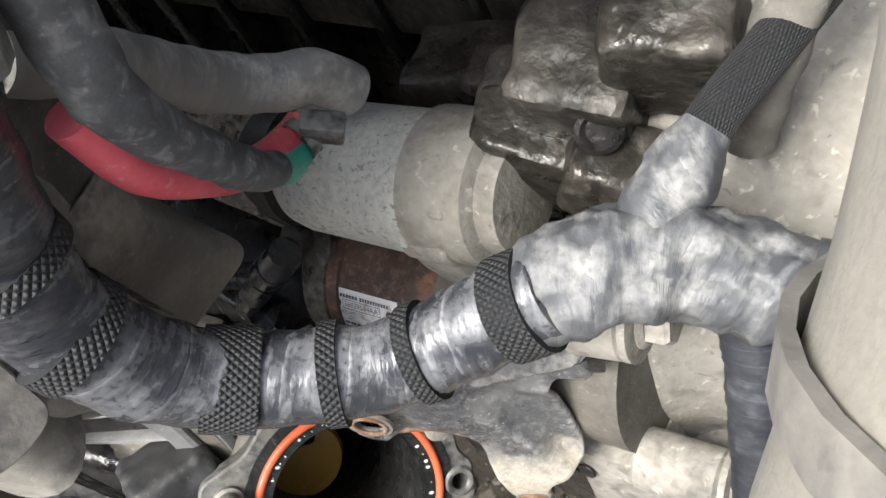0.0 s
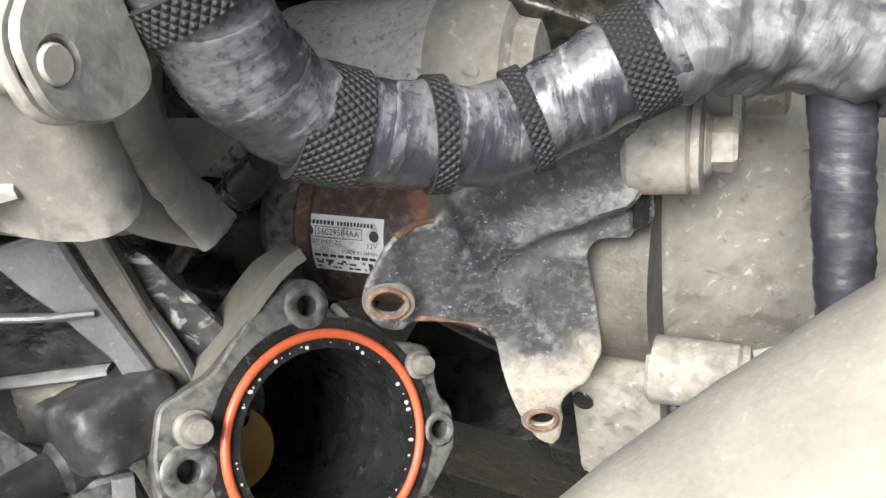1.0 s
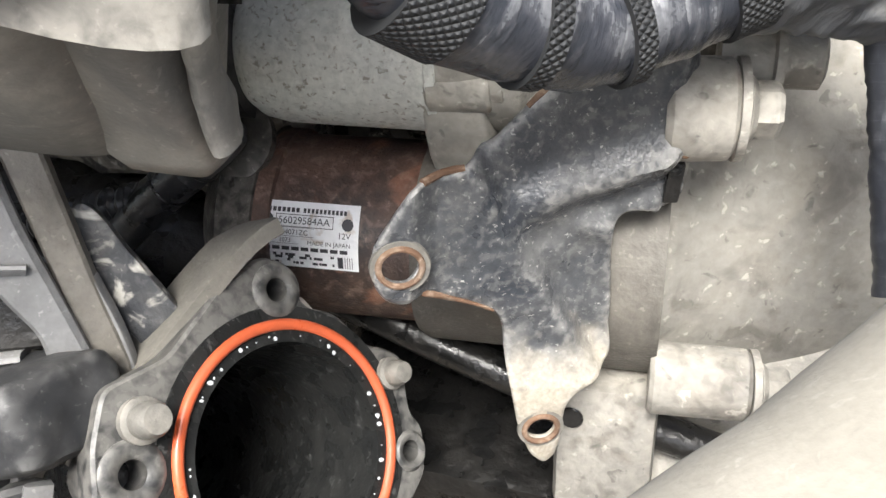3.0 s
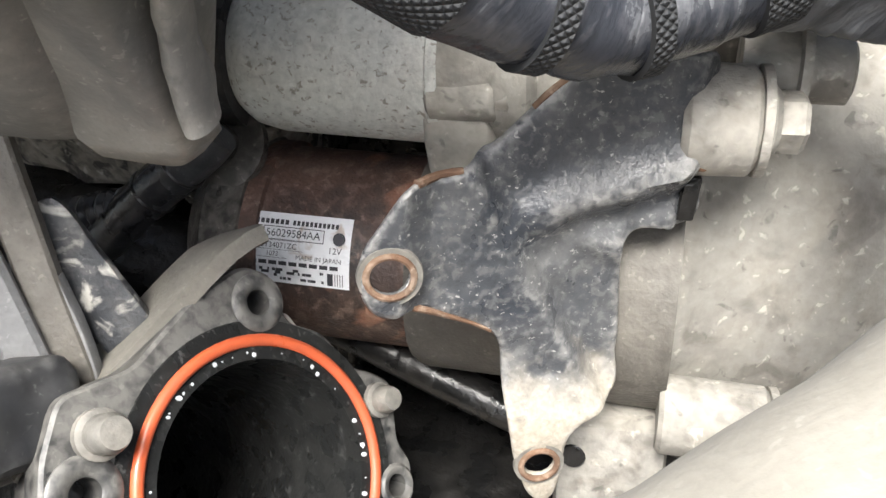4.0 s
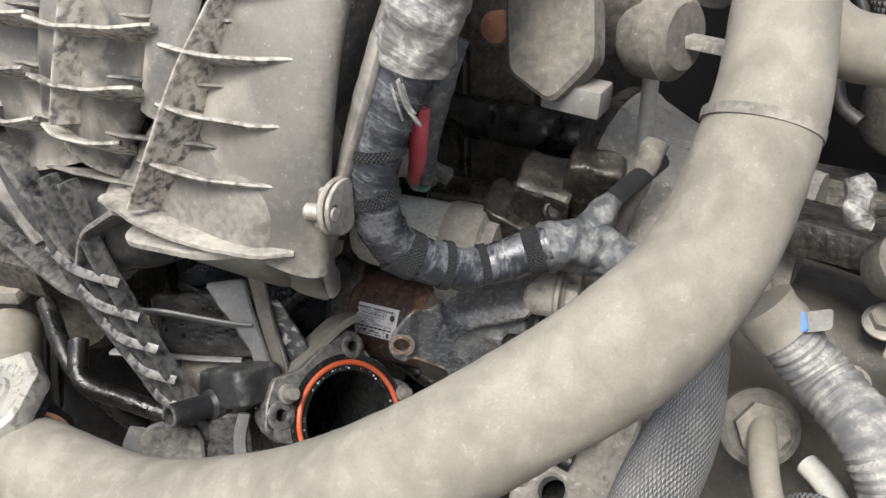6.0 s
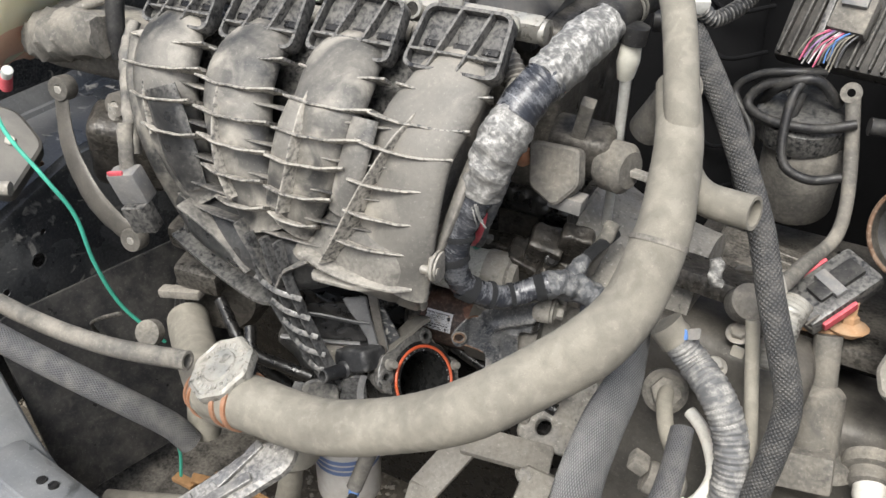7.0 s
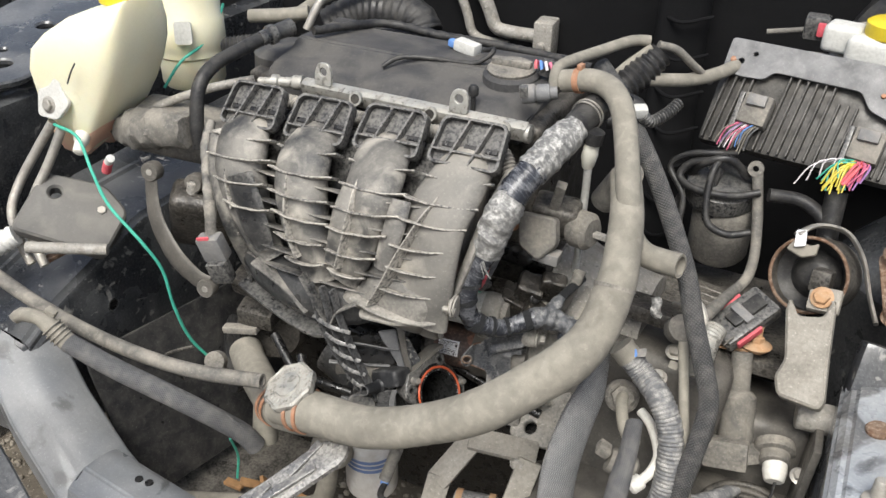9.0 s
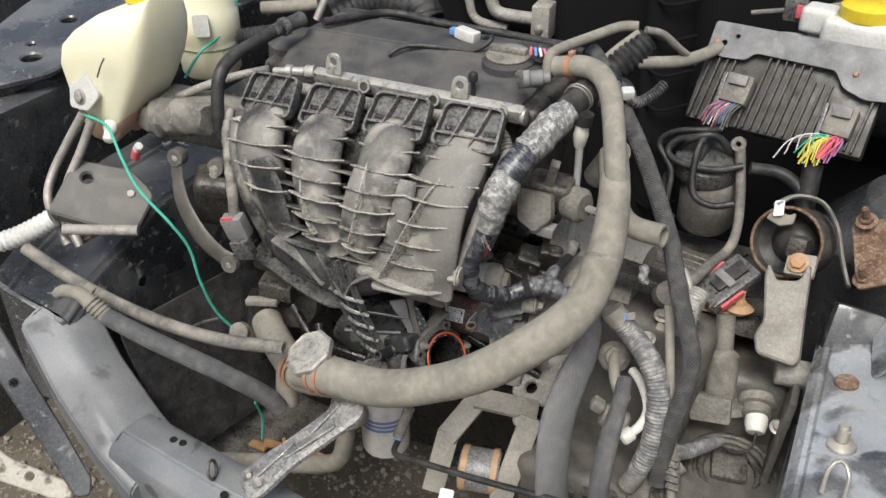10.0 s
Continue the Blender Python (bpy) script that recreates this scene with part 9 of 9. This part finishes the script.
hose("firewall_rod", [(0.42, 0.52, 0.90), (0.50, 0.53, 0.915), (0.57, 0.54, 0.93)], 0.004, "hose_dark", "thin grey rod on the firewall", "rod")
hose("rear_hose", [(-0.22, 0.33, 0.86), (-0.17, 0.36, 0.885), (-0.09, 0.37, 0.885), (-0.06, 0.36, 0.86)], 0.03, "rubber", "fat black rubber hose behind the cover", rings=0.002, pitch=0.012, step=0.002)
hose("rear_pipe", [(-0.24, 0.26, 0.89), (-0.20, 0.30, 0.92), (-0.12, 0.36, 0.95)], 0.009, "hose", "dusty tan pipe behind the cover", "pipe")
hose("rear_pipe", [(-0.17, 0.20, 0.90), (-0.155, 0.22, 0.94), (-0.13, 0.26, 0.98)], 0.006, "steel", "pale steel pipe behind the cover", "pipe")
lw = thing("coil_plug", (0.225, 0.145, 0.92), "cut plug with red and blue wires", "plug")
part("shell", block(B(), at(0.224, 0.150, 0.925, 0, 20, 30), (0.018, 0.012, 0.02), 0.003), "plastic_clean", lw)
for k, mt_ in enumerate(("red_wire", "blue_wire", "white_wire", "pink_wire")):
    part("wire", tube(B(), [(0.218 + 0.003 * k, 0.142, 0.930), (0.214 + 0.006 * k, 0.134, 0.938), (0.216 + 0.007 * k, 0.130, 0.930)], 0.0020, 6), mt_, lw)

# ---------------------------------------------------------------- where the loose things finally lie
SETTLED = {
    "inner_wing_rail": (0.004, 0.017, -0.017), "cross_member_end": (0.029, 0.0, -0.030), "cross_member": (-0.012, 0.005, 0.013), "lock_bracket": (0.014, -0.004, -0.014), "filler_neck.001": (0.001, 0.012, -0.006),
    "oil_filter": (0.004, 0.030, 0.0), "low_pipe": (0.011, 0.019, 0.008), "pipe_hanger": (0.011, 0.019, 0.008), "torque_mount": (0.009, 0.011, 0.007), "gearbox_lug": (-0.001, 0.008, 0.009), "cooler_fitting": (0.010, -0.001, -0.004),
    "gearbox_mount": (-0.001, 0.032, -0.016), "chassis_rail": (-0.001, 0.003, 0.003), "connector_block": (0.004, 0.012, 0.002), "speed_sensor": (0.0, -0.030, 0.026), "hydraulic_unit": (-0.017, 0.009, 0.021), "alternator_bracket": (-0.007, 0.015, -0.014),
    "connector_plug": (0.022, -0.016, 0.026), "side_loom": (0.006, 0.0, -0.012), "breather_cable": (-0.010, -0.006, 0.004), "valve_cover": (0.008, 0.003, -0.003), "quick_connector": (-0.010, -0.002, 0.004), "coil_lead": (-0.031, -0.017, -0.006),
    "evaporator_pipes": (0.005, 0.007, 0.015), "brake_reservoir": (-0.030, 0.003, 0.010), "wing_bracket": (-0.017, -0.022, -0.001), "loose_plug": (-0.032, -0.034, 0.0), "loose_plug_end": (-0.032, -0.034, 0.0),
    "fuel_rail": (0.003, 0.0, -0.003), "thermostat_housing": (0.002, 0.001, -0.007), "wing_top_flange": (0.0, -0.008, -0.013), "exhaust_shield": (-0.040, -0.033, 0.008), "coil_plug": (-0.008, -0.003, -0.001)}
for name, step_ in SETTLED.items():
    bpy.data.objects[name].location += Vector(step_)
tank = bpy.data.objects["washer_bottle"]
tank.scale = (0.80, 0.80, 0.92)
tank.location = Vector((-0.36, -0.104, 0.855)) - Vector((0.80 * (-0.400 + 0.28), 0.80 * -0.090, 0.92 * (0.846 - 0.78)))
